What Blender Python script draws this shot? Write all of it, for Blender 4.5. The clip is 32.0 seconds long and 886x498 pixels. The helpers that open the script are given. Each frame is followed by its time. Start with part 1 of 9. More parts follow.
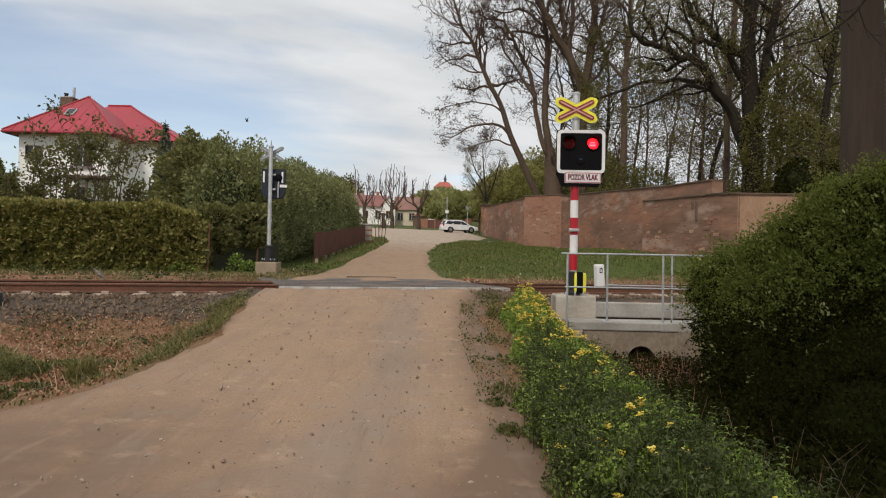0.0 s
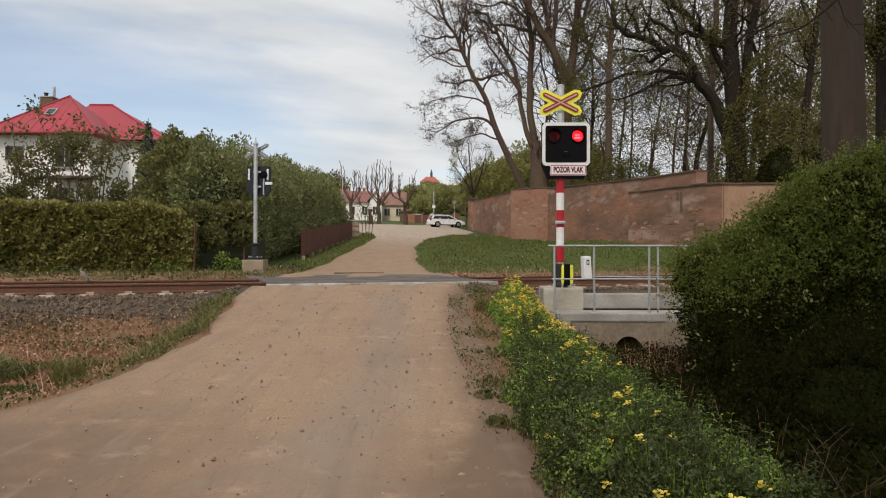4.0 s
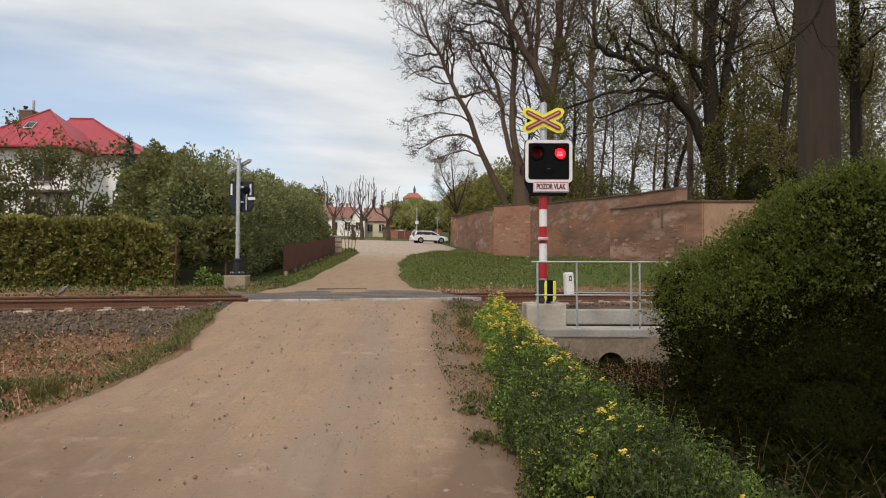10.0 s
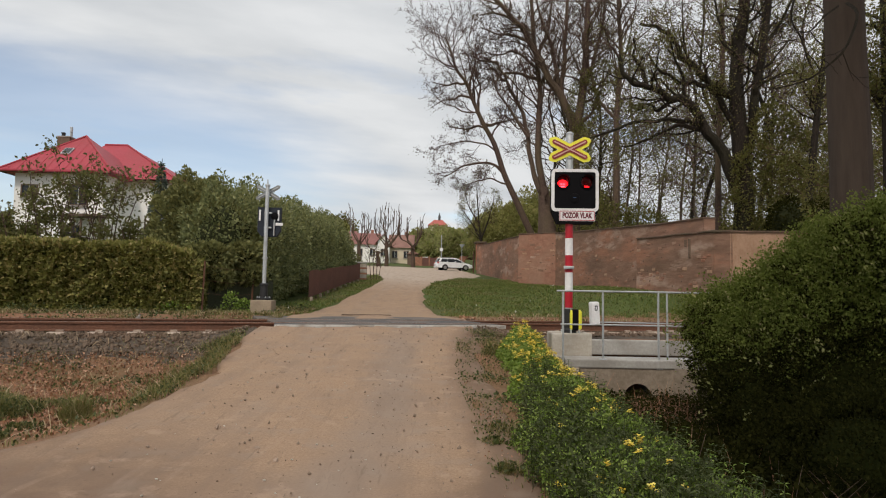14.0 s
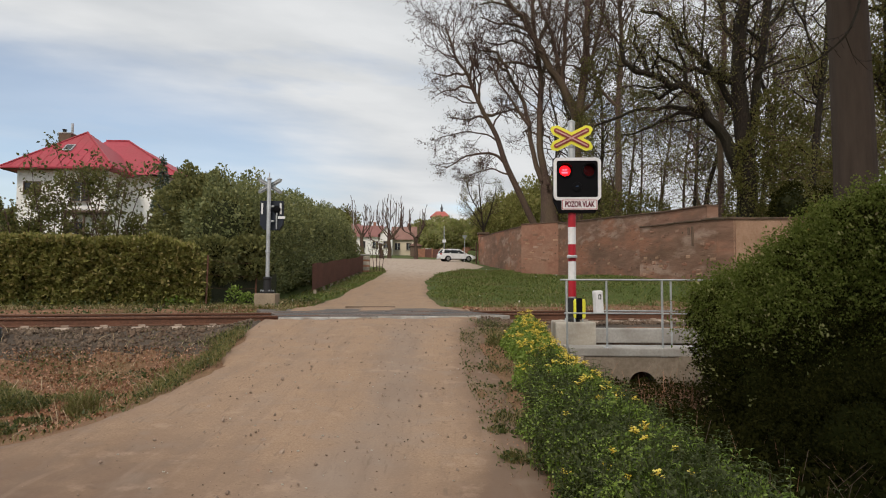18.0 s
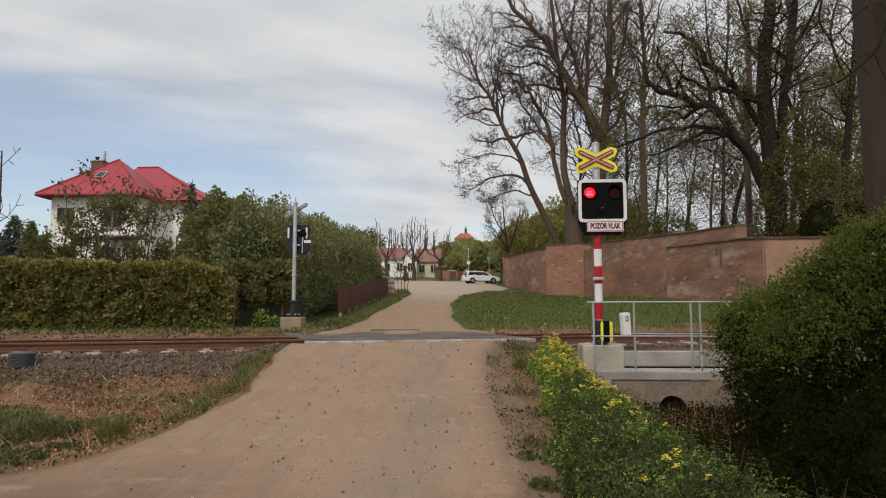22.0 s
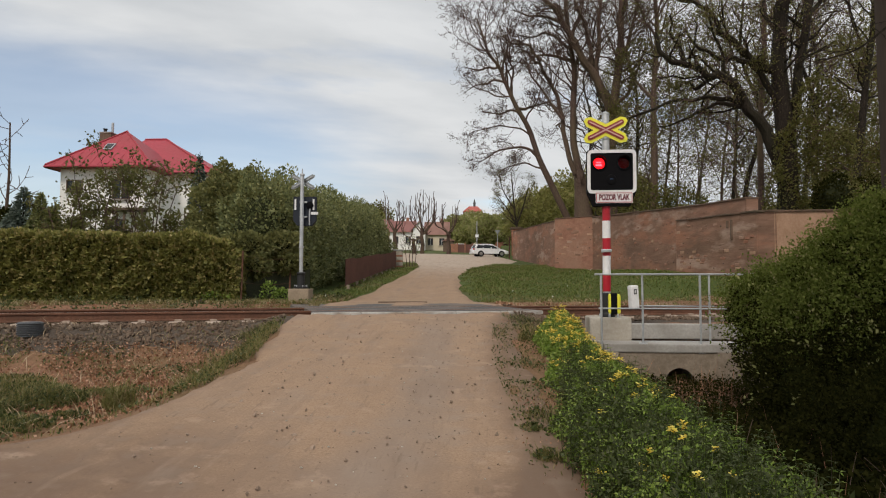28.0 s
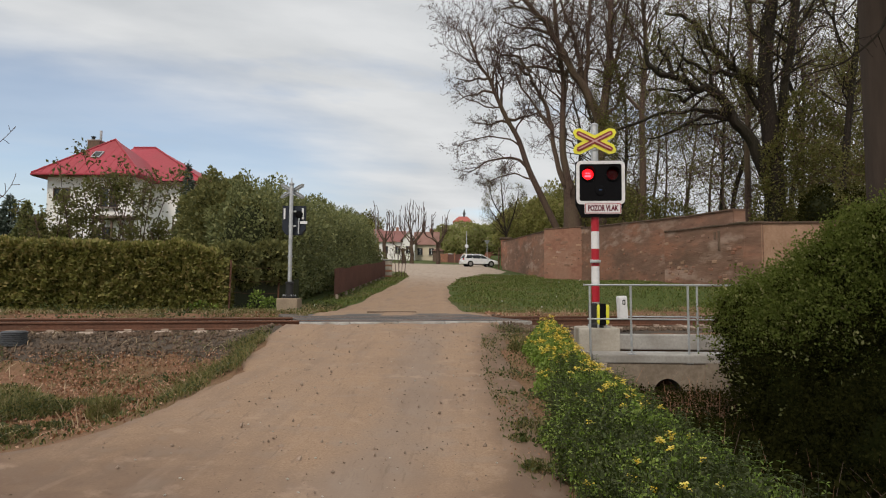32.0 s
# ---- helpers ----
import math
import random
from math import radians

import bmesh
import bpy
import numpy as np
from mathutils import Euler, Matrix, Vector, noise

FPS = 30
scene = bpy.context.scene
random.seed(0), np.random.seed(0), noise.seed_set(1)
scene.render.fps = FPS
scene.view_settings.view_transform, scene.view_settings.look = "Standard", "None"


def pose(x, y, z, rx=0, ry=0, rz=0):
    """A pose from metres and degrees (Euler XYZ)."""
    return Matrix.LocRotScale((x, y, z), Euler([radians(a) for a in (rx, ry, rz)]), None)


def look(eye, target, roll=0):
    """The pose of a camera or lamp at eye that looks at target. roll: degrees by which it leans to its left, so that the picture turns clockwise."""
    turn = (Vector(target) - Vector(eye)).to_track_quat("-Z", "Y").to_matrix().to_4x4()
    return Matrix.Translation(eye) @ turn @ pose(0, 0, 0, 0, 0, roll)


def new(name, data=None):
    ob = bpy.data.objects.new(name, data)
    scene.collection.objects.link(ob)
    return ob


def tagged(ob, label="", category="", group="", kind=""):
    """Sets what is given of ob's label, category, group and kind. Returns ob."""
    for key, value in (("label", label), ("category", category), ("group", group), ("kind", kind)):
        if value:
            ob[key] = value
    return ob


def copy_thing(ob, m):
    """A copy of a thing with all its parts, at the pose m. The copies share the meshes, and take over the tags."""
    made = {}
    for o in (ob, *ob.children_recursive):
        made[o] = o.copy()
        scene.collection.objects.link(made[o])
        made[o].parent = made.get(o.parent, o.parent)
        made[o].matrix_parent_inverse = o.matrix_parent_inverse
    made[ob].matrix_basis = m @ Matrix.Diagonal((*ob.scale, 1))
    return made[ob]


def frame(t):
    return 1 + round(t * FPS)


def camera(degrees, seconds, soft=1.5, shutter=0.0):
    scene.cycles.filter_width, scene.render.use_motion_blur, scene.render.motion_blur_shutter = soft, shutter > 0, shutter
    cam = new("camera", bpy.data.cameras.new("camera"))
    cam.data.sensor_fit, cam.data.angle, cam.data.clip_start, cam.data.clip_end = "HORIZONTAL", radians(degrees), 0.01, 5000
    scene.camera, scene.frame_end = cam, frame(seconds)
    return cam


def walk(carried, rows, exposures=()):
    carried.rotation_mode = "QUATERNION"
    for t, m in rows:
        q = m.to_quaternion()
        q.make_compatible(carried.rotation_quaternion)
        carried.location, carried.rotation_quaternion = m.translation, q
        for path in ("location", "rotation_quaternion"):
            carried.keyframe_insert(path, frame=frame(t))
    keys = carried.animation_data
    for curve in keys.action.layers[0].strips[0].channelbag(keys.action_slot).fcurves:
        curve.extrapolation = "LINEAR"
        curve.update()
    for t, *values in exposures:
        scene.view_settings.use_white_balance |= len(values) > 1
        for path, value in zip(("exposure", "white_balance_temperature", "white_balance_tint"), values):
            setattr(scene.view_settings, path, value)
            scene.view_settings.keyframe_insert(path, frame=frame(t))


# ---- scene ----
cam = camera(67.3, 32.0, soft=1.1)
PATH = [
    (0, (0.019, 0.006, 1.524), (0.019, 2.005, 1.55), 1.2),
    (0.5, (0.036, 0.02, 1.518), (0.013, 2.02, 1.528), 0.9),
    (1, (0.032, 0.026, 1.522), (0.053, 2.025, 1.552), 0.3),
    (1.5, (0.026, 0.017, 1.522), (0.019, 2.016, 1.571), 0.2),
    (2, (0.033, 0.008, 1.516), (0.052, 2.008, 1.542), 0.5),
    (2.5, (0.028, -0.008, 1.518), (0.052, 1.992, 1.536), 0.7),
    (3, (0.03, -0.002, 1.517), (0.042, 1.998, 1.533), 0.5),
    (3.5, (0.027, -0.002, 1.516), (0.057, 1.998, 1.536), 0.7),
    (5.5, (0.02, -0.029, 1.528), (0.061, 1.97, 1.489), -1.6),
    (6, (0.012, -0.039, 1.519), (0.047, 1.96, 1.504), -1.2),
    (6.5, (0.015, -0.031, 1.502), (0.03, 1.969, 1.466), -0.3),
    (7, (0.019, -0.003, 1.491), (0.097, 1.995, 1.422), 0.3),
    (7.5, (0.02, 0.0, 1.495), (0.114, 1.996, 1.418), 0.0),
    (8, (0.018, -0.016, 1.502), (0.102, 1.982, 1.459), 0.1),
    (8.5, (0.013, -0.036, 1.51), (0.092, 1.963, 1.503), -0.1),
    (9, (0.007, -0.048, 1.517), (0.082, 1.951, 1.535), 0.5),
    (9.5, (0.01, -0.038, 1.51), (0.095, 1.961, 1.519), 0.1),
    (10, (0.01, -0.025, 1.517), (0.099, 1.973, 1.576), 0.3),
    (10.5, (0.004, -0.038, 1.521), (0.074, 1.959, 1.614), 0.4),
    (11, (-0.001, -0.039, 1.514), (0.079, 1.957, 1.602), 1.0),
    (11.5, (-0.01, -0.052, 1.517), (0.055, 1.945, 1.608), 1.3),
    (12, (0.0, -0.04, 1.513), (0.058, 1.956, 1.622), 1.4),
    (12.5, (-0.002, -0.041, 1.523), (0.025, 1.954, 1.664), 1.8),
    (13, (-0.007, -0.048, 1.522), (0.004, 1.946, 1.673), 1.6),
    (13.5, (-0.008, -0.042, 1.518), (0.019, 1.953, 1.658), 1.4),
    (14, (-0.008, -0.047, 1.518), (0.007, 1.948, 1.658), 1.1),
    (14.5, (-0.004, -0.052, 1.517), (0.006, 1.944, 1.647), 1.2),
    (16.5, (-0.007, -0.034, 1.51), (0.009, 1.963, 1.616), 0.4),
    (17, (-0.002, -0.032, 1.508), (0.001, 1.965, 1.617), 0.3),
    (17.5, (0.0, -0.038, 1.511), (-0.001, 1.958, 1.638), -0.0),
    (18, (-0.008, -0.038, 1.508), (-0.001, 1.958, 1.622), 0.3),
    (18.5, (-0.011, -0.05, 1.513), (-0.007, 1.945, 1.643), 0.4),
    (19, (-0.017, -0.045, 1.51), (-0.029, 1.951, 1.634), 0.4),
    (19.5, (-0.005, -0.025, 1.508), (-0.013, 1.971, 1.635), 0.8),
    (20, (-0.002, -0.032, 1.507), (0.027, 1.965, 1.627), 0.0),
    (20.5, (-0.006, -0.032, 1.514), (0.033, 1.963, 1.649), 0.5),
    (21, (-0.005, -0.046, 1.526), (-0.04, 1.946, 1.696), -0.4),
    (21.5, (-0.014, -0.058, 1.533), (-0.017, 1.934, 1.707), 0.5),
    (22, (-0.019, -0.044, 1.531), (-0.085, 1.946, 1.71), 0.0),
    (22.5, (-0.017, -0.037, 1.524), (-0.061, 1.957, 1.675), 0.2),
    (23, (-0.012, -0.014, 1.523), (-0.05, 1.978, 1.698), 0.4),
    (23.5, (-0.018, -0.036, 1.536), (-0.056, 1.954, 1.728), 0.4),
    (24, (-0.017, -0.05, 1.53), (-0.008, 1.941, 1.721), 0.5),
    (24.5, (-0.019, -0.062, 1.536), (-0.028, 1.931, 1.709), -0.1),
    (25, (-0.011, -0.053, 1.528), (-0.015, 1.942, 1.678), -0.1),
    (25.5, (-0.003, -0.063, 1.531), (0.035, 1.931, 1.671), -0.1),
    (27.5, (0.006, 0.042, 1.506), (0.012, 2.041, 1.578), -0.2),
    (28, (0.01, 0.049, 1.506), (-0.082, 2.045, 1.605), 0.2),
    (28.5, (0.022, 0.045, 1.504), (-0.022, 2.041, 1.611), -0.2),
    (29, (0.02, 0.017, 1.514), (0.05, 2.014, 1.614), -0.3),
    (29.5, (0.022, 0.025, 1.505), (0.001, 2.021, 1.633), -0.3),
    (30, (0.011, 0.024, 1.511), (-0.039, 2.02, 1.626), -0.4),
    (30.5, (0.021, 0.037, 1.507), (-0.035, 2.033, 1.623), -0.2),
    (31, (0.017, 0.034, 1.509), (-0.027, 2.03, 1.626), -0.2),
    (31.5, (0.022, 0.045, 1.507), (-0.024, 2.041, 1.624), 0.2),
    (32, (0.016, 0.055, 1.506), (-0.045, 2.05, 1.635), 0.4),
]
walk(cam, [(t, look(eye, target, roll)) for t, eye, target, roll in PATH], exposures=[(t, s, 6600, 12) for t, s in ((0.0, 0.08), (3.5, 0.09), (6.0, 0.13), (9.0, 0.16), (12.0, 0.19), (13.0, 0.07), (20.0, 0.06), (21.0, -0.03), (22.0, -0.04), (23.0, -0.18), (25.5, -0.19), (27.5, 0.0), (32.0, 0.0))])

# ---- sky and sun ----
SUN_TURN, SUN_HEIGHT = radians(200), radians(48)


def sky():
    w = bpy.data.worlds.new("sky")
    scene.world = w
    w.use_nodes = True
    nt = w.node_tree
    nt.nodes.clear()
    n = nt.nodes.new
    link = nt.links.new
    out, bg = n("ShaderNodeOutputWorld"), n("ShaderNodeBackground")
    tex = n("ShaderNodeTexSky")
    tex.sky_type, tex.sun_disc = "NISHITA", False
    tex.sun_elevation, tex.sun_rotation = SUN_HEIGHT, SUN_TURN
    tex.air_density, tex.dust_density, tex.ozone_density = 1.0, 0.7, 0.2
    gain = n("ShaderNodeVectorMath")
    gain.operation = "SCALE"
    gain.inputs["Scale"].default_value = 0.14
    link(tex.outputs[0], gain.inputs[0])
    # cloud layer: the view direction is laid onto a flat sheet overhead
    co = n("ShaderNodeTexCoord")
    sep = n("ShaderNodeSeparateXYZ")
    link(co.outputs["Generated"], sep.inputs[0])
    lift = n("ShaderNodeMath")
    lift.operation = "ADD"
    lift.inputs[1].default_value = 0.16
    link(sep.outputs[2], lift.inputs[0])
    low = n("ShaderNodeMath")
    low.operation = "MAXIMUM"
    low.inputs[1].default_value = 0.03
    link(lift.outputs[0], low.inputs[0])
    dx, dy = n("ShaderNodeMath"), n("ShaderNodeMath")
    for d, k in ((dx, 0), (dy, 1)):
        d.operation = "DIVIDE"
        link(sep.outputs[k], d.inputs[0])
        link(low.outputs[0], d.inputs[1])
    sheet = n("ShaderNodeCombineXYZ")
    link(dx.outputs[0], sheet.inputs[0])
    link(dy.outputs[0], sheet.inputs[1])
    turn = n("ShaderNodeMapping")
    turn.inputs["Rotation"].default_value = (0, 0, radians(20))
    turn.inputs["Scale"].default_value = (0.55, 1.0, 1.0)
    turn.inputs["Location"].default_value = (1.3, 2.2, 0.0)
    bear = n("ShaderNodeMapping")
    bear.inputs["Rotation"].default_value = (0, 0, radians(-22))
    link(sheet.outputs[0], bear.inputs[0])
    link(bear.outputs[0], turn.inputs[0])
    big = n("ShaderNodeTexNoise")
    big.inputs["Scale"].default_value, big.inputs["Detail"].default_value = 1.15, 7.0
    big.inputs["Roughness"].default_value = 0.52
    link(turn.outputs[0], big.inputs["Vector"])
    cover = n("ShaderNodeMapRange")
    cover.inputs["From Min"].default_value, cover.inputs["From Max"].default_value = 0.26, 0.45
    link(big.outputs[0], cover.inputs["Value"])
    fine = n("ShaderNodeTexNoise")
    fine.inputs["Scale"].default_value, fine.inputs["Detail"].default_value = 2.6, 6.0
    link(turn.outputs[0], fine.inputs["Vector"])
    tone = n("ShaderNodeMix")
    tone.data_type = "RGBA"
    tone.inputs[6].default_value = (0.575, 0.61, 0.632, 1)
    tone.inputs[7].default_value = (0.718, 0.747, 0.758, 1)
    shade = n("ShaderNodeMapRange")
    shade.inputs["From Min"].default_value, shade.inputs["From Max"].default_value = 0.36, 0.6
    link(fine.outputs[0], shade.inputs["Value"])
    link(shade.outputs[0], tone.inputs[0])
    # the cloud thins out to open sky low in the north-west
    off = n("ShaderNodeVectorMath")
    off.operation = "SUBTRACT"
    off.inputs[1].default_value = (-0.55, 0.82, 0.18)
    link(co.outputs["Generated"], off.inputs[0])
    wide = n("ShaderNodeVectorMath")
    wide.operation = "MULTIPLY"
    wide.inputs[1].default_value = (2.0, 2.0, 6.6)
    link(off.outputs[0], wide.inputs[0])
    far = n("ShaderNodeVectorMath")
    far.operation = "LENGTH"
    link(wide.outputs[0], far.inputs[0])
    wisp = n("ShaderNodeMath")
    wisp.operation = "MULTIPLY_ADD"
    wisp.inputs[1].default_value = 0.7
    link(fine.outputs[0], wisp.inputs[0])
    link(far.outputs["Value"], wisp.inputs[2])
    thin = n("ShaderNodeMapRange")
    thin.interpolation_type = "SMOOTHSTEP"
    thin.inputs["From Min"].default_value, thin.inputs["From Max"].default_value = 0.8, 1.45
    thin.inputs["To Min"].default_value = 0.3
    link(wisp.outputs[0], thin.inputs["Value"])
    veil = n("ShaderNodeMath")
    veil.operation = "MULTIPLY"
    link(cover.outputs[0], veil.inputs[0])
    link(thin.outputs[0], veil.inputs[1])
    mix = n("ShaderNodeMix")
    mix.data_type = "RGBA"
    link(veil.outputs[0], mix.inputs[0])
    link(gain.outputs[0], mix.inputs[6])
    link(tone.outputs[2], mix.inputs[7])
    link(mix.outputs[2], bg.inputs["Color"])
    bg.inputs["Strength"].default_value = 1.0
    link(bg.outputs[0], out.inputs[0])


sky()
sun = new("sun", bpy.data.lights.new("sun", "SUN"))
sun.data.energy, sun.data.angle, sun.data.color = 1.85, radians(12), (1.0, 0.91, 0.80)
sun.matrix_world = look((0, 0, 60), Vector((0, 0, 60)) - Vector((math.sin(SUN_TURN) * math.cos(SUN_HEIGHT), math.cos(SUN_TURN) * math.cos(SUN_HEIGHT), math.sin(SUN_HEIGHT))))


# ---- materials ----
def surface(name, a, b, scale=20.0, rough=0.85, bump=0.3, stain=None, stain_scale=0.8, stain_amount=0.5, metal=0.0, local=False, depth=0.02, stretch=(1, 1, 1)):
    """A surface of two mottled tones with grain, larger stains and fine relief."""
    m = bpy.data.materials.new(name)
    m.use_nodes = True
    nt = m.node_tree
    n, link = nt.nodes.new, nt.links.new
    p = nt.nodes["Principled BSDF"]
    co = n("ShaderNodeTexCoord") if local else n("ShaderNodeNewGeometry")
    src = co.outputs["Object"] if local else co.outputs["Position"]
    if stretch != (1, 1, 1):
        mp = n("ShaderNodeMapping")
        mp.inputs["Scale"].default_value = stretch
        link(src, mp.inputs[0])
        src = mp.outputs[0]
    fine = n("ShaderNodeTexNoise")
    fine.inputs["Scale"].default_value, fine.inputs["Detail"].default_value, fine.inputs["Roughness"].default_value = scale, 6.0, 0.65
    link(src, fine.inputs["Vector"])
    ramp = n("ShaderNodeMapRange")
    ramp.inputs["From Min"].default_value, ramp.inputs["From Max"].default_value = 0.3, 0.7
    link(fine.outputs[0], ramp.inputs["Value"])
    mix = n("ShaderNodeMix")
    mix.data_type = "RGBA"
    mix.inputs[6].default_value, mix.inputs[7].default_value = (*a, 1), (*b, 1)
    link(ramp.outputs[0], mix.inputs[0])
    colour = mix.outputs[2]
    if stain:
        big = n("ShaderNodeTexNoise")
        big.inputs["Scale"].default_value, big.inputs["Detail"].default_value = stain_scale, 5.0
        link(src, big.inputs["Vector"])
        br = n("ShaderNodeMapRange")
        br.inputs["From Min"].default_value, br.inputs["From Max"].default_value = 0.42, 0.68
        br.inputs["To Max"].default_value = stain_amount
        link(big.outputs[0], br.inputs["Value"])
        m2 = n("ShaderNodeMix")
        m2.data_type = "RGBA"
        m2.inputs[7].default_value = (*stain, 1)
        link(br.outputs[0], m2.inputs[0])
        link(colour, m2.inputs[6])
        colour = m2.outputs[2]
    link(colour, p.inputs["Base Color"])
    p.inputs["Roughness"].default_value, p.inputs["Metallic"].default_value = rough, metal
    p.inputs["Specular IOR Level"].default_value = 0.05 if rough >= 0.99 else 0.2 if rough > 0.84 else 0.4
    if bump:
        bp = n("ShaderNodeBump")
        bp.inputs["Strength"].default_value, bp.inputs["Distance"].default_value = bump, depth
        link(fine.outputs[0], bp.inputs["Height"])
        link(bp.outputs[0], p.inputs["Normal"])
    return m


def foliage(name, tones, gloss=0.0, through_light=0.3):
    """Leaves: each leaf takes one of a run of tones, and lets some light through."""
    m = bpy.data.materials.new(name)
    m.use_nodes = True
    nt = m.node_tree
    nt.nodes.clear()
    n, link = nt.nodes.new, nt.links.new
    geo, ramp = n("ShaderNodeNewGeometry"), n("ShaderNodeValToRGB")
    link(geo.outputs["Random Per Island"], ramp.inputs[0])
    el = ramp.color_ramp.elements
    el[0].color, el[1].color = (*tones[0], 1), (*tones[-1], 1)
    for k, c in enumerate(tones[1:-1]):
        el.new((k + 1) / (len(tones) - 1)).color = (*c, 1)
    p, tr, mx, out = n("ShaderNodeBsdfPrincipled"), n("ShaderNodeBsdfTranslucent"), n("ShaderNodeMixShader"), n("ShaderNodeOutputMaterial")
    p.inputs["Roughness"].default_value = 0.55 - gloss
    p.inputs["Specular IOR Level"].default_value = 0.3 if gloss > -0.3 else 0.08
    link(ramp.outputs[0], p.inputs["Base Color"])
    link(ramp.outputs[0], tr.inputs[0])
    mx.inputs[0].default_value = through_light
    link(p.outputs[0], mx.inputs[1])
    link(tr.outputs[0], mx.inputs[2])
    link(mx.outputs[0], out.inputs[0])
    return m


def plain(name, c, rough=0.5, metal=0.0, coat=0.0):
    m = surface(name, tuple(v * 0.9 for v in c), tuple(min(1, v * 1.08) for v in c), 14.0, rough, 0.06, tuple(v * 0.72 for v in c), 2.0, 0.35, metal, local=True)
    m.node_tree.nodes["Principled BSDF"].inputs["Coat Weight"].default_value = coat
    return m


def glow(name, c, power):
    m = bpy.data.materials.new(name)
    m.use_nodes = True
    p = m.node_tree.nodes["Principled BSDF"]
    p.inputs["Base Color"].default_value = (*c, 1)
    p.inputs["Emission Color"].default_value = (*c, 1)
    p.inputs["Emission Strength"].default_value = power
    return m


def tinted_glass(name, c, clear=0.9):
    m = bpy.data.materials.new(name)
    m.use_nodes = True
    nt = m.node_tree
    nt.nodes.clear()
    n, link = nt.nodes.new, nt.links.new
    t, g, mx, out = n("ShaderNodeBsdfTransparent"), n("ShaderNodeBsdfGlossy"), n("ShaderNodeMixShader"), n("ShaderNodeOutputMaterial")
    t.inputs[0].default_value = (*c, 1)
    g.inputs["Roughness"].default_value = 0.12
    mx.inputs[0].default_value = 1 - clear
    link(t.outputs[0], mx.inputs[1])
    link(g.outputs[0], mx.inputs[2])
    link(mx.outputs[0], out.inputs[0])
    return m


def road_dirt():
    """Packed dirt: pinkish in the crown, greyer grit in the wheel tracks, dark soil towards the sides."""
    m = surface("packed_dirt", (0.266, 0.175, 0.113), (0.405, 0.28, 0.187), 52.0, 0.95, 0.14, (0.285, 0.197, 0.138), 1.4, 0.6, depth=0.008)
    nt = m.node_tree
    n, link = nt.nodes.new, nt.links.new
    p = nt.nodes["Principled BSDF"]
    last = p.inputs["Base Color"].links[0].from_socket
    rag = n("ShaderNodeTexNoise")
    rag.inputs["Scale"].default_value, rag.inputs["Detail"].default_value = 3.2, 8.0
    geo = n("ShaderNodeNewGeometry")
    link(geo.outputs["Position"], rag.inputs["Vector"])
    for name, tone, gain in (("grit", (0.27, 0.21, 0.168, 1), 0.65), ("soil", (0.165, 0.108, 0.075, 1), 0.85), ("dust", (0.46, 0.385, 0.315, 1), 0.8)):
        at = n("ShaderNodeAttribute")
        at.attribute_name = name
        add = n("ShaderNodeMath")
        add.operation = "MULTIPLY_ADD"
        link(rag.outputs[0], add.inputs[0])
        add.inputs[1].default_value = 1.1
        link(at.outputs["Fac"], add.inputs[2])
        rng = n("ShaderNodeMapRange")
        rng.inputs["From Min"].default_value, rng.inputs["From Max"].default_value = 0.6, 1.5
        rng.inputs["To Max"].default_value = gain
        link(add.outputs[0], rng.inputs["Value"])
        mx = n("ShaderNodeMix")
        mx.data_type = "RGBA"
        mx.inputs[7].default_value = tone
        link(rng.outputs[0], mx.inputs[0])
        link(last, mx.inputs[6])
        last = mx.outputs[2]
    link(last, p.inputs["Base Color"])
    return m


DIRT = road_dirt()
SOIL = surface("verge_soil", (0.159, 0.0834, 0.0513), (0.305, 0.169, 0.104), 16.0, 0.97, 0.6, (0.134, 0.113, 0.0513), 0.9, 0.6, depth=0.04)
TURF = surface("turf", (0.0528, 0.0774, 0.0169), (0.0848, 0.113, 0.0282), 9.0, 0.95, 0.6, (0.106, 0.0912, 0.0422), 0.5, 0.5, depth=0.05)
GRAVEL = surface("ballast_bed", (0.0703, 0.053, 0.0405), (0.15, 0.12, 0.0926), 30.0, 0.95, 0.9, (0.0788, 0.0619, 0.0519), 0.9, 0.5, depth=0.04)
STONE = surface("ballast_stone", (0.0563, 0.0406, 0.0293), (0.241, 0.181, 0.133), 11.0, 0.92, 0.3, (0.167, 0.0964, 0.061), 1.2, 0.5)
PEBBLE = surface("road_pebble", (0.26, 0.19, 0.14), (0.44, 0.34, 0.27), 9.0, 0.9, 0.2, (0.19, 0.14, 0.105), 3.0, 0.8)
CONCRETE = surface("concrete", (0.36, 0.35, 0.33), (0.50, 0.49, 0.46), 24.0, 0.9, 0.3, (0.22, 0.20, 0.17), 1.3, 0.7, depth=0.01)
CONCRETE_PALE = surface("pale_concrete", (0.423, 0.387, 0.333), (0.54, 0.504, 0.441), 24.0, 0.9, 0.3, (0.27, 0.225, 0.171), 2.3, 0.7, depth=0.01)
RUBBER = surface("rubber_panel", (0.0616, 0.0581, 0.0562), (0.106, 0.0996, 0.0952), 40.0, 0.8, 0.3, (0.211, 0.158, 0.117), 1.2, 0.55, depth=0.01)
PAINT_WHITE = surface("worn_white_edge", (0.422, 0.408, 0.381), (0.544, 0.53, 0.503), 18.0, 0.8, 0.2, (0.231, 0.19, 0.15), 3.0, 0.9)
RUST = surface("rusted_steel", (0.115, 0.0529, 0.0333), (0.23, 0.109, 0.0667), 24.0, 0.75, 0.3, (0.092, 0.0517, 0.0345), 2.0, 0.6, metal=0.25, depth=0.006)
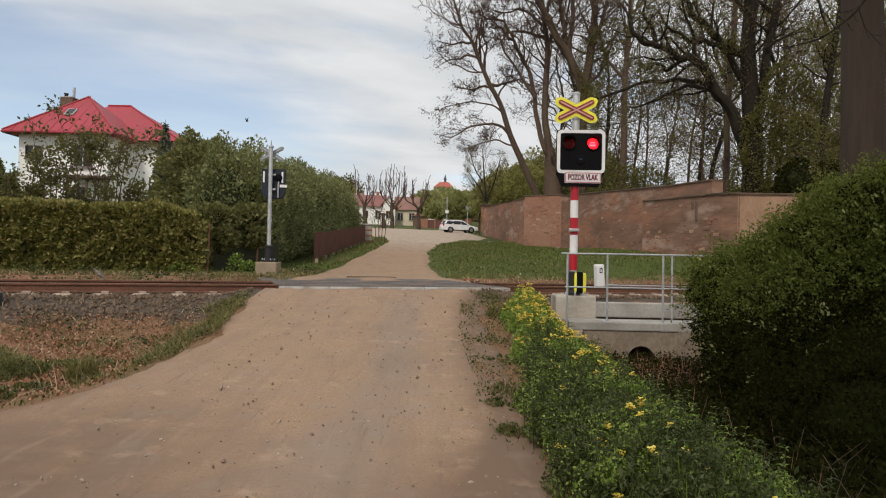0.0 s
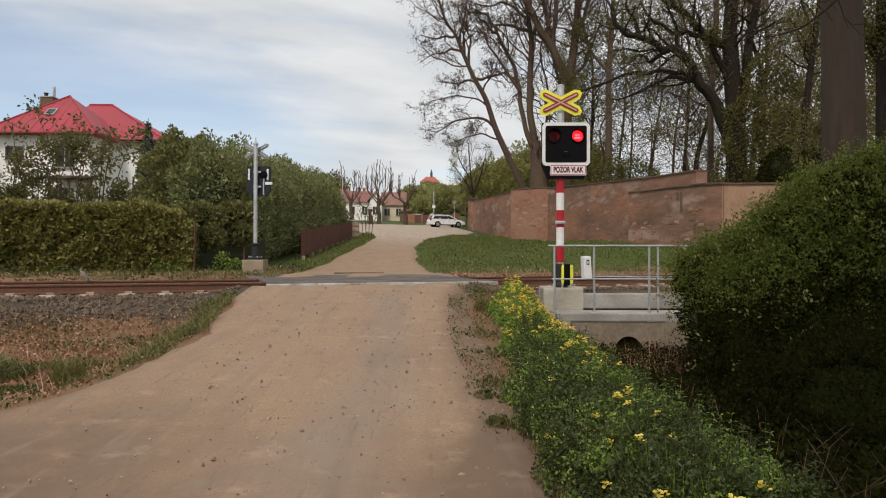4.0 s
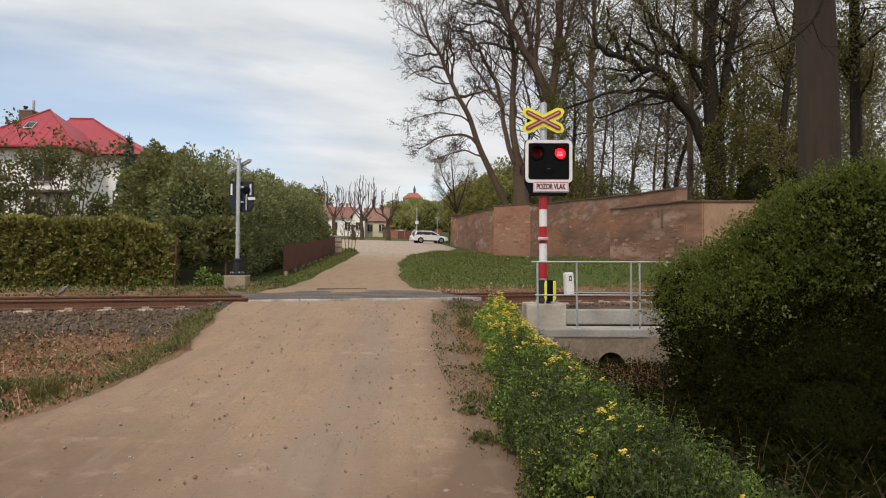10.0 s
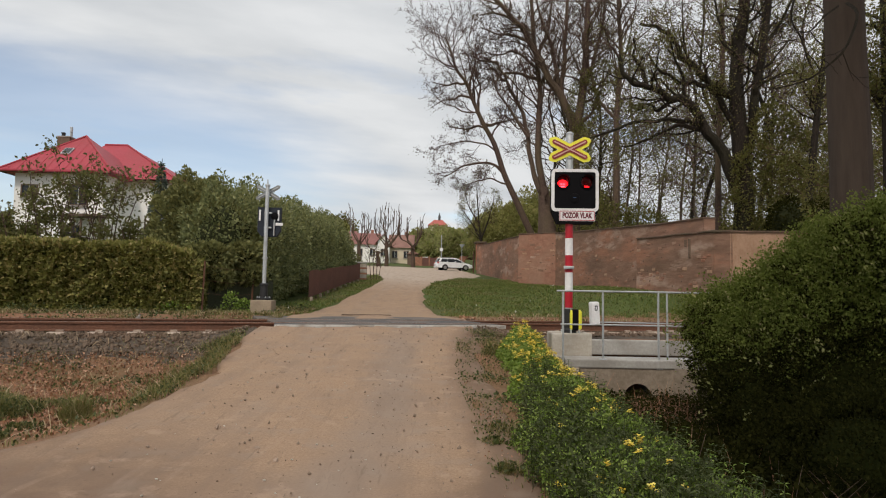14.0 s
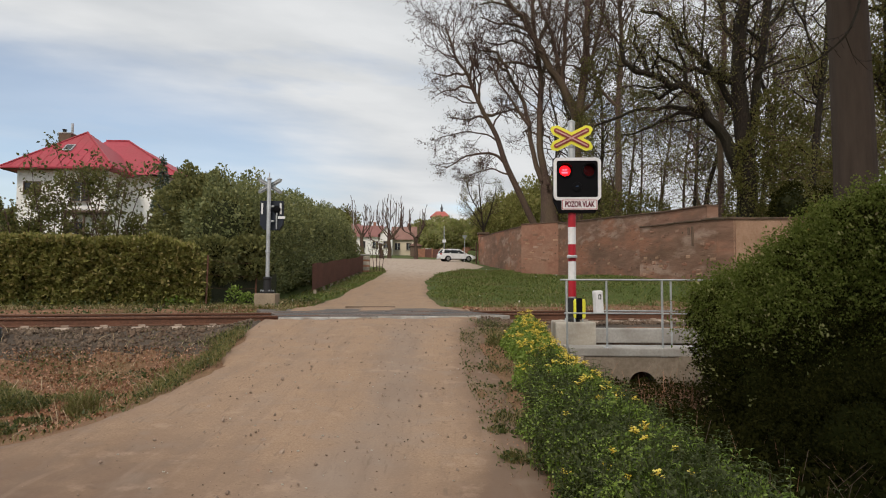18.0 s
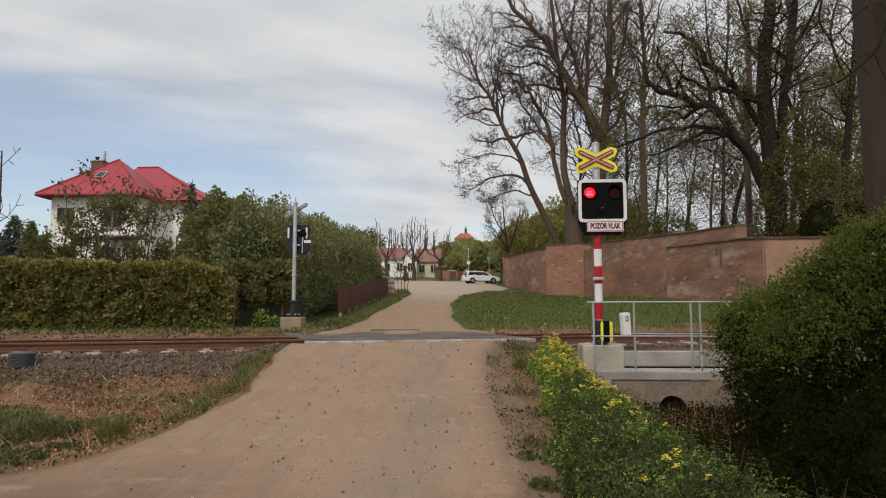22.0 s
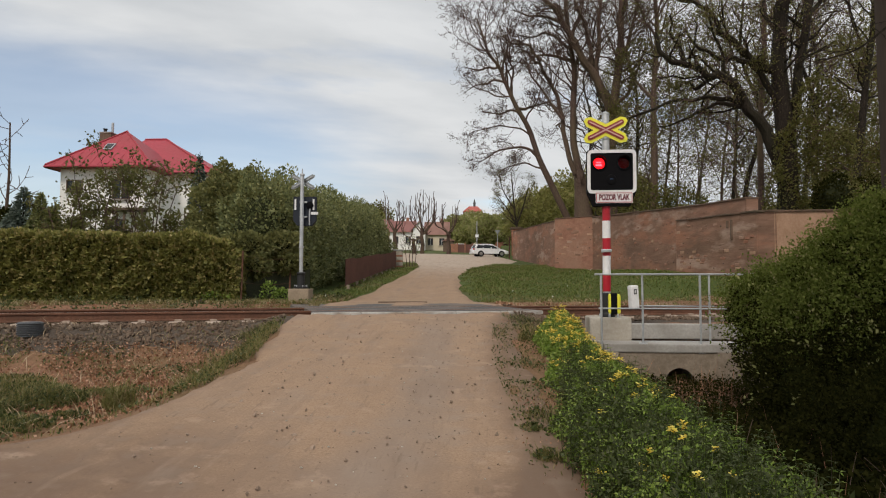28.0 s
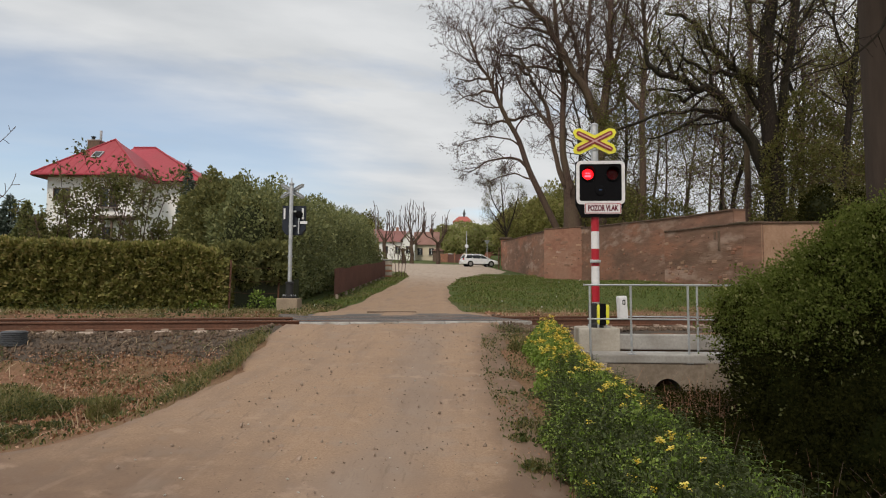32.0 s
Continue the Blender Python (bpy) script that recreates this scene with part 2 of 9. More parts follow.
RAIL_TOP = surface("rail_head", (0.24, 0.17, 0.13), (0.40, 0.31, 0.25), 24.0, 0.42, 0.1, (0.2, 0.1, 0.06), 2.0, 0.5, metal=0.6, depth=0.004)
ZINC = surface("galvanised_steel", (0.42, 0.44, 0.45), (0.58, 0.60, 0.61), 30.0, 0.5, 0.08, (0.33, 0.34, 0.34), 3.0, 0.6, metal=0.55, depth=0.004)
BRICK = surface("old_wall_plaster", (0.206, 0.113, 0.077), (0.312, 0.187, 0.133), 3.2, 0.95, 0.5, (0.171, 0.107, 0.0727), 0.9, 0.8, depth=0.04, stretch=(0.4, 0.4, 1.6))


def weather(m, layers, squash=(1, 1, 1)):
    """Adds broad patches of other tones, each with its own size and ragged edge: (tone, scale, from, to, amount)."""
    nt = m.node_tree
    n, link = nt.nodes.new, nt.links.new
    p = nt.nodes["Principled BSDF"]
    last = p.inputs["Base Color"].links[0].from_socket
    geo = n("ShaderNodeNewGeometry")
    for tone, scale, lo, hi, amount, shift in layers:
        mp, tex, rg, mx = n("ShaderNodeMapping"), n("ShaderNodeTexNoise"), n("ShaderNodeMapRange"), n("ShaderNodeMix")
        mp.inputs["Location"].default_value, mp.inputs["Scale"].default_value = (shift, 2 * shift, 0), squash
        tex.inputs["Scale"].default_value, tex.inputs["Detail"].default_value, tex.inputs["Roughness"].default_value = scale, 9.0, 0.62
        rg.inputs["From Min"].default_value, rg.inputs["From Max"].default_value, rg.inputs["To Max"].default_value = lo, hi, amount
        mx.data_type = "RGBA"
        mx.inputs[7].default_value = (*tone, 1)
        link(geo.outputs["Position"], mp.inputs[0])
        link(mp.outputs[0], tex.inputs["Vector"])
        link(tex.outputs[0], rg.inputs["Value"])
        link(rg.outputs[0], mx.inputs[0])
        link(last, mx.inputs[6])
        last = mx.outputs[2]
    link(last, p.inputs["Base Color"])
    return m


weather(BRICK, [((0.46, 0.20, 0.12), 0.42, 0.5, 0.62, 0.5, 3.0), ((0.52, 0.38, 0.30), 0.7, 0.55, 0.66, 0.6, 11.0), ((0.14, 0.085, 0.06), 3.6, 0.6, 0.68, 0.7, 23.0)], (0.45, 0.45, 1.5))
weather(DIRT, [((0.23, 0.165, 0.122), 0.9, 0.50, 0.74, 0.28, 5.0), ((0.45, 0.325, 0.235), 3.2, 0.58, 0.70, 0.45, 17.0), ((0.15, 0.105, 0.075), 16.0, 0.62, 0.70, 0.6, 31.0), ((0.55, 0.45, 0.36), 30.0, 0.68, 0.74, 0.6, 41.0)])
# streaks drawn out along the way by wheels and water
weather(DIRT, [((0.20, 0.145, 0.11), 2.4, 0.50, 0.68, 0.4, 7.0), ((0.43, 0.32, 0.24), 4.5, 0.56, 0.72, 0.22, 13.0), ((0.16, 0.115, 0.085), 9.0, 0.60, 0.70, 0.45, 19.0)], (1.6, 0.22, 1.0))
BRICK_BARE = surface("wall_brick", (0.27, 0.12, 0.075), (0.42, 0.21, 0.14), 5.0, 0.93, 0.35, (0.17, 0.10, 0.07), 1.3, 0.6, depth=0.02)
BRICK_RED = weather(surface("red_worn_plaster", (0.239, 0.115, 0.0783), (0.356, 0.194, 0.135), 3.2, 0.95, 0.5, (0.306, 0.189, 0.135), 0.5, 0.8, depth=0.04), [((0.396, 0.27, 0.198), 0.6, 0.55, 0.66, 0.6, 9.0)])
COPING = surface("wall_coping", (0.108, 0.072, 0.054), (0.194, 0.122, 0.0864), 14.0, 0.95, 0.5, (0.0576, 0.054, 0.036), 0.9, 0.7, depth=0.02)
SAND_PATCH = surface("bare_sandstone", (0.38, 0.23, 0.15), (0.50, 0.325, 0.225), 12.0, 0.95, 0.4, (0.3, 0.18, 0.11), 1.1, 0.7)
RENDER_WHITE = surface("white_render", (0.86, 0.85, 0.82), (0.92, 0.91, 0.885), 20.0, 0.9, 0.15, (0.78, 0.76, 0.72), 0.5, 0.4)
RENDER_CREAM = surface("cream_render", (0.62, 0.54, 0.40), (0.72, 0.64, 0.50), 16.0, 0.9, 0.15, (0.5, 0.42, 0.3), 0.4, 0.5)
ROOF_RED = surface("red_roof_sheet", (0.33, 0.032, 0.05), (0.42, 0.055, 0.075), 6.0, 0.55, 0.1, (0.28, 0.05, 0.05), 0.4, 0.5)
ROOF_DULL = surface("dull_red_roof_tile", (0.21, 0.10, 0.09), (0.30, 0.145, 0.13), 9.0, 0.85, 0.3, (0.15, 0.07, 0.06), 0.5, 0.5)
ROOF_BROWN = surface("brown_roof_tile", (0.22, 0.125, 0.10), (0.31, 0.18, 0.15), 9.0, 0.85, 0.3, (0.15, 0.08, 0.06), 0.5, 0.5)
ROOF_ORANGE = surface("orange_roof_tile", (0.40, 0.10, 0.085), (0.50, 0.15, 0.125), 9.0, 0.85, 0.3, (0.3, 0.09, 0.07), 0.3, 0.5)
BARK_OAK = surface("dark_bark", (0.0135, 0.0105, 0.00825), (0.039, 0.03, 0.0225), 14.0, 0.95, 0.9, (0.0375, 0.039, 0.021), 0.8, 0.4, depth=0.05, stretch=(1, 1, 0.3))
BARK_GREY = surface("grey_bark", (0.0539, 0.0355, 0.0288), (0.135, 0.091, 0.0718), 16.0, 0.95, 0.7, (0.129, 0.105, 0.0564), 0.9, 0.5, depth=0.03, stretch=(1, 1, 0.35))
TWIG = surface("twigs", (0.0595, 0.0376, 0.032), (0.126, 0.0804, 0.0665), 6.0, 0.95, 0.0)
RUST_FENCE = surface("brown_fence_paint", (0.12, 0.05, 0.04), (0.18, 0.08, 0.06), 12.0, 0.7, 0.15, (0.09, 0.045, 0.035), 1.0, 0.6)
DARK_MESH = surface("dark_shade_net", (0.042, 0.0465, 0.0285), (0.078, 0.081, 0.054), 30.0, 1.0, 0.3)
TIMBER = surface("grey_timber", (0.10, 0.07, 0.05), (0.19, 0.135, 0.10), 20.0, 0.9, 0.4, stretch=(1, 1, 0.2))
GLASS_DARK = plain("dark_window_glass", (0.03, 0.035, 0.04), 0.08)
BLACK = plain("black_plastic", (0.007, 0.007, 0.008), 0.8)
BLACK.node_tree.nodes["Principled BSDF"].inputs["Specular IOR Level"].default_value = 0.08
BOARD_BACK = plain("blue_black_board_back", (0.016, 0.022, 0.034), 0.7)
BLACK_METAL = plain("black_painted_metal", (0.02, 0.02, 0.021), 0.6)
SIGN_WHITE = plain("sign_white", (0.80, 0.80, 0.80), 0.4)
SIGN_RED = plain("sign_red", (0.44, 0.015, 0.028), 0.4)
SIGN_YELLOW = plain("sign_yellow", (0.86, 0.82, 0.07), 0.4)
SIGN_BACK = plain("grey_sign_back", (0.27, 0.29, 0.29), 0.5, 0.3)
PIPE_GREY = plain("dark_grey_pipe", (0.0805, 0.0862, 0.092), 0.5)
CAR_WHITE = plain("white_car_paint", (0.78, 0.79, 0.80), 0.25, 0.0, 0.8)
TYRE = plain("tyre_rubber", (0.02, 0.02, 0.02), 0.85)
ALLOY = plain("alloy_rim", (0.5, 0.5, 0.51), 0.35, 0.8)
LAMP_RED = plain("red_lamp_glass", (0.4, 0.02, 0.02), 0.2)
LAMP_CLEAR = plain("clear_lamp_glass", (0.7, 0.72, 0.74), 0.1)
RED_LENS = tinted_glass("red_lens_glass", (1.0, 0.03, 0.05), 0.985)
BLUE_GLINT = plain("blue_glint", (0.06, 0.10, 0.2), 0.2)
BULB_RED = glow("lit_red_lamp", (1.0, 0.24, 0.22), 3.0)
BULB_CORE = glow("lit_red_lamp_core", (1.0, 0.6, 0.5), 20.0)
# this dark leaf colour also carries the shade of bush foot and ditch floor
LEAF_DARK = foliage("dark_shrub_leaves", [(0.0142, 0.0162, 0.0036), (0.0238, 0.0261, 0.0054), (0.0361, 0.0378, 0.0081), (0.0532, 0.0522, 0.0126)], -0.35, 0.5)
LEAF_HEDGE = foliage("hedge_leaves", [(0.132, 0.136, 0.0373), (0.207, 0.206, 0.0528), (0.278, 0.263, 0.0765), (0.373, 0.297, 0.123)], 0.0, 0.3)
LEAF_SHRUB = foliage("evergreen_shrub_leaves", [(0.135, 0.156, 0.0684), (0.188, 0.21, 0.0882), (0.239, 0.256, 0.105), (0.317, 0.313, 0.129)], 0.0, 0.35)
LEAF_LAUREL = foliage("laurel_leaves", [(0.127, 0.136, 0.053), (0.176, 0.184, 0.0684), (0.224, 0.223, 0.0816), (0.297, 0.273, 0.101)], 0.0, 0.35)
LEAF_BLUE = foliage("spruce_needles", [(0.0675, 0.09, 0.0675), (0.112, 0.143, 0.112), (0.18, 0.217, 0.18)], 0.0, 0.1)
LEAF_SPRING = foliage("young_spring_leaves", [(0.10, 0.115, 0.02), (0.17, 0.18, 0.035), (0.24, 0.24, 0.05), (0.16, 0.13, 0.045)], 0.0, 0.45)
LEAF_OLIVE = foliage("olive_spring_leaves", [(0.08, 0.085, 0.022), (0.14, 0.14, 0.036), (0.19, 0.18, 0.05), (0.15, 0.112, 0.05)], 0.0, 0.45)
LEAF_GARDEN = foliage("garden_tree_leaves", [(0.0835, 0.0869, 0.0266), (0.129, 0.131, 0.0395), (0.178, 0.174, 0.057), (0.159, 0.126, 0.0608)], 0.0, 0.5)
# young leaf tones, lightened so the lane-end trees carry distance haze
LEAF_FRESH = foliage("fresh_light_leaves", [(0.26, 0.28, 0.10), (0.32, 0.34, 0.12), (0.38, 0.38, 0.15), (0.32, 0.28, 0.15)], -0.2, 0.5)
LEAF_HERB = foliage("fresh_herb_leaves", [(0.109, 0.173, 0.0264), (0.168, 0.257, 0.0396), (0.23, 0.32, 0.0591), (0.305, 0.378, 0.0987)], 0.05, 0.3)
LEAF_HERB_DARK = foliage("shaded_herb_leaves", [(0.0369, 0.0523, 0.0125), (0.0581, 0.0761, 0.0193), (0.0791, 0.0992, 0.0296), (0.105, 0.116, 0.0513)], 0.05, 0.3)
GRASS_DULL = foliage("olive_grass_blades", [(0.115, 0.116, 0.032), (0.16, 0.158, 0.046), (0.21, 0.195, 0.066), (0.31, 0.24, 0.12)], 0.0, 0.3)
LAWN = foliage("lawn_blades", [(0.0885, 0.124, 0.0243), (0.127, 0.169, 0.0352), (0.171, 0.206, 0.0511), (0.24, 0.222, 0.0826)], 0.0, 0.35)
CROSS_RED = plain("faded_cross_red", (0.30, 0.05, 0.04), 0.5)
CROSS_PINK = plain("faded_cross_pink", (0.62, 0.36, 0.33), 0.5)
LAMP_BOWL = plain("dark_red_reflector", (0.065, 0.004, 0.009), 0.5)
INK = plain("dark_red_ink", (0.13, 0.008, 0.02), 0.6)
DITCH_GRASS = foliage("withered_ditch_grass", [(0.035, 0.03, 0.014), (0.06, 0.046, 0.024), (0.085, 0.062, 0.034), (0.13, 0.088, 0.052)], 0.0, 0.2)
STRAW = foliage("dry_stalks", [(0.264, 0.187, 0.099), (0.396, 0.297, 0.176), (0.495, 0.396, 0.264)], 0.0, 0.2)
LITTER = foliage("dead_leaves", [(0.13, 0.055, 0.03), (0.25, 0.12, 0.06), (0.40, 0.205, 0.118), (0.54, 0.34, 0.23)], 0.0, 0.15)
PETAL = foliage("yellow_petals", [(0.74, 0.521, 0.049), (0.8, 0.632, 0.084), (0.84, 0.725, 0.196)], 0.0, 0.2)
PETAL_WHITE = foliage("white_petals", [(0.7, 0.7, 0.62), (0.8, 0.8, 0.76)], 0.0, 0.2)
FEATHER = plain("grey_feathers", (0.16, 0.17, 0.19), 0.8)
FEATHER_DOVE = plain("grey_brown_feathers", (0.20, 0.175, 0.15), 0.85)
FEATHER_DARK = plain("dark_feathers", (0.05, 0.05, 0.055), 0.8)
FEATHER_PALE = plain("pale_feathers", (0.36, 0.34, 0.35), 0.8)
HEADWALL = surface("stained_headwall_concrete", (0.204, 0.164, 0.125), (0.337, 0.281, 0.217), 14.0, 0.93, 0.4, (0.133, 0.0986, 0.0666), 1.6, 0.75, depth=0.012)
FOOT_STONE = surface("warm_footing_concrete", (0.30, 0.235, 0.165), (0.42, 0.335, 0.245), 20.0, 0.92, 0.4, (0.22, 0.17, 0.12), 2.0, 0.7, depth=0.01)
SLEEPER = surface("weathered_sleeper", (0.34, 0.265, 0.21), (0.48, 0.39, 0.32), 18.0, 0.92, 0.4, (0.24, 0.17, 0.125), 2.3, 0.7, depth=0.01)
BARK_NEAR = surface("furrowed_grey_bark", (0.0283, 0.0206, 0.0161), (0.0664, 0.0494, 0.0399), 11.0, 0.95, 0.6, (0.0898, 0.069, 0.0525), 0.7, 0.6, depth=0.02, stretch=(1, 1, 0.14))
# lit copy of the bush leaf colour, for the crown
LEAF_BUSH = foliage("lit_bush_leaves", [(0.0844, 0.111, 0.0222), (0.123, 0.154, 0.0317), (0.161, 0.193, 0.0443), (0.215, 0.239, 0.0713)], -0.35, 0.5)
LEAF_MOUND = foliage("olive_thicket_leaves", [(0.195, 0.195, 0.0585), (0.26, 0.26, 0.078), (0.325, 0.312, 0.104), (0.273, 0.234, 0.104)], -0.2, 0.45)
# core colours: darker than the leaves around them, painting in the shade between
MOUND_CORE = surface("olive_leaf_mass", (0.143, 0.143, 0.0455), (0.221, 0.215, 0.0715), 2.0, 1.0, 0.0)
FRESH_CORE = surface("hazed_leaf_mass", (0.22, 0.23, 0.08), (0.30, 0.30, 0.11), 2.5, 1.0, 0.0)
BUSH_CORE = surface("bush_inner_shade", (0.015, 0.018, 0.0045), (0.033, 0.0375, 0.009), 9.0, 1.0, 0.0)
HEDGE_CORE = surface("hedge_inner_shade", (0.081, 0.09, 0.0324), (0.153, 0.162, 0.0576), 5.0, 1.0, 0.0)
SHADE_CORE = surface("leaf_gap_shade", (0.0182, 0.0234, 0.0104), (0.0416, 0.0442, 0.0208), 6.0, 1.0, 0.0)


# ---- mesh helpers ----
def mesh_of(name, verts, faces, material, smooth=False):
    me = bpy.data.meshes.new(name)
    me.from_pydata([tuple(v) for v in verts], [], faces)
    if material:
        me.materials.append(material)
    if smooth:
        me.shade_smooth()
    return me


def quads_mesh(name, corners, material):
    """A mesh of loose quads from an array of shape (n, 4, 3)."""
    n = len(corners)
    me = bpy.data.meshes.new(name)
    me.vertices.add(4 * n)
    me.vertices.foreach_set("co", np.ascontiguousarray(corners, dtype=np.float32).ravel())
    me.loops.add(4 * n)
    me.loops.foreach_set("vertex_index", np.arange(4 * n, dtype=np.int32))
    me.polygons.add(n)
    me.polygons.foreach_set("loop_start", np.arange(0, 4 * n, 4, dtype=np.int32))
    me.materials.append(material)
    me.update(calc_edges=True)
    return me


class Shape:
    """Collects simple solids into one mesh."""

    def __init__(self):
        self.v, self.f = [], []

    def add(self, verts, faces, m=None):
        o = len(self.v)
        self.v += [tuple(m @ Vector(p)) if m else tuple(p) for p in verts]
        self.f += [tuple(o + i for i in f) for f in faces]
        return self

    def box(self, c, size, m=None, b=0.0):
        """A box about its centre; b: the width of its chamfered edges."""
        hx, hy, hz = (k / 2 for k in size)
        if not b:
            vs = [(c[0] + i * hx, c[1] + j * hy, c[2] + k * hz) for i in (-1, 1) for j in (-1, 1) for k in (-1, 1)]
            return self.add(vs, [(0, 1, 3, 2), (4, 6, 7, 5), (0, 4, 5, 1), (2, 3, 7, 6), (0, 2, 6, 4), (1, 5, 7, 3)], m)
        b = min(b, hx * 0.9, hy * 0.9, hz * 0.9)
        bm = bmesh.new()
        bmesh.ops.create_cube(bm, size=1)
        bmesh.ops.scale(bm, vec=size, verts=bm.verts)
        bmesh.ops.bevel(bm, geom=list(bm.edges), offset=b, segments=2, profile=0.6, affect="EDGES")
        bmesh.ops.translate(bm, vec=c, verts=bm.verts)
        bm.verts.index_update()
        self.add([v.co.copy() for v in bm.verts], [[v.index for v in f.verts] for f in bm.faces], m)
        bm.free()
        return self

    def tube(self, points, radii, n=8, caps=True):
        """A tapered tube along a line of points."""
        pts = [Vector(p) for p in points]
        o = len(self.v)
        side = None
        for i, p in enumerate(pts):
            d = (pts[min(i + 1, len(pts) - 1)] - pts[max(i - 1, 0)]).normalized()
            if side is None:
                side = d.cross(Vector((0.31, 0.9, 0.2))).normalized()
            side = (side - d * side.dot(d)).normalized()
            other = d.cross(side)
            for k in range(n):
                a = 2 * math.pi * k / n
                self.v.append(tuple(p + (side * math.cos(a) + other * math.sin(a)) * radii[i]))
        for i in range(len(pts) - 1):
            for k in range(n):
                a, b = o + i * n + k, o + i * n + (k + 1) % n
                self.f.append((a, b, b + n, a + n))
        if caps:
            self.f.append(tuple(o + k for k in reversed(range(n))))
            self.f.append(tuple(o + (len(pts) - 1) * n + k for k in range(n)))
        return self

    def prism(self, outline, y0, y1, m=None):
        """An outline in x and z, drawn out along y."""
        n = len(outline)
        vs = [(x, y0, z) for x, z in outline] + [(x, y1, z) for x, z in outline]
        fs = [tuple(range(n)), tuple(reversed(range(n, 2 * n)))] + [(i, i + n, (i + 1) % n + n, (i + 1) % n) for i in range(n)]
        return self.add(vs, fs, m)

    def lathe(self, profile, n=16, m=None):
        """A turned form: (radius, height) pairs about z."""
        vs = [(r * math.cos(2 * math.pi * k / n), r * math.sin(2 * math.pi * k / n), z) for r, z in profile for k in range(n)]
        fs = [(i * n + k, i * n + (k + 1) % n, (i + 1) * n + (k + 1) % n, (i + 1) * n + k) for i in range(len(profile) - 1) for k in range(n)]
        fs += [tuple(reversed(range(n))), tuple((len(profile) - 1) * n + k for k in range(n))]
        return self.add(vs, fs, m)

    def mesh(self, name, material, smooth=False):
        me = mesh_of(name, self.v, self.f, material)
        if smooth:
            for p in me.polygons:
                p.use_smooth = True
            me.set_sharp_from_angle(angle=radians(40))
        return me


def thing(name, place=(0, 0, 0), turn=0.0, label="", category="", group="", kind=""):
    ob = new(name)
    ob.empty_display_size = 0.1
    ob.matrix_basis = pose(*place, 0, 0, turn)
    return tagged(ob, label, category, group, kind)


def part(name, shape, material, parent, label="", smooth=False, place=None):
    me = shape.mesh(name, material, smooth) if isinstance(shape, Shape) else shape
    ob = new(name, me)
    ob.parent = parent
    if place is not None:
        ob.matrix_basis = place
    if label:
        ob["label"] = label
    return ob


def solo(name, shape, material, label="", category="", group="", kind="", place=None, smooth=False):
    me = shape.mesh(name, material, smooth) if isinstance(shape, Shape) else shape
    ob = new(name, me)
    if place is not None:
        ob.matrix_basis = place
    return tagged(ob, label, category, group, kind)


def rng_of(seed):
    return np.random.default_rng(seed)


def leaf_quads(points, size, rng, up=0.3, droop=None, long=1.7, normals=None):
    """Small pointed leaves at the points, turned at random, or roughly along the normals."""
    n = len(points)
    axis = rng.normal(size=(n, 3))
    if normals is not None:
        axis = axis * 0.75 + normals
    axis[:, 2] += up
    axis /= np.linalg.norm(axis, axis=1)[:, None] + 1e-9
    side = np.cross(axis, rng.normal(size=(n, 3)))
    side /= np.linalg.norm(side, axis=1)[:, None] + 1e-9
    sz = size * rng.uniform(0.6, 1.35, n)[:, None]
    normal = np.cross(axis, side)
    tip = points + axis * sz * long
    mid = points + axis * sz * long * 0.45
    fold = normal * sz * rng.uniform(-0.25, 0.25, n)[:, None]
    return np.stack([points, mid + side * sz * 0.5 + fold, tip, mid - side * sz * 0.5 + fold], axis=1)


def blades(points, height, rng, width=0.012, lean=0.35):
    """Upright blades that bow to one side."""
    n = len(points)
    a = rng.uniform(0, 2 * np.pi, n)
    d = np.stack([np.cos(a), np.sin(a), np.zeros(n)], 1)
    w = np.stack([-np.sin(a), np.cos(a), np.zeros(n)], 1)
    h = (height * rng.uniform(0.4, 1.25, n))[:, None]
    up = np.array([0, 0, 1.0])
    bow = d * h * (lean * rng.uniform(0.2, 1.6, n))[:, None]
    tip = points + up * h + bow
    mid = points + up * h * 0.55 + bow * 0.3
    wd = w * width * rng.uniform(0.6, 1.4, n)[:, None]
    return np.stack([points - wd * 0.5, mid - wd * 0.6, tip, mid + wd * 0.6], axis=1)


# ---- the lie of the land ----
TURN = radians(19)
TRACK_X, TRACK_Y = -3.504, 13.38
ALONG = Vector((math.cos(TURN), math.sin(TURN), 0))
ACROSS = Vector((-math.sin(TURN), math.cos(TURN), 0))
RAIL_Z = 0.95


def across(x, y):
    """Distance from the middle of the track, positive beyond it."""
    return -(x - TRACK_X) * math.sin(TURN) + (y - TRACK_Y) * math.cos(TURN)


def track_point(u, s, z):
    return Vector((TRACK_X, TRACK_Y, 0)) + ALONG * u + ACROSS * s + Vector((0, 0, z))


def road_left(y):
    return np.interp(y, [-4, 3.2, 4.2, 4.8, 5.3, 6, 8, 9.4, 11.2, 12.6, 15, 16.3, 19, 24, 34, 45, 52, 60, 85], [-14, -14, -5.6, -3.5, -3.0, -2.75, -2.65, -2.85, -3.1, -3.25, -3.35, -3.7, -3.6, -3.45, -3.4, -3.6, -4.6, -9, -13])


def road_right(y):
    return np.interp(y, [-4, 4.2, 5.2, 6, 6.8, 8.4, 11.4, 13.6, 15.9, 18.9, 24, 33.5, 44, 50, 55, 62, 85], [0.7, 0.5, 0.53, 0.46, 0.47, 0.37, 0.45, 0.75, 0.75, 0.1, -0.5, -0.78, -0.3, 1.0, 3.0, 4.1, 2.5])


def smooth_step(v):
    v = np.clip(v, 0, 1)
    return v * v * (3 - 2 * v)


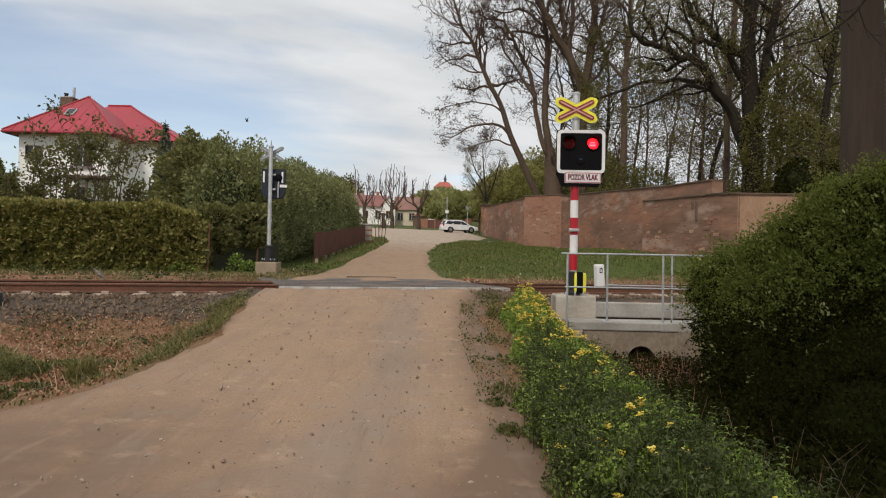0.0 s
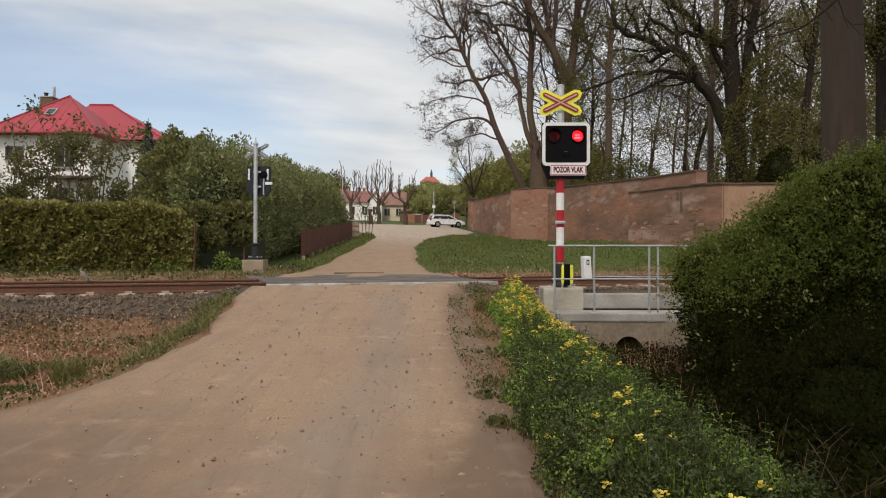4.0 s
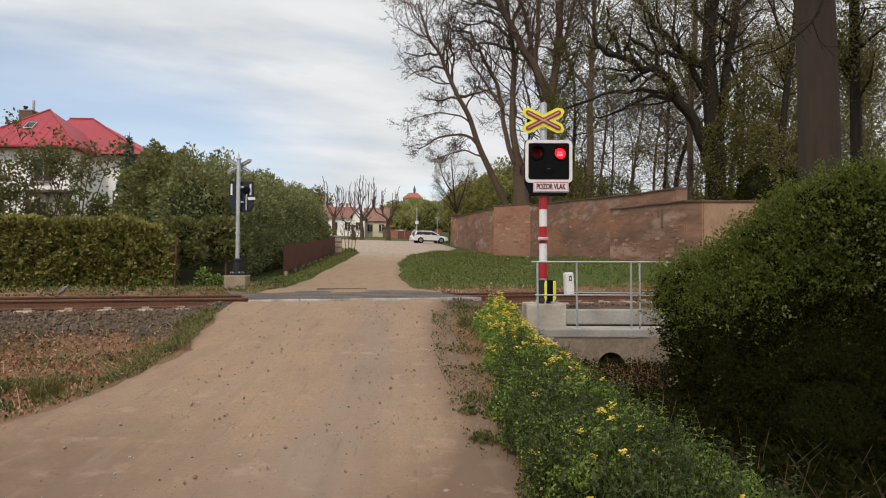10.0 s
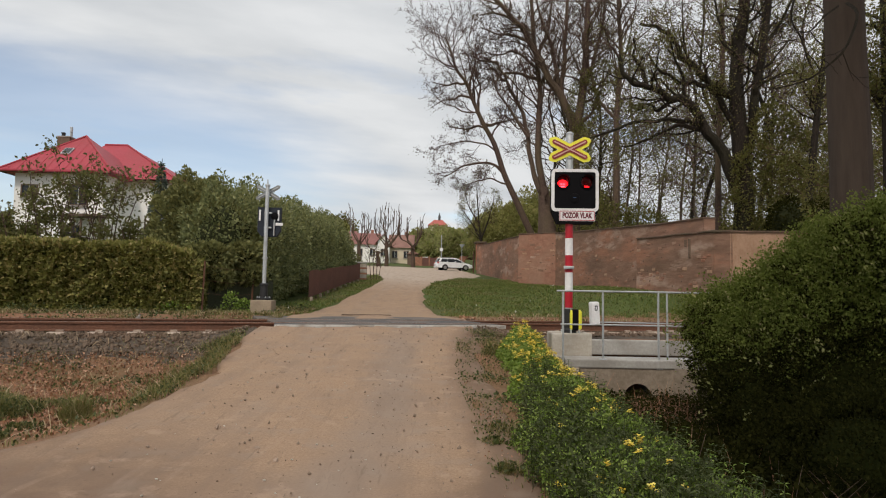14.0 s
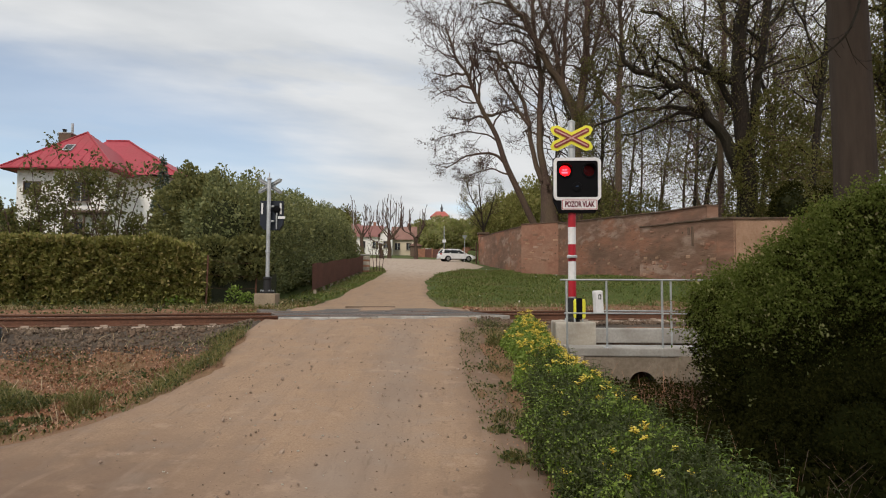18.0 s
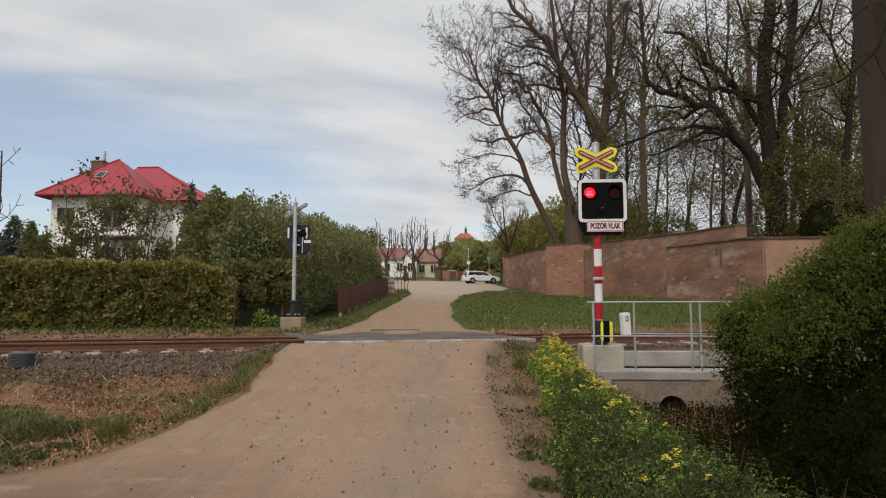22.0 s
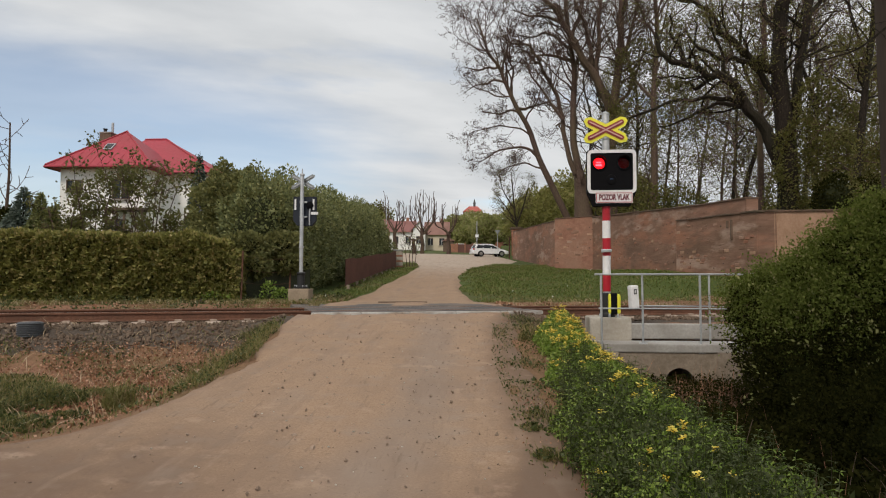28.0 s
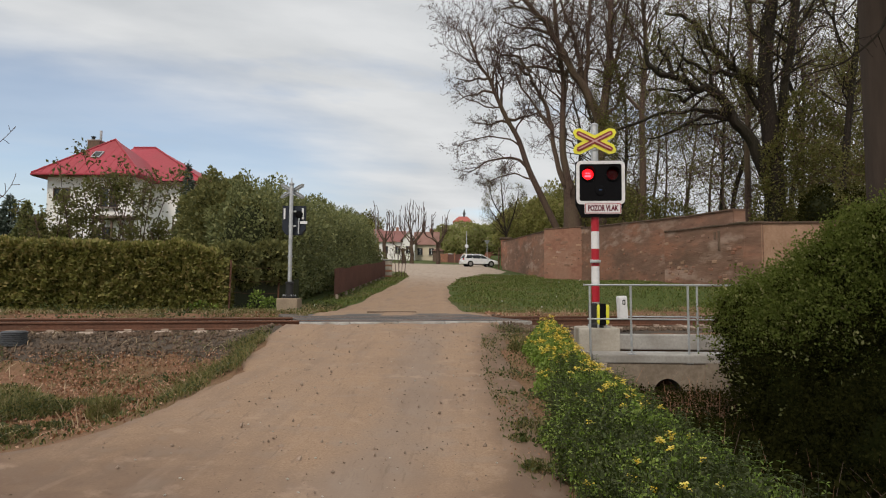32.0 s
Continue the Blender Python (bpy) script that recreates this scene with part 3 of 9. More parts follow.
def wall_line(y):
    return np.interp(y, [18, 23, 25, 31, 46, 48, 70, 80], [20, 12.3, 11.3, 10.3, 8.6, 6.4, 4.2, 3.6])


def land(x, y):
    x, y = np.asarray(x, float), np.asarray(y, float)
    s = -(x - TRACK_X) * math.sin(TURN) + (y - TRACK_Y) * math.cos(TURN)
    ramp = 0.90 * np.clip((s + 13.8) / 12.3, 0, 1) ** 1.5
    road = np.where(s < -1.5, ramp, np.where(s < 1.5, 0.84, 0.925))
    far = 0.925 + 0.066 * np.clip(s - 5.5, 0, 120) + 0.02 * np.clip(s - 125, 0, 400)
    road = np.where(s > 5.5, far, road)
    field = np.interp(s, [-14, -9, -6, -4.6, -3.3, -1.75, 1.75, 3.0, 3.6], [0.02, 0.12, 0.2, 0.2, 0.26, 0.743, 0.743, 0.72, 0.86])
    field = np.where(s > 3.6, np.maximum(0.86 + 0.025 * (s - 3.6), far), field)
    ditch = np.interp(y, [0, 3, 5, 8.8, 10.0, 10.7, 10.78, 10.95, 11.5, 11.75, 13], [0.0, -0.12, -0.22, -0.2, 0.0, 0.02, 0.04, 0.30, 0.32, 0.70, 0.74])
    ditch = np.where(s > -1.9, field, ditch)
    left, right = road_left(y), road_right(y)
    wl = smooth_step((left - x) / 0.9)
    drop = np.where(s > -1.9, 0.6, 0.0)
    wr = smooth_step((x - right - 0.8 + drop) / (1.2 - 0.5 * drop))
    z = road * (1 - wl - wr) + field * wl + ditch * wr
    beyond = smooth_step((s - 12) / 6) * smooth_step((x - wall_line(y) - 0.1) / 0.5)
    bank = smooth_step((x - right - 3.2) / 4.5) * smooth_step((s - 3.4) / 3.5) * (1 - smooth_step((y - 30) / 12))
    return z + 1.2 * beyond + 0.6 * bank


def rough(x, y, amount, size=1.0):
    return amount * noise.noise(Vector((x / size, y / size, 3.7)))


def build_ground():
    xs = np.concatenate([np.arange(-620, -60, 40), np.arange(-60, -14, 2.0), np.arange(-14, 8, 0.2), np.arange(8, 16, 0.5), np.arange(16, 60, 2.0), np.arange(60, 640, 40)])
    ys = np.concatenate([np.arange(-120, -8, 8), np.arange(-8, 0, 1.0), np.arange(0, 20, 0.2), np.arange(20, 90, 1.0), np.arange(90, 1300, 40)])
    gx, gy = np.meshgrid(xs, ys)
    gz = land(gx, gy)
    nx, ny = len(xs), len(ys)
    verts = []
    for j in range(ny):
        for i in range(nx):
            x, y = xs[i], ys[j]
            z = gz[j, i]
            if -14 < x < 9 and 0 <= y < 40:
                z += rough(x, y, 0.035, 0.7) + rough(x, y, 0.015, 0.25)
            if road_left(y) + 0.1 < x < road_right(y) - 0.1 and y < 86:
                z -= 0.09
            verts.append((x, y, z))
    faces = [(j * nx + i, j * nx + i + 1, (j + 1) * nx + i + 1, (j + 1) * nx + i) for j in range(ny - 1) for i in range(nx - 1)]
    me = mesh_of("ground", verts, faces, SOIL, smooth=True)
    me.materials.append(TURF)
    me.materials.append(GRAVEL)
    index = []
    for j in range(ny - 1):
        for i in range(nx - 1):
            x, y = (xs[i] + xs[i + 1]) / 2, (ys[j] + ys[j + 1]) / 2
            s = across(x, y) + rough(x, y, 0.5, 0.6)
            index.append(2 if -2.75 < s < 2.7 else 1 if s > 4.2 or y > 60 else 0)
    me.polygons.foreach_set("material_index", index)
    ob = new("ground", me)
    tagged(ob, "verge soil, grass and trackside gravel rising gently beyond the railway", "ground", kind="structure")


def build_road():
    ys = np.concatenate([np.arange(-6, 20, 0.15), np.arange(20, 86, 0.8)])
    nc = 40
    verts = []
    for y in ys:
        wob = rough(0, y, 0.18, 0.8) + rough(5, y, 0.07, 0.25)
        wob2 = rough(11, y, 0.16, 0.7) + rough(17, y, 0.07, 0.22)
        wide = 0.32 if y < 12 else 0.1
        l, r = float(road_left(y)) - 0.1 + wob, float(road_right(y)) + wide + wob2
        for k in range(nc):
            f = k / (nc - 1)
            x = l + (r - l) * f
            z = float(land(x, y)) + 0.028 + rough(x, y, 0.012, 0.9)
            # two shallow wheel tracks and a sunk edge
            z -= 0.018 * math.exp(-((f - 0.3) / 0.1) ** 2) + 0.018 * math.exp(-((f - 0.7) / 0.1) ** 2)
            if k in (0, nc - 1):
                z -= 0.09
            verts.append((x, y, z))
    faces = [(j * nc + k, j * nc + k + 1, (j + 1) * nc + k + 1, (j + 1) * nc + k) for j in range(len(ys) - 1) for k in range(nc - 1)]
    me = mesh_of("road", verts, faces, DIRT, smooth=True)
    grit, soil = me.attributes.new("grit", "FLOAT", "POINT"), me.attributes.new("soil", "FLOAT", "POINT")
    dust = me.attributes.new("dust", "FLOAT", "POINT")
    gv, sv, dv = [], [], []
    for x, y, z in verts:
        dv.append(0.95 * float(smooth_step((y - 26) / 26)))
        r, l = float(road_right(y)), max(float(road_left(y)), -3.6)
        f = (x - l) / (r - l)
        gv.append((1.0 if y < 11 else max(0.0, 1 - (y - 11) / 2.5)) * 0.95 * math.exp(-((f - 0.71) / 0.10) ** 2) + 0.3 * math.exp(-((f - 0.30) / 0.08) ** 2))
        side = 1.0 * float(smooth_step((x - r + 0.40) / 0.45)) + 0.55 * float(smooth_step((l + 0.25 - x) / 0.5))
        # the dark tone is also laid on more strongly towards the viewpoint
        near = float(smooth_step((6.4 - y) / 2.2)) * float(smooth_step((-0.7 - x) / 1.8)) + 0.45 * float(smooth_step((4.6 - y) / 1.5))
        sv.append((side if y < 13 else 0.3 * side) + 0.85 * near + 0.7 * float(smooth_step((5.4 - y) / 1.6)) * float(smooth_step((x + 0.5) / 0.8)))
    grit.data.foreach_set("value", gv)
    soil.data.foreach_set("value", sv)
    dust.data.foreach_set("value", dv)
    ob = new("road", me)
    tagged(ob, "packed pinkish-brown dirt road with faint wheel tracks", "road", kind="structure")
    # loose stones
    rng = rng_of(4)
    sh = Shape()
    for _ in range(650):
        y = 2.5 + 10 * rng.random() ** 1.3
        l, r = float(road_left(y)), float(road_right(y))
        x = max(l, -5) + (r - max(l, -5)) * (rng.random() ** 0.75)
        q = 0.005 + 0.018 * rng.random() ** 4
        z = float(land(x, y)) + 0.03
        m = pose(x, y, z, *rng.uniform(0, 360, 3)) @ Matrix.Diagonal((q * rng.uniform(0.8, 1.6), q, q * 0.7, 1))
        sh.add([(1, 0, 0), (-1, 0, 0), (0, 1, 0), (0, -1, 0), (0, 0, 1), (0, 0, -1)], [(0, 2, 4), (2, 1, 4), (1, 3, 4), (3, 0, 4), (2, 0, 5), (1, 2, 5), (3, 1, 5), (0, 3, 5)], m)
    grit_dark = Shape()
    for _ in range(520):
        y = 2.6 + 10.5 * rng.random() ** 1.2
        l, r = max(float(road_left(y)), -5), float(road_right(y))
        f = rng.random()
        f = 0.72 + 0.13 * rng.normal() if f < 0.5 else rng.random()
        x = l + (r - l) * f
        q = 0.003 + 0.008 * rng.random() ** 3
        m = pose(x, y, float(land(x, y)) + 0.030, 0, 0, rng.uniform(0, 360)) @ Matrix.Diagonal((q * rng.uniform(1.0, 1.6), q, q * 0.7, 1))
        grit_dark.add([(1, 0, 0), (-1, 0, 0), (0, 1, 0), (0, -1, 0), (0, 0, 1), (0, 0, -1)], [(0, 2, 4), (2, 1, 4), (1, 3, 4), (3, 0, 4), (2, 0, 5), (1, 2, 5), (3, 1, 5), (0, 3, 5)], m)
    pale = Shape()
    for _ in range(110):
        y = 2.8 + 8 * rng.random()
        x = -2.6 + 3.0 * rng.random() ** 0.7
        q = 0.004 + 0.005 * rng.random()
        pale.box((0, 0, 0), (q * 2.2, q * 1.4, q), pose(x, y, float(land(x, y)) + 0.034, 0, 0, rng.uniform(0, 360)), q * 0.3)
    solo("pale_chips", pale, CONCRETE_PALE, "tiny pale stone chips on the dirt road", "stone chips", kind="stuff")
    solo("road_grit", grit_dark, COPING, "dark bits of grit and bark on the dirt road", "grit", kind="stuff")
    solo("road_pebbles", sh, PEBBLE, "small loose stones scattered on the dirt road", "pebbles", kind="stuff")
    # dark damp scar on the far side of the crossing
    scar = Shape()
    for k in range(3):
        x0 = -2.35 + 0.42 * k
        y0 = 18.2 + 0.08 * k
        scar.box((x0, y0, float(land(x0, y0)) + 0.02), (0.5, 0.10 - 0.02 * k, 0.05), pose(0, 0, 0), 0.02)
    solo("wooden_strip", scar, TIMBER, "dark flat strip of wood pressed into the dirt road", "strip", kind="structure")


def build_track():
    track = thing("railway_track", label="single rusty railway track on pale concrete sleepers", category="railway track", kind="structure")
    prof = [(-0.075, 0), (0.075, 0), (0.075, 0.012), (0.012, 0.03), (0.012, 0.115), (0.035, 0.125), (0.036, 0.15), (0.03, 0.16), (-0.03, 0.16), (-0.036, 0.15), (-0.035, 0.125), (-0.012, 0.115), (-0.012, 0.03), (-0.075, 0.012)]
    base = Matrix.Translation((TRACK_X, TRACK_Y, RAIL_Z - 0.16)) @ Matrix.Rotation(TURN - math.pi / 2, 4, "Z")
    for side in (-1, 1):
        sh = Shape().prism(prof, -70, 70, base @ Matrix.Translation((-side * 0.7525, 0, 0)))
        me = sh.mesh("rail", RUST)
        me.materials.append(RAIL_TOP)
        for p in me.polygons:
            if p.normal.z > 0.9 and p.center.z > RAIL_Z - 0.01:
                p.material_index = 1
        part("rail", me, None, track)
    # sleeper with two rail pads and clips
    sl = Shape()
    sl.prism([(-1.3, -0.2), (1.3, -0.2), (1.3, -0.03), (1.22, 0.0), (0.95, 0.0), (0.5, -0.035), (-0.5, -0.035), (-0.95, 0.0), (-1.22, 0.0), (-1.3, -0.03)], -0.13, 0.13)
    for side in (-0.7525, 0.7525):
        for k in (-0.11, 0.11):
            sl.box((side + k, 0, 0.012), (0.06, 0.12, 0.035), None, 0.008)
    sleeper = sl.mesh("sleeper", SLEEPER)
    rng = rng_of(8)
    u = -40.0
    while u < 30:
        p = track_point(u, 0, 0)
        if not (road_left(p.y) - 0.2 < p.x < road_right(p.y) + 0.2):
            part("sleeper", sleeper, None, track, place=pose(p.x, p.y, RAIL_Z - 0.165, 0, 0, 19 + 90 + rng.uniform(-0.6, 0.6)))
        u += 0.6
    # crossing panels: outer, inner and outer rows, with a pale front kerb
    crossing = thing("level_crossing", label="dark rubber crossing panels between the rails with a worn white edge", category="level crossing", kind="structure")
    for s0, s1, n in ((-1.32, -0.80, 6), (-0.70, 0.70, 6), (0.80, 1.32, 6)):
        lo, hi = 0.15, 4.65
        w = (hi - lo) / n
        for k in range(n):
            p = track_point(lo + w * (k + 0.5), (s0 + s1) / 2, 0.865 + rng.uniform(-0.003, 0.003))
            part("panel", Shape().box((0, 0, 0), (w - 0.012, s1 - s0 - 0.01, 0.16), None, 0.012), RUBBER, crossing, place=pose(*p, 0, 0, 19))
    for k in range(5):
        p = track_point(0.1 + 0.92 * (k + 0.5), -1.41, 0.86)
        part("edge_kerb", Shape().box((0, 0, 0), (0.905, 0.09, 0.16), None, 0.015), PAINT_WHITE, crossing, "worn white edge kerb", place=pose(*p, 0, 0, 19))
    # asphalt strip beyond the panels
    p = track_point(2.35, 2.15, 0.868)
    part("asphalt_strip", Shape().box((0, 0, 0), (4.7, 1.55, 0.16), None, 0.03), RUBBER, crossing, "dark asphalt strip", place=pose(*p, 0, 0, 19))


def build_ballast():
    rng = rng_of(12)
    kinds = []
    for k in range(5):
        bm = bmesh.new()
        bmesh.ops.create_icosphere(bm, subdivisions=1, radius=1)
        for v in bm.verts:
            v.co *= rng.uniform(0.65, 1.15)
        kinds.append(([v.co.copy() for v in bm.verts], [[v.index for v in f.verts] for f in bm.faces]))
        bm.free()
    vs, fs, o = [], [], 0
    for _ in range(24000):
        u, s = rng.uniform(-11.5, 8.5), rng.uniform(-3.2, 2.0)
        p = track_point(u, s, 0)
        if road_left(p.y) - 0.15 < p.x < road_right(p.y) + 0.1 or (p.x > 1.7 and s < -2.0):
            continue
        if u < 0 and s < -2.25 - 0.13 * (u + 8) + 0.2 * rng.random():
            continue
        if s < -2.5 and rng.random() < 0.65 or s > 1.3 and rng.random() < 0.5:
            continue
        q = rng.uniform(0.018, 0.048)
        z = float(land(p.x, p.y)) + rough(p.x, p.y, 0.035, 0.7) + 0.010
        c = kinds[int(rng.integers(5))]
        m = pose(p.x, p.y, z, *rng.uniform(0, 360, 3)) @ Matrix.Diagonal((q * rng.uniform(0.8, 1.5), q, q * 0.6, 1))
        vs += [tuple(m @ v) for v in c[0]]
        fs += [tuple(o + i for i in f) for f in c[1]]
        o += len(c[0])
    solo("ballast", mesh_of("ballast", vs, fs, STONE), None, "grey-brown crushed stone ballast beside the rails", "ballast", kind="stuff")


build_ground()
build_road()
build_track()
build_ballast()


# ---- park wall ----
def build_park_wall():
    rng = rng_of(21)
    wall = thing("wall_park", label="long old reddish plastered brick park wall with a worn coping", category="wall", kind="structure")

    STONE_KINDS = []
    for w, h, mat in ((0.34, 0.13, SAND_PATCH), (0.26, 0.11, BRICK_BARE), (0.40, 0.16, BRICK), (0.30, 0.08, BRICK_RED), (0.30, 0.12, BRICK_RED), (0.42, 0.16, BRICK), (0.10, 0.07, COPING)):
        STONE_KINDS.append(Shape().box((0, 0, 0), (w, 0.07, h), None, 0.02).mesh("wall_stone", mat))

    def stretch(name, a, b, top_a, top_b, thick=0.5, material=BRICK, coping=True, stones=0):
        """One straight stretch: uneven top and faces, standing in the ground."""
        a, b = Vector((*a, 0)), Vector((*b, 0))
        d = b - a
        a, b = a - d.normalized() * 0.07, b + d.normalized() * 0.07
        d = b - a
        n = max(2, int(d.length / 0.45))
        side = Vector((-d.y, d.x, 0)).normalized() * thick / 2
        rows = 9
        sh = Shape()
        cop = Shape()
        for face in (-1, 1):
            grid = []
            for i in range(n + 1):
                f = i / n
                p = a + d * f
                z0 = float(land(p.x, p.y)) - 0.6
                z1 = top_a + (top_b - top_a) * f + rough(p.x, p.y, 0.03, 0.8)
                for k in range(rows + 1):
                    g = k / rows
                    bulge = 0.05 * (noise.noise(Vector((p.x * 1.1, p.y * 1.1, g * 4 + face))) + 0.4 * noise.noise(Vector((p.x * 4, p.y * 4, g * 11))))
                    q = p + side * face * (1 + bulge / thick) * (1.12 - 0.12 * g)
                    grid.append((q.x, q.y, z0 + (z1 - z0) * g))
            fs = [(i * (rows + 1) + k, (i + 1) * (rows + 1) + k, (i + 1) * (rows + 1) + k + 1, i * (rows + 1) + k + 1) for i in range(n) for k in range(rows)]
            sh.add(grid, [tuple(reversed(f)) for f in fs] if face > 0 else fs)
        for e, p, z1 in ((0, a, top_a), (1, b, top_b)):
            z0 = float(land(p.x, p.y)) - 0.6
            sh.add([p - side * 1.12 + Vector((0, 0, z0)), p + side * 1.12 + Vector((0, 0, z0)), p + side + Vector((0, 0, z1)), p - side + Vector((0, 0, z1))], [(0, 1, 2, 3)])
        part(name, sh, material, wall, smooth=True)
        ang = math.degrees(math.atan2(d.y, d.x))
        for _ in range(stones):
            f, g = rng.uniform(0.03, 0.97), float(rng.beta(0.9, 1.3)) * 0.9 + 0.05
            p = a + d * f
            z0, z1 = float(land(p.x, p.y)), top_a + (top_b - top_a) * f
            q = p - side * (1.12 - 0.12 * (0.6 + (z1 - z0) * g) / (z1 - z0 + 0.6)) + side.normalized() * 0.024
            k = int(rng.integers(len(STONE_KINDS)))
            part("wall_stone", STONE_KINDS[k], None, wall, place=pose(q.x, q.y, z0 + (z1 - z0) * g, rng.uniform(-3, 3), rng.uniform(-4, 4), ang + rng.uniform(-2, 2)))
        if coping:
            # coping in short worn lengths
            m = max(2, int(d.length / 0.9))
            for i in range(m):
                f0, f1 = i / m, (i + 1) / m
                p = a + d * (f0 + f1) / 2
                z = top_a + (top_b - top_a) * (f0 + f1) / 2
                tilt = math.degrees(math.atan2(top_b - top_a, d.length))
                mm = Matrix.Translation((p.x, p.y, z + 0.03 + rng.uniform(-0.012, 0.012))) @ Matrix.Rotation(math.atan2(d.y, d.x), 4, "Z") @ Matrix.Rotation(-radians(tilt), 4, "Y")
                part("coping_stone", Shape().box((0, 0, 0), (d.length / m - 0.015, thick + 0.10, 0.075), None, 0.02), COPING, wall, place=mm)

    stretch("wall_stretch", (4.35, 69.5), (6.3, 48.0), 6.75, 5.95, stones=70)
    stretch("buttress", (6.0, 47.6), (8.3, 46.0), 6.0, 6.0, 0.64, BRICK_RED, stones=34)
    stretch("wall_stretch", (8.3, 46.2), (10.55, 30.5), 5.95, 5.0, stones=110)
    stretch("wall_stretch", (10.55, 30.5), (11.1, 27.1), 5.0, 4.86)
    stretch("wall_stretch", (11.1, 27.1), (16.5, 27.9), 3.9, 3.8)
    stretch("wall_stretch", (9.75, 31.4), (10.85, 25.4), 4.38, 4.15, 0.6, stones=60)
    stretch("wall_stretch", (10.85, 25.4), (11.15, 24.6), 4.15, 4.08, 0.6)
    stretch("plaster_patch", (11.15, 24.6), (12.2, 22.75), 4.08, 3.90, 0.6, SAND_PATCH)
    stretch("wall_stretch", (12.2, 22.75), (20.0, 21.5), 3.90, 3.8, 0.6, stones=20)
    # pipe slot scars
    for x, y, z, h in ((10.235, 26.9, 3.63, 0.8), (10.19, 27.2, 3.86, 0.3)):
        part("wall_slot", Shape().box((x, y, z), (0.1, 0.08, h), None, 0.02), TIMBER, wall)
    # gate pillar at the far end
    pil = thing("gate_pillar", (4.5, 70.3, float(land(4.5, 70.3)) - 0.1), label="square reddish brick gate pillar with a flat cap", category="pillar", kind="structure")
    part("shaft", Shape().box((0, 0, 1.35), (1.0, 1.0, 2.8), None, 0.04), BRICK_BARE, pil)
    part("cap", Shape().box((0, 0, 2.85), (1.25, 1.25, 0.22), None, 0.05), COPING, pil)
    gate = thing("iron_gate", (3.8, 70.7, float(land(3.8, 70.7))), 84, "narrow dark rusted iron gate leaf standing open", "gate")
    fr = Shape()
    for x in (-0.7, 0.7):
        fr.box((x, 0, 1.15), (0.06, 0.06, 2.3))
    for z in (0.15, 1.2, 2.25):
        fr.box((0, 0, z), (1.4, 0.05, 0.06))
    part("gate_frame", fr, RUST_FENCE, gate)
    part("gate_sheet", Shape().box((0, 0.01, 1.15), (1.34, 0.02, 2.1)), RUST_FENCE, gate)


def plate_with_holes(sh, x0, x1, z0, z1, y, holes, n=28):
    """A flat sheet facing -y with round holes: (x, z, radius), side by side along x at one height band."""
    holes = sorted(holes)
    cells = []
    for x, z, r in holes:
        a = r * 1.12
        cells.append((x - a, x + a, z - a, z + a))
    zlo, zhi = min(c[2] for c in cells), max(c[3] for c in cells)

    def rect(a, b, c, d):
        if b - a > 1e-5 and d - c > 1e-5:
            sh.add([(a, y, c), (b, y, c), (b, y, d), (a, y, d)], [(0, 1, 2, 3)])

    rect(x0, x1, z0, zlo)
    rect(x0, x1, zhi, z1)
    last = x0
    for (x, z, r), c in zip(holes, cells):
        rect(last, c[0], zlo, zhi)
        rect(c[0], c[1], zlo, c[2])
        rect(c[0], c[1], c[3], zhi)
        last = c[1]
        ring = []
        a = r * 1.12
        for k in range(n):
            t = 2 * math.pi * k / n
            cx, cz = math.cos(t), math.sin(t)
            q = a / max(abs(cx), abs(cz))
            ring.append(((x + r * cx, y, z + r * cz), (x + q * cx, y, z + q * cz)))
        vs = [p for pair in ring for p in pair]
        sh.add(vs, [(2 * k, 2 * k + 1, 2 * ((k + 1) % n) + 1, 2 * ((k + 1) % n)) for k in range(n)])
        # corners of the cell that the ring's straight chords leave open
        for sx in (-1, 1) if n % 8 else ():
            for sz in (-1, 1):
                sh.add([(x + sx * a, y, z + sz * a), (x + sx * a, y, z + sz * a * 0.8), (x + sx * a * 0.8, y, z + sz * a)], [(0, 1, 2)])
    rect(last, x1, zlo, zhi)
    return sh


def rounded(w, h, r, n=5):
    out = []
    for cx, cz, a0 in ((w / 2 - r, h / 2 - r, 0), (-w / 2 + r, h / 2 - r, 90), (-w / 2 + r, -h / 2 + r, 180), (w / 2 - r, -h / 2 + r, 270)):
        for k in range(n + 1):
            a = radians(a0 + 90 * k / n)
            out.append((cx + r * math.cos(a), cz + r * math.sin(a)))
    return out


def frame_ring(outer, inner, y0, y1):
    """A flat frame between two outlines of equal length, with thickness."""
    n = len(outer)
    sh = Shape()
    vs = [(x, y0, z) for x, z in outer] + [(x, y0, z) for x, z in inner] + [(x, y1, z) for x, z in outer] + [(x, y1, z) for x, z in inner]
    fs = []
    for i in range(n):
        j = (i + 1) % n
        fs += [(i, n + i, n + j, j), (2 * n + i, 2 * n + j, 3 * n + j, 3 * n + i), (i, j, 2 * n + j, 2 * n + i), (n + i, 3 * n + i, 3 * n + j, n + j)]
    return sh.add(vs, fs)


def octagon_bar(length, width, cut, y0, y1, m):
    l, w = length / 2, width / 2
    return Shape().prism([(-l, -w + cut), (-l + cut * 1.3, -w), (l - cut * 1.3, -w), (l, -w + cut), (l, w - cut), (l - cut * 1.3, w), (-l + cut * 1.3, w), (-l, w - cut)], y0, y1, m)


BULBS = []


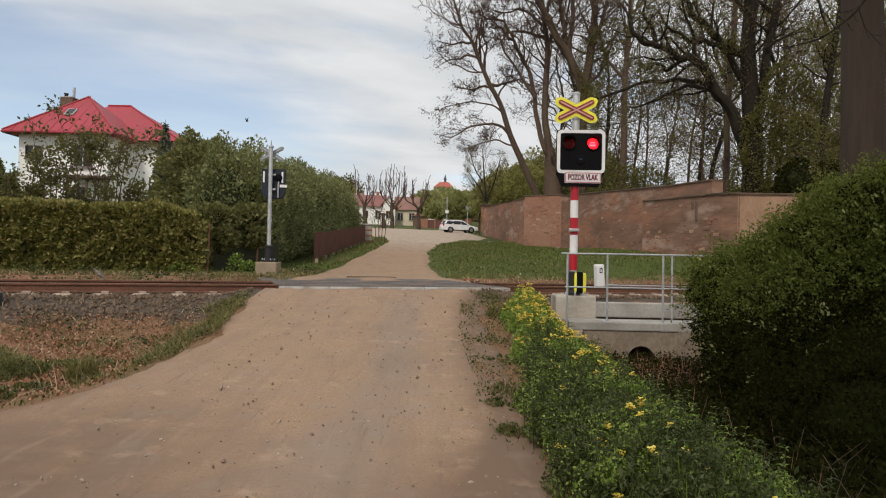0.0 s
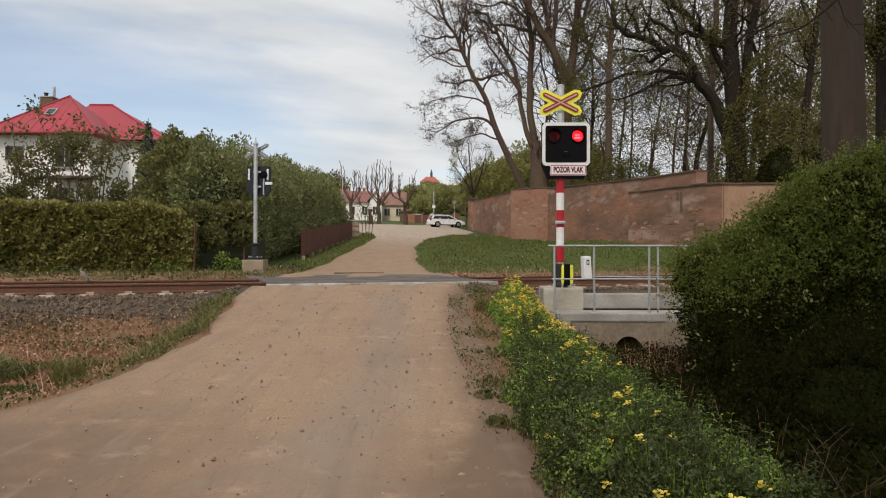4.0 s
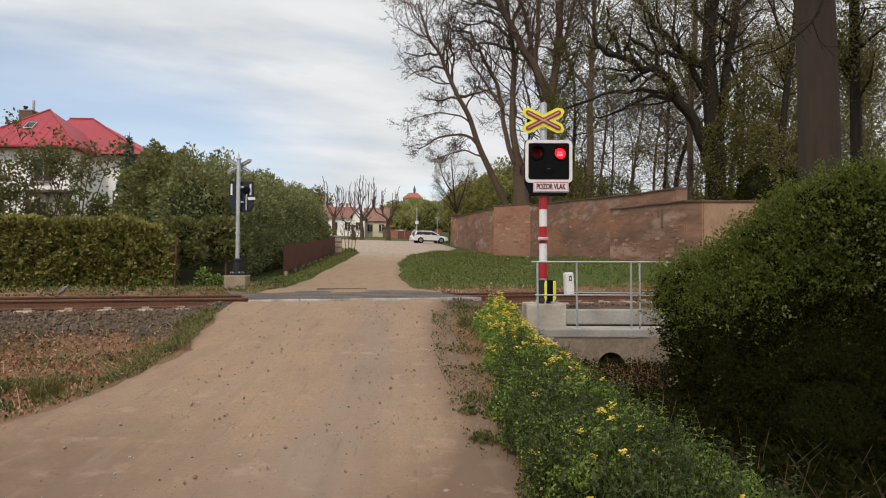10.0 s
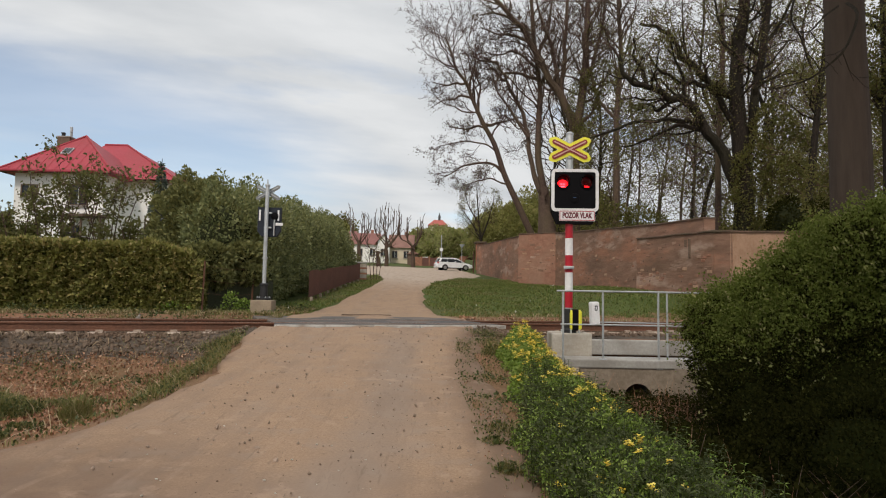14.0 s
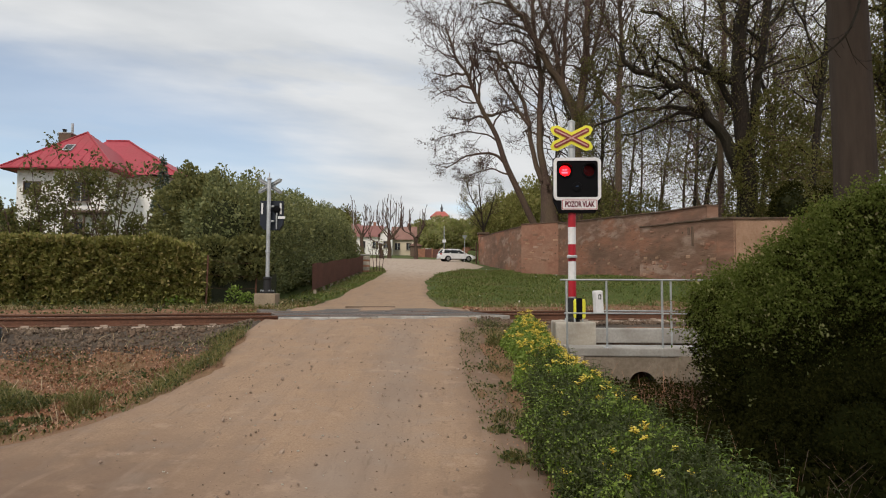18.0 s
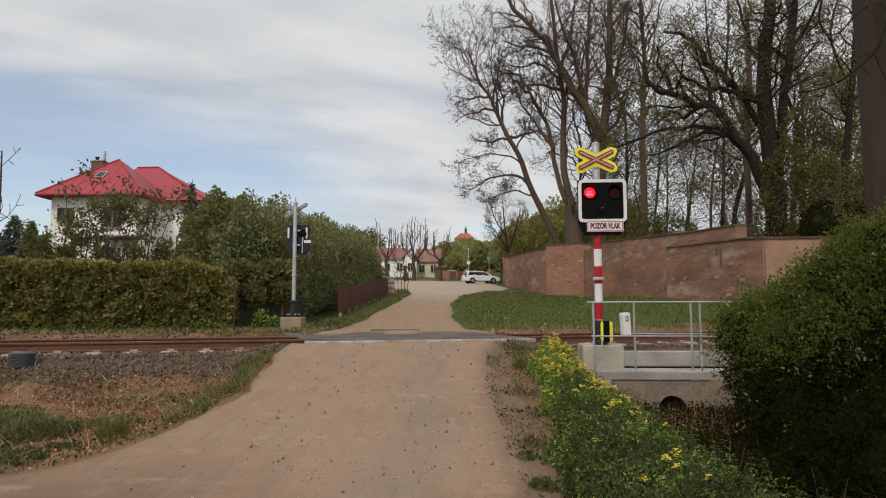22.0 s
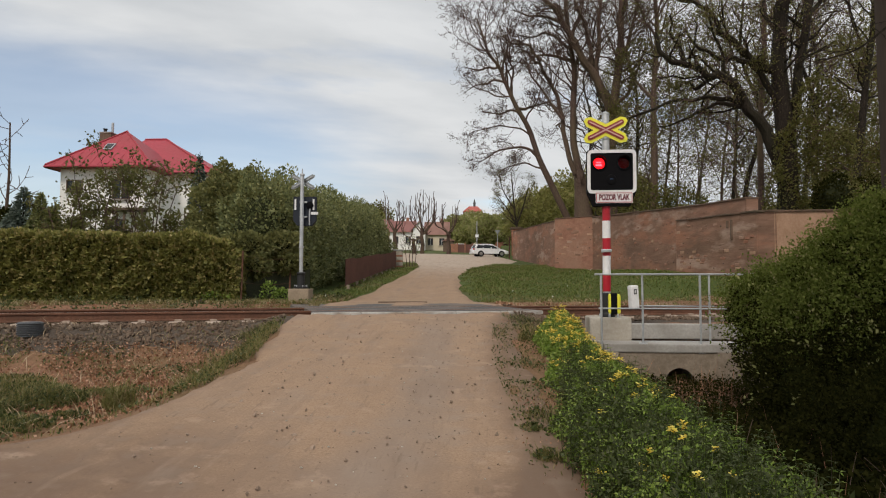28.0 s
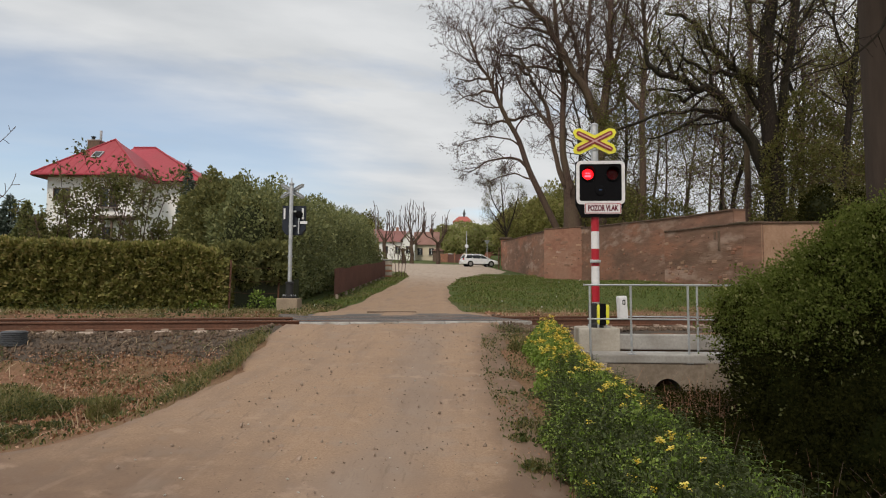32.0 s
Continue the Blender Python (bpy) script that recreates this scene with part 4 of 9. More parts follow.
def text_mesh(body, size, material, extrude=0.001):
    cu = bpy.data.curves.new("lettering", "FONT")
    cu.body, cu.size, cu.extrude, cu.offset = body, size, extrude, 0.006
    cu.align_x, cu.align_y = "CENTER", "CENTER"
    ob = bpy.data.objects.new("lettering", cu)
    scene.collection.objects.link(ob)
    dg = bpy.context.evaluated_depsgraph_get()
    dg.update()
    me = bpy.data.meshes.new_from_object(ob.evaluated_get(dg))
    bpy.data.objects.remove(ob)
    bpy.data.curves.remove(cu)
    me.materials.clear()
    me.materials.append(material)
    return me


def build_signal():
    sig = thing("crossing_signal", (2.215, 11.2, 0.94), -3, "striped level crossing signal with yellow cross and twin red lamps", "railway signal")
    part("foundation", Shape().box((0.02, 0.1, -0.33), (0.66, 0.74, 0.66), None, 0.03), CONCRETE_PALE, sig, "weathered pale concrete block")
    part("mast", Shape().lathe([(0.062, 0.0), (0.062, 3.36), (0.055, 3.385)], 20), ZINC, sig, smooth=True)
    part("mast_cap", Shape().lathe([(0.068, 3.37), (0.066, 3.40), (0.03, 3.425)], 16), ZINC, sig, smooth=True)
    edges = [0.42, 0.70, 1.01, 1.30, 1.59, 1.90]
    for k in range(5):
        part("stripe", Shape().lathe([(0.067, edges[k]), (0.067, edges[k + 1])], 20), SIGN_RED if k % 2 == 0 else SIGN_WHITE, sig, smooth=True)
    part("clamp", Shape().box((0.0, -0.03, 1.09), (0.15, 0.16, 0.05), None, 0.012).box((-0.07, -0.06, 1.09), (0.05, 0.04, 0.06), None, 0.01), ZINC, sig)
    # foot: dark casting with flange bolts and a yellow cover
    part("foot", Shape().box((-0.045, 0.0, 0.2), (0.13, 0.18, 0.4), None, 0.02).lathe([(0.13, 0.0), (0.13, 0.05), (0.09, 0.09)], 16), BLACK_METAL, sig)
    part("cable_cover", Shape().box((0.105, -0.06, 0.215), (0.20, 0.16, 0.33), None, 0.04), SIGN_YELLOW, sig, "yellow cable cover")
    part("cover_strap", Shape().box((0.095, -0.07, 0.22), (0.105, 0.17, 0.35), None, 0.02), BLACK, sig)
    for x in (-0.13, 0.02, 0.15):
        part("anchor_bolt", Shape().lathe([(0.016, 0.0), (0.016, 0.045), (0.008, 0.06)], 8, pose(x, -0.13, 0)), ZINC, sig)
    # warning cross of two yellow arms with red outlines
    cross = thing("warning_cross", (-0.01, -0.085, 3.10))
    cross.parent = sig
    for k, a in enumerate((27, -27)):
        m = pose(0, 0, 0, 0, -a, 0)
        y = -0.004 * k
        part("arm", octagon_bar(0.775, 0.18, 0.06, y, y + 0.003, m), SIGN_YELLOW, cross)
        part("arm_outline", octagon_bar(0.655, 0.078, 0.02, y - 0.012, y - 0.009, m), CROSS_RED, cross)
        part("arm_bar", octagon_bar(0.60, 0.022, 0.006, y - 0.021, y - 0.018, m), CROSS_PINK, cross)
    part("cross_bracket", Shape().box((0, 0.04, 0.0), (0.05, 0.07, 0.3), None, 0.006), ZINC, cross)
    # lamp board
    bx, bz = 0.08, 2.40
    W, H = 0.795, 0.725
    outer, inner = rounded(W, H, 0.075), rounded(W - 0.105, H - 0.105, 0.035)
    at = pose(bx, -0.10, bz)
    part("board_frame", frame_ring(outer, inner, -0.012, 0.012), SIGN_WHITE, sig, "white reflective border with rounded corners", place=at)
    board = Shape()
    plate_with_holes(board, -0.36, 0.36, -0.33, 0.33, 0.0, [(-0.205, 0.14, 0.098), (0.195, 0.14, 0.098)])
    part("board", board, BLACK, sig, place=at)
    part("board_case", Shape().prism([(-0.39, 0.35), (0.39, 0.35), (0.39, -0.36), (0.30, -0.56), (-0.30, -0.56), (-0.39, -0.36)], 0.155, 0.175, at).box((bx - 0.39, -0.02, bz), (0.012, 0.17, 0.70)).box((bx + 0.39, -0.02, bz), (0.012, 0.17, 0.70)).box((bx, -0.02, bz + 0.35), (0.78, 0.17, 0.012)), BLACK, sig)
    part("board_skirt", Shape().prism([(-0.385, -0.36), (0.385, -0.36), (0.30, -0.57), (-0.30, -0.57)], 0.0, 0.15, at), BLACK, sig)
    for x in (-0.205, 0.195):
        lamp = part("lamp_rim", frame_ring([(x + 0.108 * math.cos(radians(12 * k)), 0.14 + 0.108 * math.sin(radians(12 * k))) for k in range(30)], [(x + 0.096 * math.cos(radians(12 * k)), 0.14 + 0.096 * math.sin(radians(12 * k))) for k in range(30)], -0.03, 0.005), BLACK, sig, place=at)
        part("lens", Shape().add([(x, -0.006, 0.14)] + [(x + 0.098 * math.cos(radians(12 * k)), -0.001, 0.14 + 0.098 * math.sin(radians(12 * k))) for k in range(30)], [(0, k + 1, (k + 1) % 30 + 1) for k in range(30)]), RED_LENS, lamp, "red lamp glass")
        part("visor", Shape().add([(x + (0.11 + 0.004 * j) * math.cos(radians(a)), -0.02 - 0.11 * (i * (0.35 + 0.65 * math.sin(radians(a)))), 0.14 + (0.11 + 0.004 * j) * math.sin(radians(a))) for j in (0, 1) for i in (0, 1) for a in range(10, 171, 10)],
                                  [(k, k + 1, k + 18, k + 17) for k in range(16)] + [(34 + k, 34 + k + 17, 34 + k + 18, 34 + k + 1) for k in range(16)]), BLACK, lamp)
        part("reflector", Shape().add([(x + 0.1 * math.cos(radians(12 * k)), 0.075, 0.14 + 0.1 * math.sin(radians(12 * k))) for k in range(30)], [tuple(range(30))]), LAMP_BOWL, lamp)
        bulb = part("bulb", Shape().add([(0.094 * math.cos(radians(12 * k)), 0, 0.094 * math.sin(radians(12 * k))) for k in range(30)], [tuple(range(30))]), BULB_RED, sig, "glowing red lamp insert")
        part("filament", Shape().box((0.0, -0.004, -0.025), (0.10, 0.004, 0.026), None, 0.0).box((-0.02, -0.004, 0.022), (0.035, 0.004, 0.02)).box((0.025, -0.004, 0.022), (0.03, 0.004, 0.02)), BULB_CORE, bulb)
        BULBS.append((bulb, bx + x, -0.10 + 0.045, bz + 0.14))
    part("clear_lamp", Shape().lathe([(0.085, 0.0), (0.08, 0.012), (0.05, 0.018)], 20, at @ pose(-0.005, 0.0, -0.135, 90)), BLACK, sig, "unlit dark lamp")
    # painted glint: a bluish sliver fixed to the front of the dark lamp
    part("clear_lamp_glint", Shape().box((0, 0, 0), (0.05, 0.006, 0.012), at @ pose(-0.005, -0.02, -0.125), 0.003), BLUE_GLINT, sig)
    # warning plate
    plate = part("warning_plate", Shape().prism(rounded(0.60, 0.178, 0.015), 0, 0.004, pose(0.115, -0.112, 1.965)), SIGN_WHITE, sig, "white warning plate with red border and dark red capitals")
    part("plate_border", frame_ring(rounded(0.585, 0.163, 0.012), rounded(0.565, 0.143, 0.01), -0.003, -0.001), SIGN_RED, plate, place=pose(0.115, -0.112, 1.965))
    word = text_mesh("POZOR VLAK", 0.132, INK)
    part("lettering", word, None, plate, place=pose(0.115, -0.115, 1.967, 90) @ Matrix.Diagonal((0.61, 0.97, 1, 1)))


def build_far_signal():
    x, y = -4.69, 18.0
    sig = thing("crossing_signal", (x, y, 1.32), 2, "galvanised crossing signal seen from behind on a concrete block", "railway signal")
    part("foundation", Shape().box((0.0, 0, -0.3), (0.56, 0.60, 0.58), None, 0.03), FOOT_STONE, sig, "weathered pale concrete block")
    part("mast", Shape().lathe([(0.054, 0.2), (0.054, 3.08), (0.05, 3.10)], 18), ZINC, sig, smooth=True)
    part("mast_cap", Shape().lathe([(0.074, 3.09), (0.07, 3.13), (0.02, 3.15), (0.012, 3.28)], 14), ZINC, sig, smooth=True)
    part("foot", Shape().lathe([(0.20, 0.0), (0.20, 0.04), (0.11, 0.08), (0.10, 0.36), (0.12, 0.38), (0.12, 0.42), (0.08, 0.44)], 16), BLACK_METAL, sig, smooth=True)
    for a in range(0, 360, 60):
        part("anchor_bolt", Shape().lathe([(0.016, 0.04), (0.016, 0.08), (0.008, 0.09)], 8, pose(0.165 * math.cos(radians(a)), 0.165 * math.sin(radians(a)), 0)), ZINC, sig)
    part("mast_joint", Shape().lathe([(0.072, 1.10), (0.072, 1.15)], 16), ZINC, sig)
    cross = thing("warning_cross", (0.0, 0.10, 2.93))
    cross.parent = sig
    for k, a in enumerate((30, -30)):
        m = pose(0, 0, 0, 0, -a, 0)
        part("arm", octagon_bar(0.74, 0.115, 0.04, 0.004 * k, 0.004 * k + 0.003, m), SIGN_BACK, cross)
        part("arm_stiffener", Shape().box((0, -0.012, 0), (0.6, 0.02, 0.025), m), ZINC, cross)
    bz = 2.16
    part("board_case", Shape().prism([(-0.31, 0.36), (0.31, 0.36), (0.31, -0.29), (0.2, -0.44), (-0.2, -0.44), (-0.31, -0.29)], 0.10, 0.28, pose(0.05, 0, bz)), BOARD_BACK, sig, smooth=False)
    for sx in (-0.25, 0.25):
        part("reflective_strip", Shape().box((0.05 + sx, 0.09, bz + 0.14), (0.05, 0.012, 0.30), None, 0.004), SIGN_WHITE, sig)
    part("conduit", Shape().tube([(0.2, 0.06, bz - 0.42), (0.2, 0.05, bz - 0.1), (0.21, 0.05, bz + 0.02)], [0.02, 0.02, 0.02], 8), ZINC, sig)
    part("type_plate", Shape().box((0.33, 0.085, bz - 0.10), (0.20, 0.01, 0.075), None, 0.003), SIGN_WHITE, sig, "white type plate")
    for z in (bz + 0.2, bz - 0.2):
        part("bracket", Shape().box((0.03, 0.07, z), (0.2, 0.09, 0.045), None, 0.008), ZINC, sig)
    part("lamp_back", Shape().lathe([(0.11, 0.0), (0.09, 0.06), (0.03, 0.08)], 16, pose(0.2, 0.1, bz + 0.12, 90)), BLACK, sig)


def build_culvert():
    # guard rail over the culvert
    rail = thing("guard_rail", (0, 0, 0), label="galvanised tube guard rail over the concrete culvert", category="railing")
    part("top_rail", Shape().tube([(1.87, 10.4, 1.63), (3.3, 10.4, 1.635), (6.2, 10.4, 1.64)], [0.0155] * 3, 10), ZINC, rail, smooth=True)
    part("middle_rail", Shape().tube([(1.93, 10.4, 1.11), (3.3, 10.4, 1.11), (6.2, 10.4, 1.11)], [0.0125] * 3, 10), ZINC, rail, smooth=True)
    for x, z0 in ((1.975, 0.42), (2.60, 0.56), (3.47, 0.44), (4.9, 0.56), (6.15, 0.5)):
        part("post", Shape().tube([(x, 10.4, z0), (x - 0.008, 10.4, 1.63)], [0.017, 0.017], 10), ZINC, rail, smooth=True)
        part("post_plate", Shape().box((x, 10.4, z0 + 0.015), (0.11, 0.11, 0.03), None, 0.006), ZINC, rail)
    part("post", Shape().tube([(3.80, 10.95, 0.5), (3.79, 10.95, 1.63)], [0.016, 0.016], 10), ZINC, rail, smooth=True)
    part("back_rail", Shape().tube([(2.7, 11.0, 1.13), (3.80, 10.95, 1.13), (6.0, 10.9, 1.13)], [0.011] * 3, 8), ZINC, rail, smooth=True)
    cul = thing("culvert", label="weathered concrete culvert headwall with a round pipe under the track", category="culvert", kind="structure")
    part("cap_slab", Shape().box((3.75, 10.66, 0.51), (3.5, 0.64, 0.13), None, 0.02), CONCRETE, cul)
    part("upper_beam", Shape().box((4.05, 11.62, 0.68), (3.0, 0.16, 0.26), None, 0.02), CONCRETE, cul)
    hw = Shape()
    plate_with_holes(hw, 1.9, 6.2, -0.7, 0.445, 10.36, [(3.13, 0.0, 0.215)], 32)
    hw.box((4.05, 10.75, 0.43), (4.3, 0.7, 0.012))
    part("headwall", hw, HEADWALL, cul)
    ring = [(3.13 + 0.215 * math.cos(radians(15 * k)), 0.215 * math.sin(radians(15 * k))) for k in range(24)]
    pipe = Shape()
    pipe.add([(x, 10.355, z) for x, z in ring] + [(x, 12.6, z) for x, z in ring], [(k, (k + 1) % 24, 24 + (k + 1) % 24, 24 + k) for k in range(24)] + [tuple(range(24, 48))])
    part("pipe", pipe, PIPE_GREY, cul, "dark pipe mouth")
    part("wing_wall", Shape().prism([(-0.55, -0.6), (0.55, -0.6), (0.55, 0.40), (0.3, 0.42), (-0.55, 0.05)], -0.11, 0.11, pose(4.05, 9.92, 0.05, 0, 0, 118)), HEADWALL, cul)
    part("wing_wall", Shape().prism([(-0.5, -0.6), (0.5, -0.6), (0.5, 0.40), (0.3, 0.40), (-0.5, 0.0)], -0.11, 0.11, pose(2.0, 9.95, 0.05, 0, 0, 75)), HEADWALL, cul)
    box = thing("trackside_marker", (3.8, 16.0, float(land(3.8, 16.0)) + 0.03), 12, "small white concrete marker stone with a dark sign beside the track", "marker")
    part("stone", Shape().box((0, 0, 0.34), (0.205, 0.2, 0.60), pose(0, 0, 0.03, 0, -3), 0.04), SIGN_WHITE, box)
    part("dark_sign", frame_ring(rounded(0.07, 0.12, 0.015), rounded(0.035, 0.08, 0.01), -0.106, -0.101), BLACK, box, place=pose(-0.02, 0, 0.52))
    coil = thing("drain_pipe_stub", (-6.85, 10.1, float(land(-6.85, 10.1)) - 0.02), 8, "short ribbed dark grey drain pipe standing upright in gravel", "pipe")
    prof = []
    for k in range(8):
        z = 0.0275 * k
        prof += [(0.172, z), (0.188, z + 0.005), (0.188, z + 0.016), (0.172, z + 0.021)]
    part("ribbed_wall", Shape().lathe(prof, 28), PIPE_GREY, coil, smooth=True)
    part("lid", Shape().lathe([(0.165, 0.212), (0.165, 0.222), (0.05, 0.226)], 24), PIPE_GREY, coil)


def build_fences():
    rng = rng_of(31)
    # brown sheet fence along the lane
    f = thing("sheet_fence", label="low dark brown metal sheet fence on short stub posts", category="fence")
    a, b = Vector((-4.62, 23.9, 0)), Vector((-4.95, 42.2, 0))
    n = 9
    for k in range(n):
        p, q = a + (b - a) * (k / n), a + (b - a) * ((k + 1) / n)
        zp, zq = float(land(p.x, p.y)), float(land(q.x, q.y))
        top = 1.05 + rng.uniform(-0.03, 0.03)
        sh = Shape()
        m = 26
        vs = []
        for i in range(m + 1):
            t = i / m
            c = p + (q - p) * t * 0.99
            off = 0.02 * math.sin(i * math.pi / 1.5)
            z = zp + (zq - zp) * t
            for dz in (0.12, top):
                for w in (0, 0.012):
                    vs.append((c.x + off + w, c.y, z + dz))
        fs = []
        for i in range(m):
            o = 4 * i
            fs += [(o, o + 4, o + 6, o + 2), (o + 1, o + 3, o + 7, o + 5), (o + 2, o + 6, o + 7, o + 3)]
        part("sheet", sh.add(vs, fs), RUST_FENCE, f)
        part("stub_post", Shape().box((p.x + 0.1, p.y + 0.05, zp + 0.0), (0.10, 0.10, 0.30), None, 0.02), SLEEPER, f)
        part("stub_post", Shape().box(((p.x + q.x) / 2 + 0.1, (p.y + q.y) / 2, (zp + zq) / 2 - 0.03), (0.08, 0.08, 0.26), None, 0.02), COPING, f)
    post = thing("gate_post", (-4.85, 42.9, float(land(-4.85, 42.9))), label="stubby pale brick gate post with a flat cap", category="post")
    for k in range(9):
        part("course", Shape().box((rng.uniform(-0.01, 0.01), 0, 0.06 + 0.115 * k), (0.52, 0.5, 0.105), None, 0.015), CONCRETE_PALE if k % 3 else BRICK_BARE, post)
    part("cap", Shape().box((0, 0, 1.12), (0.62, 0.6, 0.08), None, 0.02), CONCRETE, post)
    # old wire fence with rusty posts in front of the hedge gap
    w = thing("wire_fence", label="sagging wire fence on thin rusty posts before the hedge", category="fence")
    spots = [(-6.25, 17.75, 1.4), (-5.45, 19.6, 1.3)]
    tops = []
    for x, y, h in spots:
        z = float(land(x, y))
        part("post", Shape().tube([(x, y, z - 0.1), (x + 0.03, y, z + h)], [0.028, 0.026], 8), RUST, w)
        tops.append(Vector((x, y, z + h)))
    for k in range(len(tops) - 1):
        for d in (0.12, 0.5, 0.85):
            p, q = tops[k] - Vector((0, 0, d)), tops[k + 1] - Vector((0, 0, d))
            mid = (p + q) / 2 - Vector((0, 0, 0.06))
            part("wire", Shape().tube([p, mid, q], [0.004] * 3, 4), RUST, w)
    net = Shape()
    z = float(land(-6, 19))
    row = []
    for k in range(15):
        f = k / 14
        row.append((-6.5 + 1.4 * f + rng.uniform(-0.02, 0.02), 18.6 + 2.0 * f, z + 1.02 + 0.12 * math.sin(5 * f) + rng.uniform(-0.05, 0.05)))
    for off, turned in ((0.0, False), (0.025, True)):
        vs = [(x - off, y + off, zz) for x, y, t in row for zz in (z - 0.05, t)]
        fs = [(2 * k, 2 * k + 2, 2 * k + 3, 2 * k + 1) for k in range(14)]
        net.add(vs, [tuple(reversed(f)) for f in fs] if turned else fs)
    part("shade_net", net, DARK_MESH, w, "dark shade netting")


build_park_wall()
build_signal()
build_far_signal()
build_culvert()
build_fences()


# ---- trees ----
def twig_quads(seg):
    """Three-sided tapering rods from rows of x0 y0 z0 x1 y1 z1 r0 r1."""
    seg = np.asarray(seg, float)
    a, b = seg[:, :3], seg[:, 3:6]
    d = b - a
    d /= np.linalg.norm(d, axis=1)[:, None] + 1e-9
    ref = np.where(np.abs(d[:, 2:3]) > 0.8, np.array([[1.0, 0, 0]]), np.array([[0, 0, 1.0]]))
    s = np.cross(d, ref)
    s /= np.linalg.norm(s, axis=1)[:, None] + 1e-9
    o = np.cross(d, s)
    out = []
    ring = []
    for k in range(3):
        t = 2 * math.pi * k / 3
        ring.append((a + (s * math.cos(t) + o * math.sin(t)) * seg[:, 6:7], b + (s * math.cos(t) + o * math.sin(t)) * seg[:, 7:8]))
    for k in range(3):
        p, q = ring[k], ring[(k + 1) % 3]
        out.append(np.stack([p[0], q[0], q[1], p[1]], axis=1))
    return np.concatenate(out)


class Grower:
    """Grows limbs: thick ones as round tubes, twigs as rods, and notes the tips for leaves."""

    def __init__(self, seed, wander=0.16, rise=0.05, ratio=0.55, kids=(4, 5, 4, 3), levels=4, spread=50, seg=0.8, thin=0.006):
        self.r = random.Random(seed)
        self.wander, self.rise, self.ratio, self.kids, self.levels, self.spread, self.seg, self.thin = wander, rise, ratio, kids, levels, spread, seg, thin
        self.limbs, self.twigs, self.tips = Shape(), [], []

    def sprout(self, p, d, length, radius, level):
        r = self.r
        n = max(2, min(9, int(length / (self.seg * (0.75 ** level)))))
        step = length / n
        pts, rad = [p.copy()], [radius]
        d = d.normalized()
        for i in range(n):
            w = self.wander * (1 + 0.3 * level)
            d = (d + Vector((r.gauss(0, w), r.gauss(0, w), r.gauss(0, w) + self.rise))).normalized()
            pts.append(pts[-1] + d * step)
            rad.append(max(self.thin, radius * (1 - 0.8 * (i + 1) / n)))
        self.line(pts, rad, level)

    def line(self, pts, rad, level, start=0.25):
        r = self.r
        pts = [Vector(q) for q in pts]
        length = sum((pts[i + 1] - pts[i]).length for i in range(len(pts) - 1))
        if rad[0] > 0.05 or level == 0:
            self.limbs.tube(pts, rad, 9 if rad[0] > 0.25 else 6 if rad[0] > 0.1 else 5, caps=False)
        else:
            for i in range(len(pts) - 1):
                self.twigs.append((*pts[i], *pts[i + 1], rad[i], rad[i + 1]))
        if level >= self.levels:
            self.tips += [pts[-1], pts[len(pts) // 2]]
            return
        n = self.kids[min(level, len(self.kids) - 1)]
        n = max(1, round(n * (0.6 + 0.14 * length / (1 + 0.0 * level)))) if level == 0 else n
        for k in range(n):
            f = start + (1 - start) * (k + r.random()) / n
            x = min(f, 0.999) * (len(pts) - 1)
            i = int(x)
            q = pts[i].lerp(pts[i + 1], x - i)
            d = (pts[i + 1] - pts[i]).normalized()
            side = d.cross(Vector((r.gauss(0, 1), r.gauss(0, 1), r.gauss(0, 1)))).normalized()
            a = radians(self.spread * r.uniform(0.55, 1.2))
            nd = d * math.cos(a) + side * math.sin(a)
            here = rad[i] + (rad[i + 1] - rad[i]) * (x - i)
            self.sprout(q, nd, length * self.ratio * r.uniform(0.6, 1.1) * (1.1 - 0.45 * f), max(self.thin, min(here * 0.45, min(rad[0] * 0.3, 0.07) if level == 0 else rad[0] * 0.5)), level + 1)

    def smooth_line(self, pts, r0, r1, level=0, start=0.25):
        """A limb through a few given points, rounded out between them."""
        pts = [Vector(q) for q in pts]
        out = []
        for i in range(len(pts) - 1):
            a, b, c, d = pts[max(i - 1, 0)], pts[i], pts[i + 1], pts[min(i + 2, len(pts) - 1)]
            for k in range(4):
                t = k / 4
                out.append(0.5 * ((2 * b) + (c - a) * t + (2 * a - 5 * b + 4 * c - d) * t * t + (3 * b - a - 3 * c + d) * t ** 3))
        out.append(pts[-1])
        n = len(out)
        rad = [r0 + (r1 - r0) * (i / (n - 1)) ** 0.85 for i in range(n)]
        self.line(out, rad, level, start)

    def finish(self, tree, bark, leaf=None, size=0.1, per_tip=2, seed=1, scatter=0.25, label=""):
        part("trunk", self.limbs, bark, tree, smooth=True)
        crown = quads_mesh("crown", twig_quads(self.twigs), TWIG)
        top = part("crown", crown, None, tree)
        if leaf:
            rng = rng_of(seed)
            tips = np.array([tuple(t) for t in self.tips])
            pts = np.repeat(tips, per_tip, axis=0) + rng.normal(0, scatter, (len(tips) * per_tip, 3))
            part("leaves", quads_mesh("leaves", leaf_quads(pts, size, rng), leaf), None, top)
        return tree


BUDS = foliage("reddish_buds", [(0.10, 0.075, 0.05), (0.16, 0.12, 0.085), (0.13, 0.13, 0.06), (0.2, 0.16, 0.12)], 0.0, 0.3)


